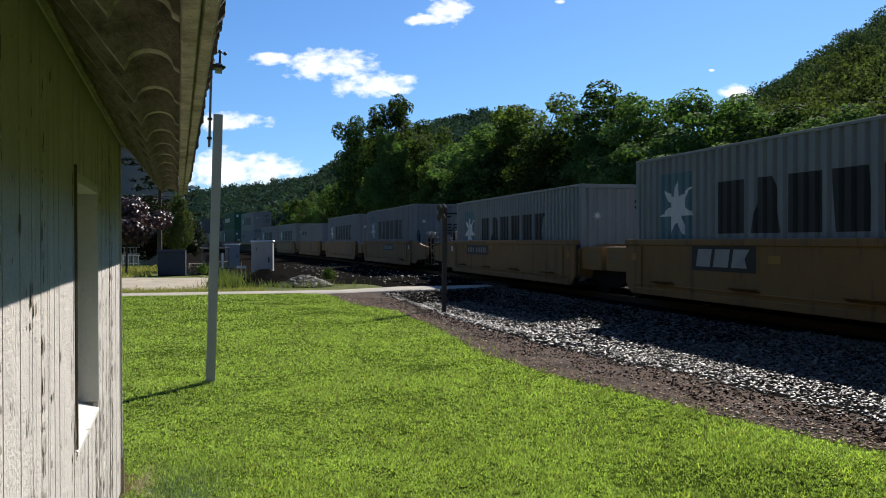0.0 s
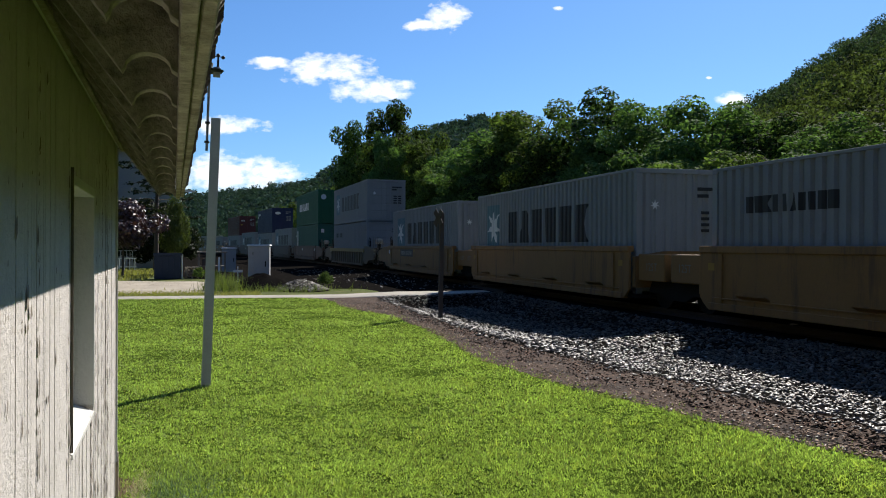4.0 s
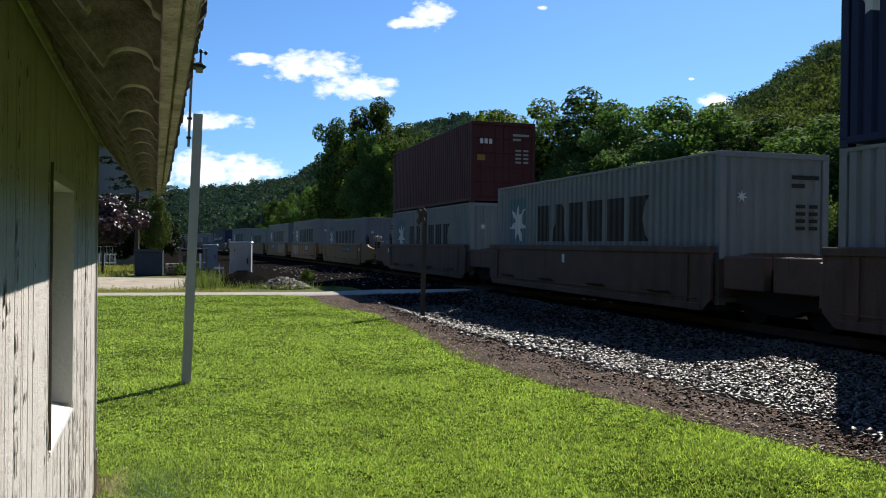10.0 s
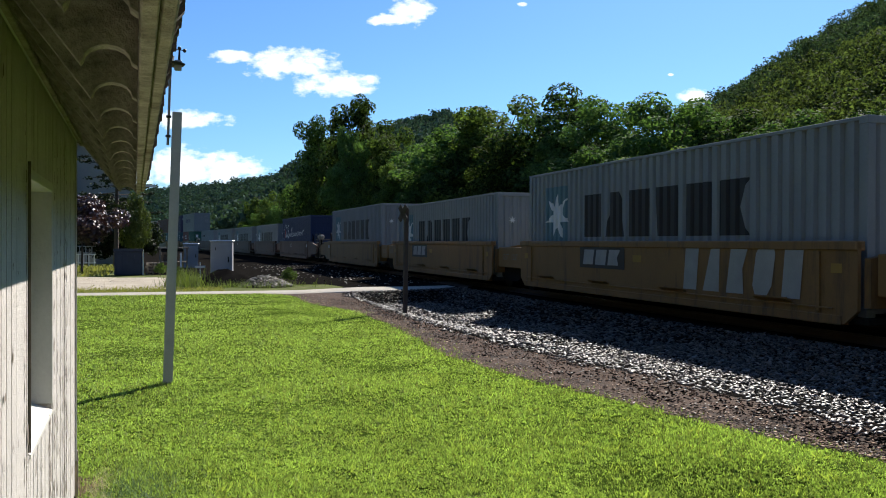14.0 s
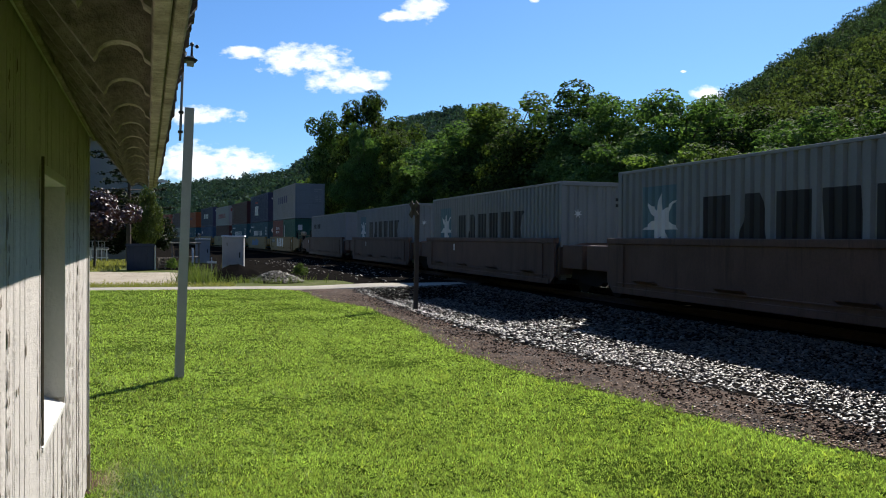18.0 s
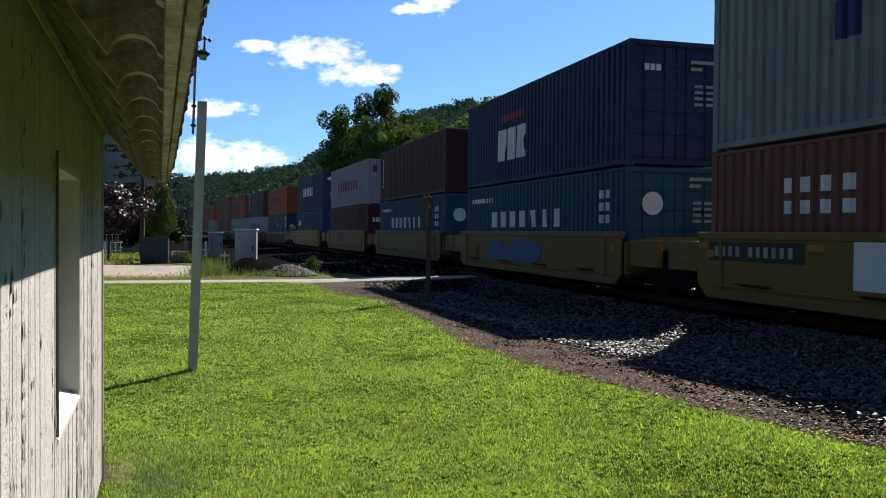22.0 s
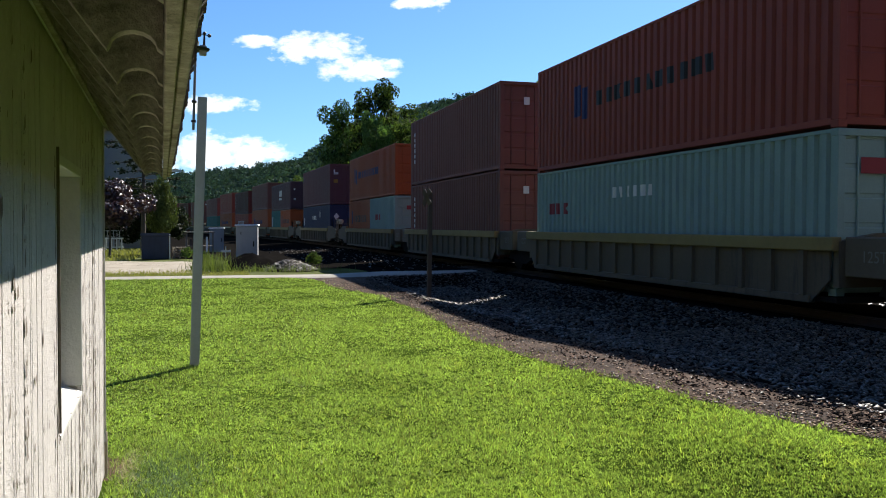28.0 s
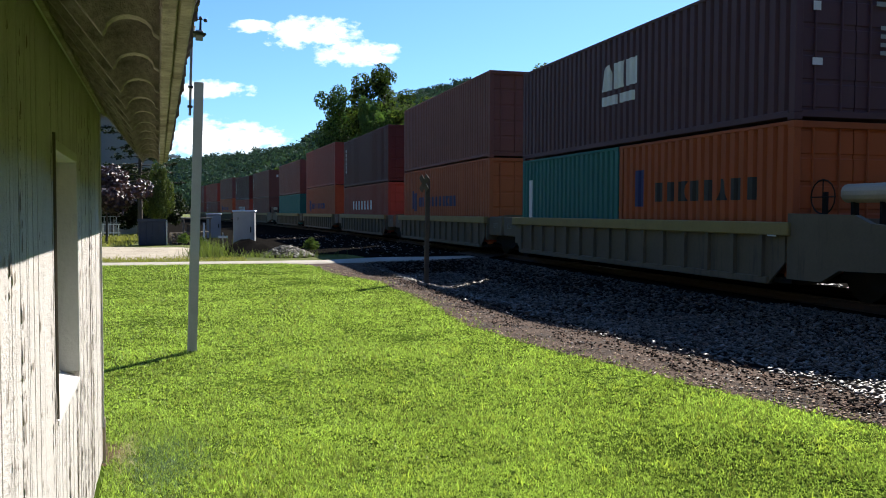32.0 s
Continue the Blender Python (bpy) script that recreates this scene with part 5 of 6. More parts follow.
# ---- woods and hills ----
leaf_a = paint("leaf_mid_green", (0.066, 0.114, 0.040), 0.75, vary=0.5, scale=0.45, grain=6, bump=0, spread=0.5, leaf=0.42, spec=0.06)
leaf_b = paint("leaf_olive_green", (0.088, 0.130, 0.039), 0.75, vary=0.5, scale=0.45, grain=6, bump=0, spread=0.5, leaf=0.42, spec=0.06)
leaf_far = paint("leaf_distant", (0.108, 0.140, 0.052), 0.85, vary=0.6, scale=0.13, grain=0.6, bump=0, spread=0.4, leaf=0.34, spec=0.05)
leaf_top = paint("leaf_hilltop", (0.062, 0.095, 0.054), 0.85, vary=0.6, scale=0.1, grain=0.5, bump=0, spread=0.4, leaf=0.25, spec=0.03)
# bluish leaf colour for the ridges, with the distant haze painted in
leaf_hazed = paint("leaf_hazy_ridge", (0.049, 0.082, 0.064), 0.9, vary=0.6, scale=0.09, grain=0.5, bump=0, spread=0.45, leaf=0.15, spec=0.03)
bark = paint("grey_brown_bark", (0.09, 0.07, 0.055), 0.9, vary=0.3, scale=4, grain=30, bump=0.6)
# soil under the woods, darkened to give the shade between crowns
hill_soil = paint("shaded_hillside", (0.016, 0.022, 0.010), 0.95, vary=0.4, scale=0.02, grain=0.3, bump=0)
rng = np.random.default_rng(5)


def leaf_cards(centres, normals, size, r, loose=0.55):
    """Small bent leaf sprays: one quad for each centre, facing roughly along its normal."""
    n = len(centres)
    nor = normals + r.normal(0, loose, (n, 3))
    nor /= np.linalg.norm(nor, axis=1)[:, None]
    up = r.normal(0, 1, (n, 3))
    a = np.cross(nor, up)
    a /= np.linalg.norm(a, axis=1)[:, None] + 1e-9
    b = np.cross(nor, a)
    s = size * r.uniform(0.6, 1.3, (n, 1))
    w = r.uniform(0.45, 0.8, (n, 1))
    tip = centres + b * s
    foot = centres - b * s * 0.7
    return np.stack([tip, foot + a * s * w, foot - a * s * w], 1)


def crown_points(lobes, count, r):
    """Points over the shells of several lobes, thinned at random to leave gaps."""
    vol = np.array([l[3] * l[4] for l in lobes])
    pick = r.choice(len(lobes), count, p=vol / vol.sum())
    d = r.normal(0, 1, (count, 3))
    d /= np.linalg.norm(d, axis=1)[:, None]
    L = np.array(lobes)[pick]
    depth = r.uniform(0.55, 1.08, (count, 1)) ** 0.6
    c = L[:, :3] + d * np.stack([L[:, 3], L[:, 3], L[:, 4]], 1) * depth
    return c, d


def tree_meshes(height, spread, seed, leaf, leaf_size, count, lobes_n=36, low=0.24):
    """Trunk with limbs, and a crown of many leaf sprays in small uneven lobes."""
    r = np.random.default_rng(seed)
    bm = bmesh.new()
    fork = height * r.uniform(0.25, 0.38)
    rod(bm, (0, 0, -0.3), (0.1, 0.05, fork), 0.017 * height, 0.011 * height, 8)
    rod(bm, (0.1, 0.05, fork), (0.0, 0.1, height * 0.85), 0.011 * height, 0.002 * height, 6)
    lobes = []
    for i in range(lobes_n):
        a = i * 2.4 + r.uniform(-0.5, 0.5)
        k = (i + 0.5) / lobes_n
        z = height * (low + (0.9 - low) * k) + r.normal(0, 0.02) * height
        reach = spread * (math.sin(math.pi * min(1.0, 0.28 + 0.62 * k)) ** 0.7) * r.uniform(0.35, 0.9)
        p = (reach * math.cos(a), reach * math.sin(a), z)
        if i % 2 == 0:
            rod(bm, (0.06, 0.06, z * 0.72), p, 0.006 * height, 0.0015 * height, 5)
        size = spread * r.uniform(0.2, 0.38) * (1.1 - 0.5 * k)
        lobes.append((*p, size, size * r.uniform(0.55, 0.95)))
    for k in range(3):
        lobes.append((r.normal(0, 0.22) * spread, r.normal(0, 0.22) * spread, height * (0.84 + 0.04 * k), spread * 0.22, spread * 0.2))
    lobes.append((0, 0, height * (0.38 + 0.5 * low), spread * 0.6, height * (0.3 - 0.25 * low)))
    lobes.append((0, 0, height * 0.7, spread * 0.42, height * 0.17))
    c, d = crown_points(lobes, count, r)
    cards = leaf_cards(c, d + np.array([0, 0, 0.35]), leaf_size, r)
    return mesh_of("trunk", bm, bark), tris_mesh("crown", cards, leaf)


TREES = [tree_meshes(10.0, 3.3, 11 + i, (leaf_a, leaf_b)[i % 2], 0.105, 22000) for i in range(5)]


def tree(x, y, height, which, turn, group="trees behind the track", label="leafy green deciduous tree beside the railway", wide=1.0, base=0.0):
    k = height / 10.0
    ob = thing("tree", label, "tree", group, at=Matrix.LocRotScale((x, y, base), Euler((0, 0, radians(turn))), (k * wide, k * wide, k)))
    trunk, crown = TREES[which % len(TREES)]
    part("trunk", trunk, None, ob)
    part("crown", crown, None, ob)
    return ob


def polar(az, dist):
    return dist * math.sin(radians(az)), dist * math.cos(radians(az))


def skyline(az):
    """How high the near trees rise above the eye, in degrees."""
    return float(np.interp(az, (3, 5, 6.5, 8.2, 9.2, 10.0, 11.2, 12.3, 13.3, 14.6, 15.9, 16.9, 18.7, 19.6, 20.6, 22.5, 24.3, 26.1, 28.0, 30.0, 33.2, 36.0, 44),
                           (2.2, 2.6, 3.2, 4.0, 5.6, 9.2, 10.3, 9.8, 7.4, 8.2, 7.2, 7.0, 8.3, 9.3, 9.6, 9.9, 9.7, 9.3, 9.2, 9.4, 8.6, 8.2, 7.5)))


def edge_distance(az):
    """How far the front row of trees stands behind the track."""
    return float(np.interp(az, (4, 8, 12, 16, 20, 24, 30, 36, 44), (150, 105, 74, 66, 58, 50, 42, 36, 32)))


def build_trees():
    r = np.random.default_rng(21)
    i = 0
    for layer, (far, drop) in enumerate(((0.0, 0.74), (6.0, 1.0))):
        az = 5.0
        while az < 47:
            d = edge_distance(az) + far + r.uniform(-2, 2)
            tall = max(3.5, (math.tan(radians(skyline(az))) * d * 1.06 + 1.62) * drop * r.uniform(0.94, 1.06))
            x, y = polar(az, d)
            tree(x, y, tall, int(r.integers(0, 5)), r.uniform(0, 360), wide=r.uniform(1.0, 1.3) * (1.0 + 0.2 * layer) * (0.62 if az < 14.5 else 1.0) * (1.0 if tall > 7 else 1.25))
            i += 1
            az += math.degrees((0.40, 0.31)[layer] * tall / d) * (0.7 if az < 14.5 else 1.0) * r.uniform(0.8, 1.2)


build_trees()


def build_hill(name, label, az0, az1, near, far, top, count, size, cards, seed, card=0.13, leaf=leaf_far, leaf_top=None, split=1.0):
    """A wooded hillside between two bearings: soil under a canopy of crowns."""
    r = np.random.default_rng(seed)
    rows = []
    azs = np.linspace(az0, az1, 40)
    ks = np.linspace(0, 1, 16)

    def place(az, k):
        d = near + (far - near) * k
        crest = math.tan(radians(top(az))) * far
        z = crest * k ** 0.85 + 6 * noise.noise((az * 0.3, k * 4, seed)) * k * (1 - k) * 4 * 0.6
        x, y = polar(az, d)
        return x, y, z
    for k in ks:
        rows.append([place(a, k) for a in azs])
    rows.append([(*polar(a, far * 1.4), rows[-1][j][2] * 0.7) for j, a in enumerate(azs)])
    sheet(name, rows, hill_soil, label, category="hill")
    # crowns stand on a loose grid, so that each keeps its own dome with dark gaps between
    centres, sizes, talls, rises = [], [], [], []
    step = math.sqrt(radians(az1 - az0) * (far * far - near * near) / 2 / count)
    d = near
    while d < far:
        wide = math.degrees(step / d)
        a = az0 + r.uniform(0, wide)
        while a < az1:
            k = min(1.0, max(0.0, (d + r.uniform(-0.4, 0.4) * step - near) / (far - near)))
            x, y, z = place(a + r.uniform(-0.35, 0.35) * wide, k)
            q = r.uniform(0.65, 1.35)
            centres.append((x, y, z + size * r.uniform(-0.05, 0.5)))
            sizes.append(size * q)
            talls.append(r.uniform(0.7, 1.3))
            rises.append(k + r.uniform(-0.1, 0.1))
            a += wide
        d += step
    c, s, tall = np.array(centres), np.array(sizes)[:, None], np.array(talls)[:, None]
    high = np.array(rises)
    # each crown is a heap of smaller leafy lobes
    lobes, n = 9, len(c)
    a, up = r.uniform(0, 2 * math.pi, (n, lobes)), r.uniform(-0.1, 1.0, (n, lobes))
    out = np.sqrt(np.clip(1 - np.clip(up, 0, 1) ** 2, 0, 1)) * r.uniform(0.5, 1.0, (n, lobes))
    off = np.stack([np.cos(a) * out, np.sin(a) * out, up * tall], 2) * (0.42 * s[:, :, None])
    centre = (c[:, None, :] + off).reshape(-1, 3)
    radius = (s * r.uniform(0.17, 0.32, (n, lobes))).reshape(-1, 1)
    each = max(4, cards // lobes)
    centre, radius, high = np.repeat(centre, each, 0), np.repeat(radius, each, 0), np.repeat(high, each * lobes)
    d = r.normal(0, 1, (len(centre), 3))
    d[:, 2] = np.abs(d[:, 2]) * 1.2 - 0.35
    d /= np.linalg.norm(d, axis=1)[:, None]
    p = centre + d * radius * r.uniform(0.75, 1.1, (len(d), 1))
    tris = leaf_cards(p, d * 0.8, 1.0, r, 0.7)
    tris = p[:, None, :] + (tris - p[:, None, :]) * (size * card)
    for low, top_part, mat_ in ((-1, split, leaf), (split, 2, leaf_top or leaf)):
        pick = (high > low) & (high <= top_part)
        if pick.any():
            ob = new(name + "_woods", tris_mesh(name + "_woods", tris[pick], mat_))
            tagged(ob, "dense green woods covering the " + name.replace("_", " "), "woods", kind="stuff")


def crest_right(az):
    return float(np.interp(az, (29, 31.5, 33, 34.6, 36.9, 39.7, 42.1, 50), (2.4, 4.8, 6.9, 8.0, 9.2, 10.9, 12.4, 15.2)))


def crest_mid(az):
    return float(np.interp(az, (4, 5.4, 6.5, 9, 12, 15, 17, 18.5, 20, 23, 27, 34), (2.0, 3.0, 3.6, 5.6, 6.6, 7.4, 7.9, 7.7, 6.8, 6, 5, 4)))


def crest_far(az):
    return float(np.interp(az, (-30, -12, -6, -1.6, 2, 5.4, 8, 14), (2.5, 2.8, 2.8, 2.9, 3.25, 3.8, 4.0, 4.2)))


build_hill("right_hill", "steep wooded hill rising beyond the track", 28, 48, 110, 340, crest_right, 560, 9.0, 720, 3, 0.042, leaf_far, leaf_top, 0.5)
build_hill("middle_hill", "wooded ridge behind the trees", 3.5, 24, 190, 480, crest_mid, 1000, 8.5, 230, 4, 0.085, leaf_hazed)
build_hill("far_hill", "distant wooded ridge across the valley", -12, 12, 520, 950, crest_far, 2600, 10.0, 80, 6, 0.12, leaf_hazed)
# never in view: added behind the camera to hold back low skylight
build_hill("back_hill", "wooded valley side behind the camera", 52, 344, 70, 230, lambda az: 18.0 + 3.0 * math.sin(az * 0.09), 1300, 9.0, 36, 7, 0.36)
# ---- lawn grass, ballast stones, weeds ----
blade_mat = paint("grass_blade", (0.262, 0.340, 0.096), 0.5, vary=0.5, scale=0.9, grain=10, bump=0, spread=0.75, leaf=0.42, spec=0.12, each=False)
dry_blade = paint("dry_grass_blade", (0.26, 0.25, 0.09), 0.7, vary=0.2, scale=0.9, grain=8, bump=0, spread=0.3, leaf=0.3, spec=0.1, each=False)


def blades(name, points, tall, wide, material, label, r, lean=0.6, bias=0.0):
    """Upright leaves of grass on the given points."""
    n = len(points)
    a = r.uniform(0, 2 * math.pi, n)
    side = np.stack([np.cos(a), np.sin(a), np.zeros(n)], 1)
    tip = np.stack([r.normal(0, lean, n), r.normal(0, lean, n), np.ones(n)], 1)
    tip[:, :2] += bias
    tip /= np.linalg.norm(tip, axis=1)[:, None]
    h = (tall * r.uniform(0.5, 1.3, n))[:, None]
    w = (wide * r.uniform(0.6, 1.4, n))[:, None]
    p = points
    tris = np.stack([p - side * w, p + side * w, p + tip * h], 1)
    return tagged(new(name, tris_mesh(name, tris, material)), label, "grass", kind="stuff")


def build_grass():
    r = np.random.default_rng(31)
    grown, heights, widths, dried, splay = [], [], [], [], []
    # blades grow thinner on the ground and broader with distance, in rings
    for near, far, n, clump in ((1.6, 4.6, 16000, 9), (4.6, 7.0, 190000, 9), (7.0, 11.0, 180000, 7), (11.0, 17.0, 150000, 3), (17.0, 29.0, 130000, 1)):
        m = n // clump
        d = near * (far / near) ** r.uniform(0, 1, m)
        a = np.radians(r.uniform(-9, 47, m))
        p = np.repeat(np.stack([d * np.sin(a), d * np.cos(a), np.zeros(m)], 1), clump, 0)
        n, d = len(p), np.repeat(d, clump)
        off = r.normal(0, 1, (n, 2)) * (0.006 + 0.0011 * d)[:, None]
        p[:, :2] += off
        off /= (0.006 + 0.0011 * d)[:, None]
        limit = np.array([lawn_edge(y) for y in p[:, 1]]) + r.normal(0, 0.07, n) + np.where(r.uniform(0, 1, n) < 0.12, np.abs(r.normal(0, 0.22, n)), 0) - 0.03
        wall = np.where(p[:, 1] < 5.85, -0.594 + 0.04 * (5.8 - p[:, 1]) + 0.03, -20)
        keep = (p[:, 0] < limit) & (p[:, 0] > wall) & (p[:, 1] < 27.2)
        bare = np.hypot(p[:, 0] + 0.575, (p[:, 1] - 6.05) * 0.45) < 0.06 + 0.1 * r.uniform(0, 1, n)
        p, d, off = p[keep & ~bare], d[keep & ~bare], off[keep & ~bare]
        patch = np.array([noise.noise((q[0] * 0.9, q[1] * 0.9, 4.0)) + 0.6 * noise.noise((q[0] * 3.1, q[1] * 3.1, 9.0)) for q in p])
        full = r.uniform(0, 1, len(p)) > 0.5 * np.clip(-patch - 0.12, 0, 0.5)
        p, d, patch, off = p[full], d[full], patch[full], off[full]
        tallness = (0.021 + 0.0006 * d) * (1 + 0.7 * patch)
        dry = r.uniform(0, 1, len(p)) < 0.10 + 0.12 * np.clip(patch, 0, 1)
        grown.append(lift(p))
        heights.append(tallness)
        widths.append(0.0006 + 0.00072 * np.minimum(d, 14))
        dried.append(dry)
        splay.append(off * 0.45)
    p, tallness, wide, dry = np.concatenate(grown), np.concatenate(heights), np.concatenate(widths), np.concatenate(dried)
    splay = np.concatenate(splay)
    blades("lawn_grass", p[~dry], tallness[~dry], wide[~dry], blade_mat, "short bright green blades of mown lawn", r, 0.45, splay[~dry])
    blades("dry_grass", p[dry], tallness[dry] * 0.9, wide[dry], dry_blade, "pale dry blades among the lawn", r, 0.7, splay[dry])
    # tufts along the shed's foot and round the post
    p = []
    for _ in range(2600):
        y = r.uniform(1.6, 6.3)
        p.append((-0.594 + 0.04 * (5.8 - y) + abs(r.normal(0, 0.12)) + 0.02, y, 0))
    for _ in range(900):
        p.append((-0.25 + r.normal(0, 0.16), 6.3 + r.normal(0, 0.3), 0))
    for _ in range(700):
        a, d = r.uniform(0, 6.28), abs(r.normal(0.05, 0.12))
        p.append((-0.065 + d * math.cos(a), 10.2 + d * math.sin(a), 0))
    p = np.array(p)
    blades("edge_grass", p, np.full(len(p), 0.055), 0.003, blade_mat, "longer unmown grass against the shed wall", r, 0.5)
    # greyish weeds and straw at the shed's corner, and brighter coarse tufts in the lawn
    grey_weed = paint("greyish_weed", (0.13, 0.19, 0.115), 0.7, vary=0.3, bump=0, spread=0.5, leaf=0.3, each=False)
    p = np.stack([-0.22 + r.normal(0, 0.16, 2600), 5.75 + r.normal(0, 0.42, 2600), np.zeros(2600)], 1)
    p = p[p[:, 0] > -0.57 + 0.04 * (5.8 - p[:, 1])]
    blades("corner_weeds", p, np.full(len(p), 0.06), 0.0022, grey_weed, "fine greyish weeds at the shed's corner", r, 0.9)
    p = np.stack([-0.50 + np.abs(r.normal(0, 0.07, 420)), 5.95 + r.normal(0, 0.28, 420), np.full(420, 0.02)], 1)
    blades("straw", p, np.full(len(p), 0.07), 0.0016, paint("pale_straw", (0.42, 0.36, 0.22), 0.8, vary=0.3, bump=0, spread=0.4, leaf=0.2, each=False), "pale straw lying on the bare soil", r, 2.4)
    p = []
    for _ in range(230):
        d, a = 4.7 * (11.0 / 4.7) ** r.uniform(0, 1), math.radians(r.uniform(2, 42))
        x, y = d * math.sin(a), d * math.cos(a)
        if x < lawn_edge(y) - 0.2:
            n = int(r.integers(8, 26))
            p += [(x + r.normal(0, 0.035), y + r.normal(0, 0.035), 0) for _ in range(n)]
    p = lift(np.array(p))
    blades("coarse_tufts", p, np.full(len(p), 0.062), 0.0046, paint("coarse_grass_blade", (0.36, 0.42, 0.10), 0.5, vary=0.3, bump=0, spread=0.4, leaf=0.45, each=False), "coarse yellow-green tufts in the mown lawn", r, 0.8)
    # rough grass and weeds beyond the lane
    p = np.stack([r.uniform(-6, 1.6, 3200), 28.9 + np.abs(r.normal(0, 1.3, 3200)), np.zeros(3200)], 1)
    blades("verge_grass", p, np.full(len(p), 0.09), 0.014, dry_blade, "sparse dry yellowish grass verge", r, 0.6)
    p = np.stack([r.uniform(-14, -3.0, 7000), r.uniform(42, 60, 7000), np.zeros(7000)], 1)
    blades("far_grass", p, np.full(len(p), 0.16), 0.04, dry_blade, "sunlit rough grass by the white railing", r, 0.5)
    weed = paint("weed_green", (0.12, 0.15, 0.045), 0.7, vary=0.3, bump=0, spread=0.4, leaf=0.35)
    p = np.stack([r.normal(0.45, 0.36, 900), r.normal(32.4, 0.8, 900), np.zeros(900)], 1)
    blades("tall_weeds", p, r.uniform(0.2, 0.75, 900), 0.013, weed, "tall green weeds beside the gravel", r, 0.28)
    p = np.stack([r.normal(2.6, 1.0, 700), r.normal(31.3, 0.5, 700), np.zeros(700)], 1)
    blades("lane_weeds", p, r.uniform(0.1, 0.35, 700), 0.012, weed, "low weeds along the lane's edge", r, 0.5)


build_grass()
patch_rows = [[(-0.575 + 0.16 * k * (1 + 0.3 * noise.noise((2 * math.cos(t), 2 * math.sin(t), 3))) * math.cos(t), 6.05 + 0.42 * k * math.sin(t), 0.018 - 0.02 * k) for t in np.linspace(0, 2 * math.pi, 19)] for k in (1, 0.8, 0.5, 0.02)]
sheet("bare_patch", patch_rows, paint("bare_brown_soil", (0.11, 0.07, 0.045), 0.95, vary=0.6, scale=9, grain=50, bump=1.0, spec=0.1), "bare brown soil at the shed's corner", category="dirt")

CORNERS = np.array([(-1, -1, -1), (1, -1, -1), (1, 1, -1), (-1, 1, -1), (-1, -1, 1), (1, -1, 1), (1, 1, 1), (-1, 1, 1)], float)
SIDES = np.array([(0, 3, 2, 1), (4, 5, 6, 7), (0, 1, 5, 4), (1, 2, 6, 5), (2, 3, 7, 6), (3, 0, 4, 7)])


def stones(name, points, size, material, label, r, category="ballast", tilt=0.3):
    """Broken stones: knocked-about blocks, each turned its own way."""
    n = len(points)
    points = lift(points)
    v = CORNERS[None] * r.uniform(0.55, 1.15, (n, 8, 1)) + r.normal(0, 0.16, (n, 8, 3))
    v = v * (np.array([1.15, 0.72, 0.3]) * r.uniform(0.7, 1.3, (n, 1, 3)))
    yaw, tx, ty = r.uniform(0, 6.283, n), r.normal(0, tilt, n), r.normal(0, tilt, n)
    one, nil = np.ones(n), np.zeros(n)

    def turns(rows):
        return np.stack([np.stack(row, 1) for row in rows], 1)
    spin = turns(((np.cos(yaw), -np.sin(yaw), nil), (np.sin(yaw), np.cos(yaw), nil), (nil, nil, one)))
    lean = turns(((one, nil, nil), (nil, np.cos(tx), -np.sin(tx)), (nil, np.sin(tx), np.cos(tx))))
    roll = turns(((np.cos(ty), nil, np.sin(ty)), (nil, one, nil), (-np.sin(ty), nil, np.cos(ty))))
    rot = lean @ roll @ spin
    v = np.einsum("nij,nkj->nki", rot, v) * (size * r.uniform(0.5, 1.25, (n, 1, 1))) + points[:, None, :]
    faces = (SIDES[None] + 8 * np.arange(n)[:, None, None]).reshape(-1, 4)
    me = bpy.data.meshes.new(name)
    me.vertices.add(8 * n)
    me.vertices.foreach_set("co", v.astype(np.float32).ravel())
    me.loops.add(24 * n)
    me.loops.foreach_set("vertex_index", faces.astype(np.int32).ravel())
    me.polygons.add(6 * n)
    me.polygons.foreach_set("loop_start", np.arange(0, 24 * n, 4, dtype=np.int32))
    me.update(calc_edges=True)
    me.materials.append(material)
    return tagged(new(name, me), label, category, kind="stuff")


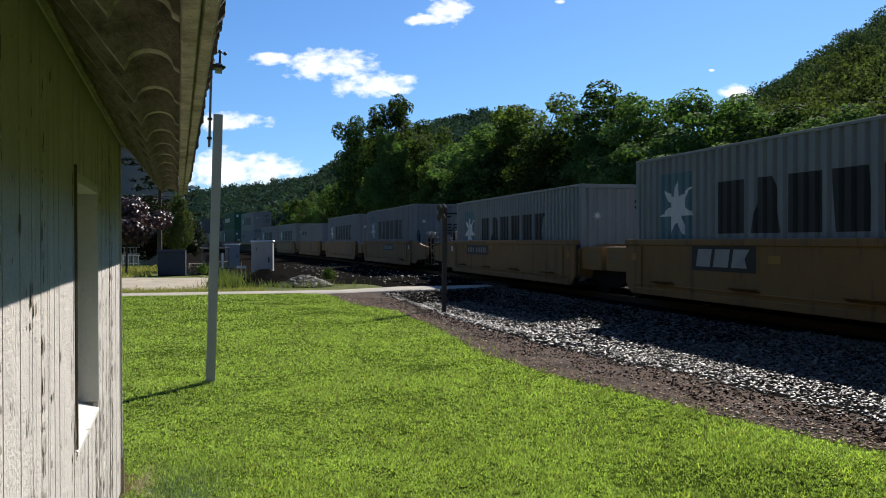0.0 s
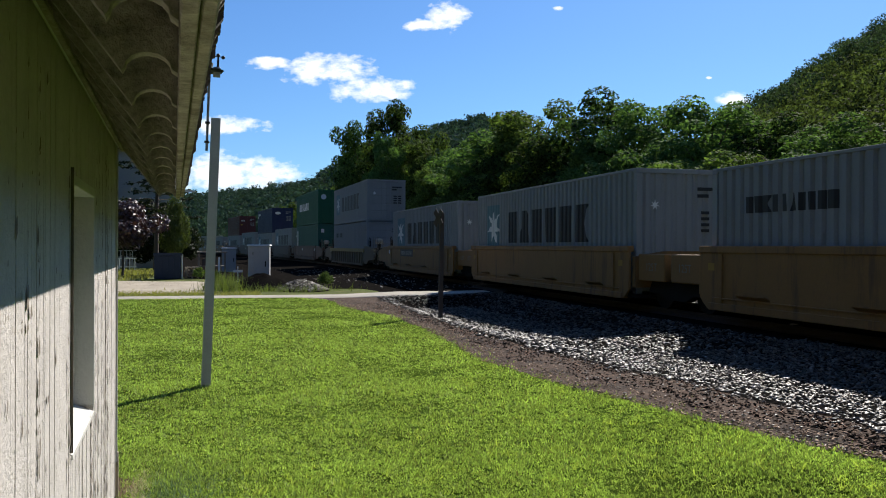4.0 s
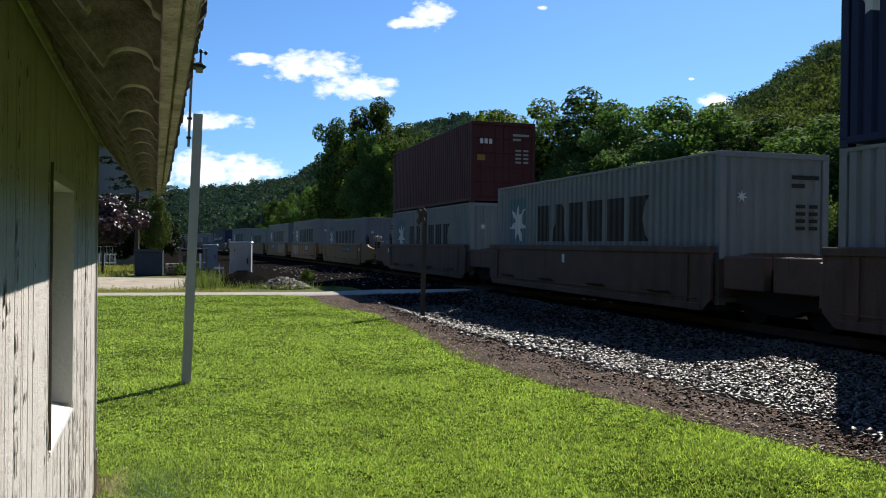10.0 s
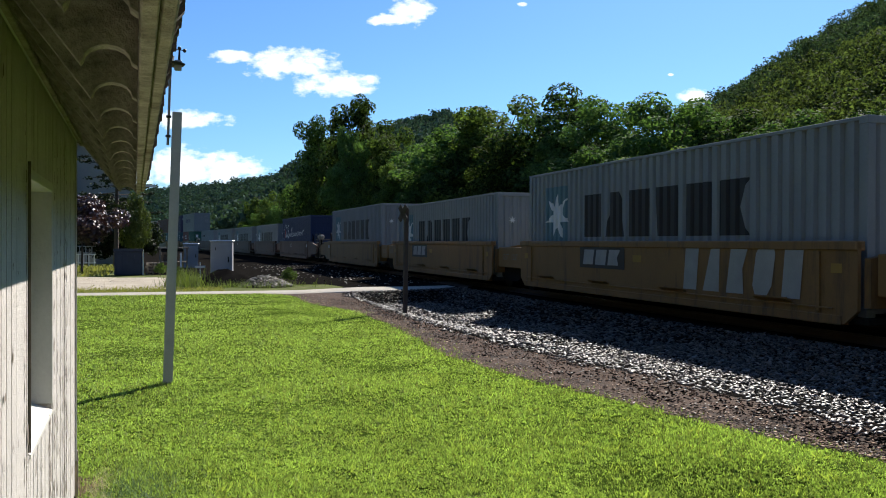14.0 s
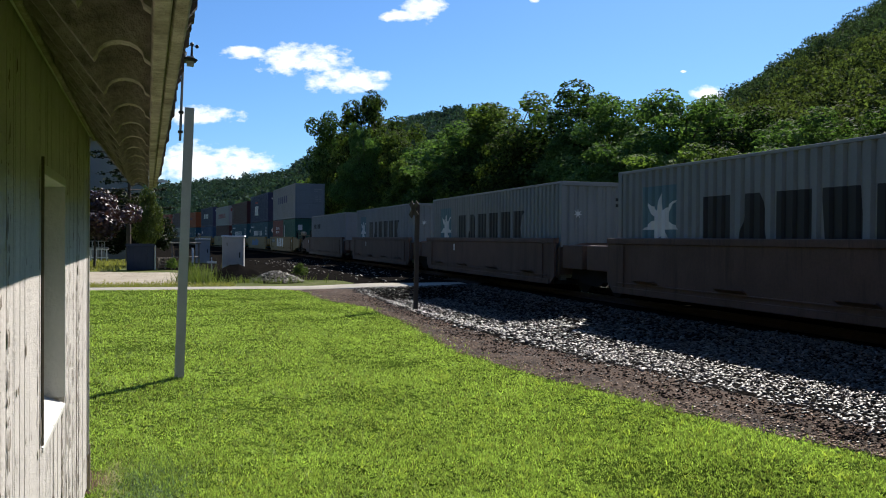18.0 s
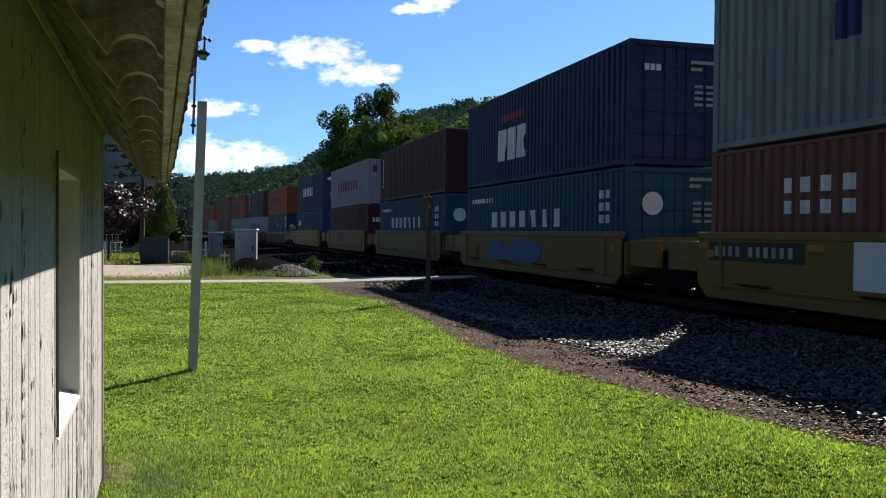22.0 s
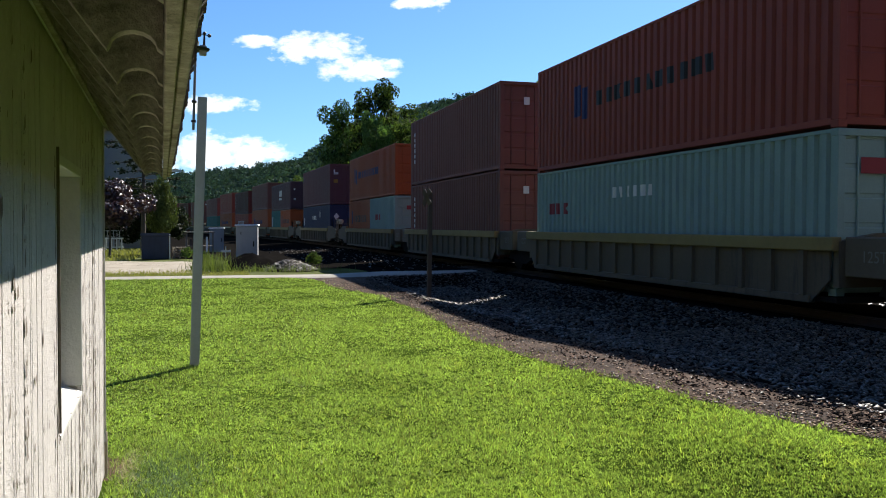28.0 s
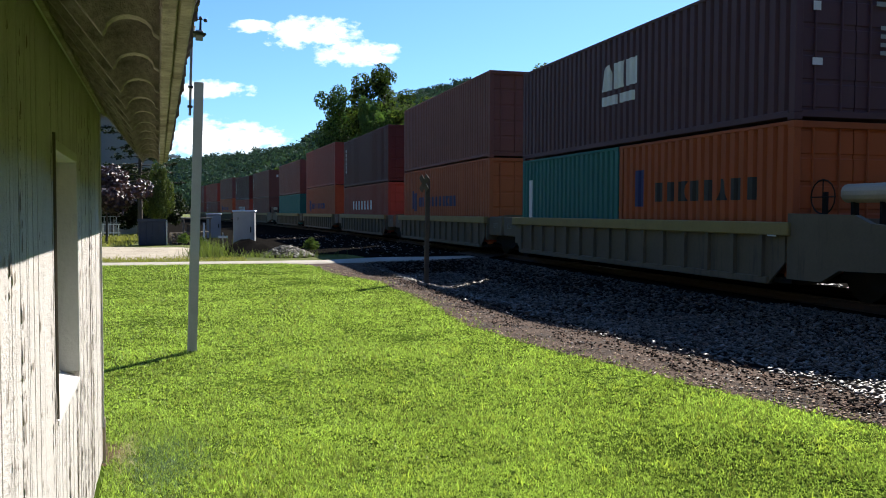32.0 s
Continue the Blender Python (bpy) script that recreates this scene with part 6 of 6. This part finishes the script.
def build_stones():
    r = np.random.default_rng(41)

    def bed(count, y0, y1, x1, size, spill):
        y = r.uniform(y0, y1, count)
        e = np.interp(y, np.linspace(y0, y1, 150), [ballast_edge(v) for v in np.linspace(y0, y1, 150)])
        e = e + 0.12 + 0.12 * np.sin(y * 2.3) * np.sin(y * 0.7)
        x = e - spill + (x1 - e + spill) * r.uniform(0, 1, count) ** 1.15
        thin = r.uniform(0, 1, count) < np.clip((x - e + spill) / (3 * spill), 0.05, 1)
        x, y = x[thin], y[thin]
        z = np.array([bed_height(TRACK_X - a) for a in x]) + r.uniform(-0.01, 0.03, len(x))
        return np.stack([x, y, z], 1)
    stones("ballast_stones", bed(21000, 4.2, 12.0, 9.3, 0.036, 0.28), 0.0205, stone_mat, "grey broken ballast stones in sun and shade", r)
    stones("ballast_stones", bed(14500, 12.0, 26.6, 9.0, 0.04, 0.25), 0.029, stone_mat, "grey broken ballast stones in sun and shade", r)
    stones("ballast_stones", bed(500, 30.0, 60.0, 9.6, 0.06, 0.5), 0.045, stone_mat, "grey broken ballast stones along the far track", r)
    y = r.uniform(9.0, 60.0, 2600)
    x = TRACK_X + np.where(y > BEND_Y, -(y - BEND_Y) ** 2 / (2 * BEND_R), 0) + r.uniform(1.7, 5.2, 2600)
    stones("ballast_stones", np.stack([x, y, np.array([bed_height(v - TRACK_X) for v in x]) + 0.01], 1), 0.05, stone_mat, "pale ballast stones on the track's far shoulder", r)
    # chips strewn over the dirt
    y = r.uniform(3.5, 26, 1500)
    x = np.array([lawn_edge(v) for v in y]) + r.uniform(0, 1, 1500) * np.array([ballast_edge(v) - lawn_edge(v) for v in y])
    stones("dirt_chips", np.stack([x, y, np.full(1500, 0.02)], 1), 0.010, stone_mat, "small stone chips scattered on the dirt", r)
    y = 4.0 + 20.0 * r.uniform(0, 1, 9000) ** 1.7
    k = r.uniform(-0.05, 1.1, 9000)
    x = np.array([lawn_edge(v) for v in y]) * (1 - k) + np.array([ballast_edge(v) for v in y]) * k
    pick = r.uniform(0, 1, 9000) < 0.75
    litter = np.stack([x, y, np.full(9000, 0.02)], 1)
    bark_bits = paint("bark_litter", (0.15, 0.095, 0.068), 0.9, vary=0.3, bump=0, spread=0.8, spec=0.1)
    dry = k < 0.42 + 0.12 * np.sin(y * 3.1)
    straw_bits = paint("dry_leaf_litter", (0.30, 0.215, 0.15), 0.9, vary=0.3, bump=0, spread=0.6, spec=0.1)
    stones("leaf_litter", litter[pick & dry], 0.011, straw_bits, "pale dry litter along the lawn's edge", r, "litter")
    pick = pick & ~dry & (r.uniform(0, 1, 9000) < 0.5)
    stones("dirt_litter", litter[pick], 0.011, bark_bits, "crumbled bark and chips strewn on dirt", r, "litter")
    stones("cinders", litter[~pick & ~dry], 0.012, ballast_bed, "black cinders strewn on the bare dirt", r, "litter")
    # a bank of pale stones beyond the lane, and a dark soil mound at the cabinet's foot
    n = 1100
    a, d = r.uniform(0, 6.28, n), np.sqrt(r.uniform(0, 1, n))
    x, y = 3.2 + 1.0 * d * np.cos(a), 32.2 + 1.4 * d * np.sin(a)
    z = 0.36 * (1 - d ** 1.3) + 0.01
    stones("stone_heap", np.stack([x, y, z], 1), 0.045, stone_mat, "low heap of pale broken stone by the track", r)
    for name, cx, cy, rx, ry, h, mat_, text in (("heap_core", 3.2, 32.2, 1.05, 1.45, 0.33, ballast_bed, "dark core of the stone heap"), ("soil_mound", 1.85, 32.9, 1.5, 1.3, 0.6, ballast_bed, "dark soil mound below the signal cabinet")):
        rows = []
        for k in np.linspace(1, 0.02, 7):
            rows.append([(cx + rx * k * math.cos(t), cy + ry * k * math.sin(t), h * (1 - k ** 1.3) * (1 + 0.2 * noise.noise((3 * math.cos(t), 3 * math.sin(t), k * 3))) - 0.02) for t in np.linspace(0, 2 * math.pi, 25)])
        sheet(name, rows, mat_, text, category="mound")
    # scattered gravel of the yard
    n = 350
    stones("yard_gravel", np.stack([r.uniform(-8, 0.2, n), r.uniform(31.0, 40.5, n), np.full(n, 0.003)], 1), 0.02, gravel_mat, "loose pale gravel stones on the yard", r, "gravel")


build_stones()
# ---- things on the lawn and beyond the lane ----
grey_post = paint("weathered_grey_paint", (0.34, 0.35, 0.33), 0.75, vary=0.15, scale=3, grain=40, bump=0.25, dirt=(0.2, 0.19, 0.16), dirt_amount=0.2, streak=True)
brown_post = paint("dark_brown_timber", (0.09, 0.065, 0.05), 0.85, vary=0.3, scale=4, grain=40, bump=0.4)
case_mat = paint("silver_grey_cabinet", (0.33, 0.34, 0.35), 0.55, 0.1, vary=0.15, scale=2, grain=30, bump=0.1, dirt=(0.2, 0.17, 0.13), dirt_amount=0.2, streak=True)
case_top = paint("bright_sheet_metal", (0.8, 0.8, 0.8), 0.42, 0.85)
bin_mat = paint("dark_blue_black_steel", (0.022, 0.036, 0.075), 0.5, vary=0.25, dirt=RUST, dirt_amount=0.15)
white_rail = paint("white_painted_railing", (0.7, 0.7, 0.68), 0.6)
timber = paint("grey_old_timber", (0.2, 0.17, 0.14), 0.9, vary=0.3, grain=40, bump=0.4)
beige = paint("beige_house_wall", (0.42, 0.39, 0.33), 0.85, vary=0.1, scale=1, grain=20)
black_plastic = paint("black_plastic", (0.02, 0.02, 0.022), 0.5)


def weather_station():
    root = thing("weather_station", "square grey post with a small anemometer weather station", "weather station", at=pose(-0.065, 10.2, 0, 0, 1.9, 0))
    post = solid(bmesh.new(), -0.053, 0.053, -0.053, 0.053, -0.2, 3.08, 0.006)
    part("post", post, grey_post, root)
    part("mast", rod(bmesh.new(), (-0.09, -0.03, 2.70), (-0.09, -0.03, 3.60), 0.0145), paint("dull_zinc_mast", (0.2, 0.2, 0.2), 0.5, 0.4), root)
    for z in (2.8, 3.02):
        part("clamp", solid(bmesh.new(), -0.118, -0.062, -0.06, 0.0, z - 0.012, z + 0.012, 0.003), black_plastic, root)
    dish = bmesh.new()
    rod(dish, (-0.07, -0.03, 3.60), (-0.07, -0.03, 3.625), 0.12, 0.14, 16)
    head = part("sensor_tray", dish, black_plastic, root)
    part("rain_gauge", rod(bmesh.new(), (-0.13, -0.03, 3.625), (-0.13, -0.03, 3.70), 0.07, 0.08, 14), grey_post, head)
    part("sensor_box", solid(bmesh.new(), -0.05, 0.03, -0.07, 0.01, 3.55, 3.66, 0.008), case_mat, head)
    part("rotor_stem", rod(bmesh.new(), (0.0, -0.03, 3.625), (0.0, -0.03, 3.78), 0.016, 0.010), black_plastic, head)
    for k in range(3):
        a = 0.5 + k * 2.094
        arm = part("cup_arm", rod(bmesh.new(), (0.0, -0.03, 3.785), (0.052 * math.cos(a), -0.03 + 0.052 * math.sin(a), 3.785), 0.005), black_plastic, head)
        cup = bmesh.new()
        bmesh.ops.create_uvsphere(cup, u_segments=10, v_segments=6, radius=0.022, matrix=Matrix.Translation((0.062 * math.cos(a), -0.03 + 0.062 * math.sin(a), 3.785)))
        ob = part("cup", cup, black_plastic, root)
        ob.parent = head
    vane = prism(bmesh.new(), [(-0.24, 3.60), (-0.14, 3.62), (-0.14, 3.64), (-0.24, 3.68)], "y", -0.034, -0.028)
    part("wind_vane", vane, black_plastic, head)


def crossing_post():
    root = thing("crossing_post", "slim dark timber post with small edge-on sign boards", "post", at=pose(5.25, 19.75, 0, 0, 0.6, 0))
    part("post", solid(bmesh.new(), -0.05, 0.05, -0.05, 0.05, -0.2, 2.42, 0.008), brown_post, root)
    for lean in (-40, 40):
        b = part("sign_board", solid(bmesh.new(), -0.012, 0.012, -0.07, 0.07, -0.22, 0.22, 0.004), brown_post, root, "dark sign board seen edge-on", at=pose(-0.10, -0.06, 2.30, lean, 0, 20))
    part("bracket", solid(bmesh.new(), -0.10, -0.05, -0.03, 0.03, 2.2, 2.26, 0.004), steel, root)


def signal_case(name, label, x, y, turn, w, d, h):
    root = thing(name, label, "signal cabinet", "signal cabinets", at=pose(x, y, 0, 0, 0, turn))
    part("body", solid(bmesh.new(), -w / 2, w / 2, -d / 2, d / 2, 0.0, h, 0.015), case_mat, root)
    part("roof_cap", solid(bmesh.new(), -w / 2 - 0.05, w / 2 + 0.05, -d / 2 - 0.05, d / 2 + 0.05, h, h + 0.075, 0.032), case_top, root, "bright sheet metal roof")
    door = part("door", solid(bmesh.new(), -w / 2 + 0.25 * w, w / 2 - 0.06, -d / 2 - 0.025, -d / 2 - 0.001, 0.12, h - 0.12, 0.008), case_mat, root)
    part("handle", solid(bmesh.new(), w / 2 - 0.18, w / 2 - 0.13, -d / 2 - 0.06, -d / 2 - 0.026, h * 0.45, h * 0.6, 0.006), steel, door)
    for z in (0.3, h - 0.3):
        part("hinge", solid(bmesh.new(), -w / 2 + 0.22 * w, -w / 2 + 0.25 * w, -d / 2 - 0.03, -d / 2 - 0.001, z - 0.06, z + 0.06, 0.004), steel, door)


def steel_bin():
    root = thing("steel_bin", "dark blue-black steel storage bin on the gravel", "bin", at=pose(-2.1, 44.0, 0, 0, 0, 4))
    part("body", solid(bmesh.new(), -0.62, 0.62, -0.5, 0.5, 0.0, 1.12, 0.02), bin_mat, root)
    part("lid", prism(bmesh.new(), [(-0.56, 1.12), (0.56, 1.12), (0.56, 1.2), (-0.56, 1.26)], "x", -0.66, 0.66), bin_mat, root)
    for i in range(5):
        part("rib", solid(bmesh.new(), -0.58 + i * 0.28, -0.53 + i * 0.28, -0.53, -0.501, 0.05, 1.1, 0.006), bin_mat, root)
    part("side_board", solid(bmesh.new(), 0.64, 0.70, -0.52, 0.3, 0.0, 1.2, 0.01), white_rail, root, "pale upright board")


def pallet_stack():
    plank = mesh_of("plank", solid(bmesh.new(), -0.35, 0.35, -0.05, 0.05, -0.011, 0.011, 0.003), timber)
    block = mesh_of("block", solid(bmesh.new(), -0.04, 0.04, -0.35, 0.35, -0.05, 0.05, 0.005), timber)
    for k in range(4):
        root = thing("pallet", "grey weathered wooden pallet in a small stack", "pallet", "stacked pallets", at=pose(-0.95 + 0.03 * (k % 2), 44.3, k * 0.145, 0, 0, 3 * k))
        for i in range(3):
            part("bearer", block, None, root, at=pose(-0.3 + i * 0.3, 0, 0.05))
        for i in range(5):
            part("plank", plank, None, root, at=pose(0, -0.3 + i * 0.15, 0.111))


def storage_rack():
    root = thing("storage_rack", "open timber rack with a shelf and odds and ends", "rack", at=pose(0.0, 46.0, 0))
    for x in (-0.65, 0.65):
        for y in (-0.35, 0.35):
            part("upright", solid(bmesh.new(), x - 0.04, x + 0.04, y - 0.04, y + 0.04, 0, 1.25, 0.005), timber, root)
    part("top_beam", solid(bmesh.new(), -0.75, 0.75, -0.45, 0.45, 1.25, 1.31, 0.006), timber, root)
    part("shelf", solid(bmesh.new(), -0.66, 0.66, -0.36, 0.36, 0.55, 0.59, 0.004), timber, root)
    crate = thing("crate", "small dark crate on the rack", "crate", at=pose(-0.2, 46.0, 0.59))
    part("body", solid(bmesh.new(), -0.3, 0.3, -0.25, 0.25, 0.0, 0.35, 0.01), brown_post, crate)
    board = thing("leaning_board", "pale board leaning beside the timber rack", "board", at=pose(0.35, 45.3, 0, -8, 0, 0))
    part("board", solid(bmesh.new(), -0.05, 0.05, -0.015, 0.015, 0.0, 1.05, 0.004), white_rail, board)


def railing():
    root = thing("railing", "white painted wooden ramp railing", "railing", at=Matrix.LocRotScale((-6.0, 56.0, 0), None, (1, 1, 0.74)))
    for i in range(9):
        part("baluster", solid(bmesh.new(), -0.03, 0.03, -0.03, 0.03, 0.15, 1.05, 0.004), white_rail, root, at=pose(-1.0 + i * 0.3, 0, 0.0))
    for z in (0.35, 1.05):
        part("rail", solid(bmesh.new(), -1.1, 1.5, -0.04, 0.04, z, z + 0.08, 0.006), white_rail, root)
    far = thing("railing", "grey lattice railing behind the white one", "railing", at=Matrix.LocRotScale((-6.1, 58.5, 0), None, (1, 1, 0.76)))
    for i in range(7):
        part("baluster", solid(bmesh.new(), -0.025, 0.025, -0.025, 0.025, 0.3, 1.7, 0.004), grey_post, far, at=pose(-1.0 + i * 0.36, 0, 0))
    for z in (0.6, 1.1, 1.65):
        part("rail", solid(bmesh.new(), -1.1, 1.4, -0.03, 0.03, z, z + 0.06, 0.005), grey_post, far)


def house():
    root = thing("house", "beige gabled house behind the small trees", "house", at=pose(-7.4, 66.0, 0, 0, 0, 6))
    part("wall", solid(bmesh.new(), -5.5, 4.4, 0, 8.0, -0.1, 8.6), beige, root)
    part("roof", prism(bmesh.new(), [(-6.0, 8.6), (4.9, 8.6), (-0.55, 11.8)], "y", -0.5, 8.5), shingle_mat, root)
    for x in (-3.6, 0.0, 2.8):
        w = part("window", solid(bmesh.new(), x - 0.5, x + 0.5, -0.02, 0.05, 3.6, 5.0), dark_glass, root)
        part("frame", solid(bmesh.new(), x - 0.56, x + 0.56, -0.06, -0.021, 5.0, 5.08, 0.01), white_rail, w)
        part("sill", solid(bmesh.new(), x - 0.6, x + 0.6, -0.1, -0.021, 3.5, 3.6, 0.01), white_rail, w)


def yard_lamp():
    root = thing("street_lamp", "pale street lamp on a slim pole by the house", "street lamp", at=pose(-1.95, 50.0, 0))
    part("pole", rod(bmesh.new(), (0, 0, -0.2), (0, 0, 4.55), 0.07, 0.05, 10), grey_post, root)
    part("arm", rod(bmesh.new(), (0, 0, 4.45), (0.45, 0, 4.62), 0.025), grey_post, root)
    head = prism(bmesh.new(), [(0.35, 4.60), (0.95, 4.58), (1.05, 4.64), (0.85, 4.72), (0.35, 4.70)], "y", -0.12, 0.12)
    part("lamp_head", head, white_rail, root)
    part("lower_lamp", prism(bmesh.new(), [(0.05, 3.95), (0.3, 4.05), (0.3, 4.15), (0.05, 4.1)], "y", -0.1, 0.1), white_rail, root)


def dark_conifer():
    """A thin conifer: flat tiers of drooping limbs with sparse needle sprays."""
    root = thing("conifer", "dark sparse conifer with flat tiers of branches", "tree", at=pose(-3.3, 55.0, 0))
    r = random.Random(12)
    q = np.random.default_rng(12)
    part("trunk", rod(bmesh.new(), (0, 0, -0.2), (0.08, 0, 8.2), 0.17, 0.04, 8), bark, root)
    needles = []
    for i in range(34):
        a, z = i * 2.4 + r.uniform(-0.4, 0.4), 3.3 + 4.6 * i / 34
        reach = (2.9 - 0.26 * (z - 3.0)) * r.uniform(0.7, 1.1)
        tip = Vector((reach * math.cos(a), reach * math.sin(a), z + r.uniform(-0.25, 0.25)))
        limb = part("limb", rod(bmesh.new(), (0.05, 0, z), tip, 0.04, 0.01, 5), bark, root)
        for k in range(3):
            m = Vector((0.05, 0, z)).lerp(tip, r.uniform(0.4, 0.95))
            end = m + Vector((r.uniform(-0.7, 0.7), r.uniform(-0.7, 0.7), r.uniform(-0.15, 0.2)))
            part("twig", rod(bmesh.new(), m, end, 0.014, 0.005, 4), bark, limb)
            needles += [tuple(m.lerp(end, r.random())) for _ in range(22)]
        needles += [tuple(Vector((0.05, 0, z)).lerp(tip, 0.35 + 0.65 * r.random())) for _ in range(26)]
    c = np.array(needles) + q.normal(0, 0.05, (len(needles), 3))
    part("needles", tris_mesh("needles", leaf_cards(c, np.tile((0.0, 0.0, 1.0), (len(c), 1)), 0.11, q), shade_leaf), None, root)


def marker():
    root = thing("marker_stake", "small white cross-shaped marker among the weeds", "marker", at=pose(1.05, 37.2, 0))
    part("stake", solid(bmesh.new(), -0.02, 0.02, -0.02, 0.02, 0, 0.75, 0.004), white_rail, root)
    part("cross_piece", solid(bmesh.new(), -0.2, 0.2, -0.021, 0.021, 0.5, 0.6, 0.004), white_rail, root)


marker()
weather_station()
crossing_post()
signal_case("signal_cabinet", "tall silver-grey railway signal cabinet with bright roof", 1.99, 38.2, -8, 0.9, 0.75, 1.60)
signal_case("signal_cabinet", "smaller grey railway signal cabinet with bright roof", 1.0, 54.5, 0, 0.85, 0.7, 1.42)
steel_bin()
pallet_stack()
storage_rack()
railing()
house()
yard_lamp()

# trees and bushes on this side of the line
# very dark leaf colour: the shade behind the yard is put into it
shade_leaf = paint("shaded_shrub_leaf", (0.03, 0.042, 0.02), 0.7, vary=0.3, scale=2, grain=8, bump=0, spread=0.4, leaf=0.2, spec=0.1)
dark_conifer()
purple_leaf = paint("purple_leaf", (0.035, 0.013, 0.016), 0.36, vary=0.3, scale=2, grain=8, bump=0, spread=0.4, leaf=0.25, spec=0.9)
TREES.append(tree_meshes(10.0, 5.2, 77, purple_leaf, 0.24, 8000, 30, 0.5))
vine_leaf = paint("dusty_vine_leaf", (0.075, 0.095, 0.030), 0.7, vary=0.5, scale=1.5, grain=8, bump=0, spread=0.6, leaf=0.18, spec=0.05)
TREES.append(tree_meshes(10.0, 4.6, 76, vine_leaf, 0.2, 7000, 30, 0.3))
TREES.append(tree_meshes(10.0, 4.6, 78, leaf_b, 0.17, 9000, 30, 0.3))
tree(-4.4, 46.5, 3.9, 5, 20, "yard trees", "small tree with glossy purple leaves")
tree(-1.95, 48.5, 4.3, 6, 70, "yard trees", "narrow green tree covered in vines", 0.42)
tree(-5.6, 48.5, 4.2, 5, 120, "yard trees", "small tree with glossy purple leaves")
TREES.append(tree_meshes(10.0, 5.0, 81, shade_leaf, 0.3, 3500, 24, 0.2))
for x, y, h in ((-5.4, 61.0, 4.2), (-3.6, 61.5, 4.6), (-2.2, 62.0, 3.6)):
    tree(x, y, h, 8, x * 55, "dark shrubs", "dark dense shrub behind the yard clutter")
for x, y, h in ((-9, 64, 9), (-14, 70, 11), (-20, 75, 12), (-12, 95, 10), (-9, 110, 9)):
    tree(x, y, h, int(h) % 5, x * 40, "yard trees", "leafy green tree beyond the gravel yard")
TREES.append(tree_meshes(10.0, 5.5, 79, leaf_b, 0.45, 1800))
for x, y, h in ((4.4, 34.6, 0.6), (0.2, 36.0, 0.6), (-0.6, 43.0, 0.6)):
    tree(x, y, h, 9, x * 77, "weedy saplings", "weedy green sapling among the stones")
# sunlit bushes just behind the line
r_bush = random.Random(4)
for i in range(26):
    az = 9 + i * 1.4 + r_bush.uniform(-0.4, 0.4)
    d = edge_distance(az) * 0.86
    x, y = polar(az, d)
    tree(x, y, r_bush.uniform(2.6, 4.2), 7, r_bush.uniform(0, 360), "bushes behind the track", "leafy green bush at the wood's edge")
motions()
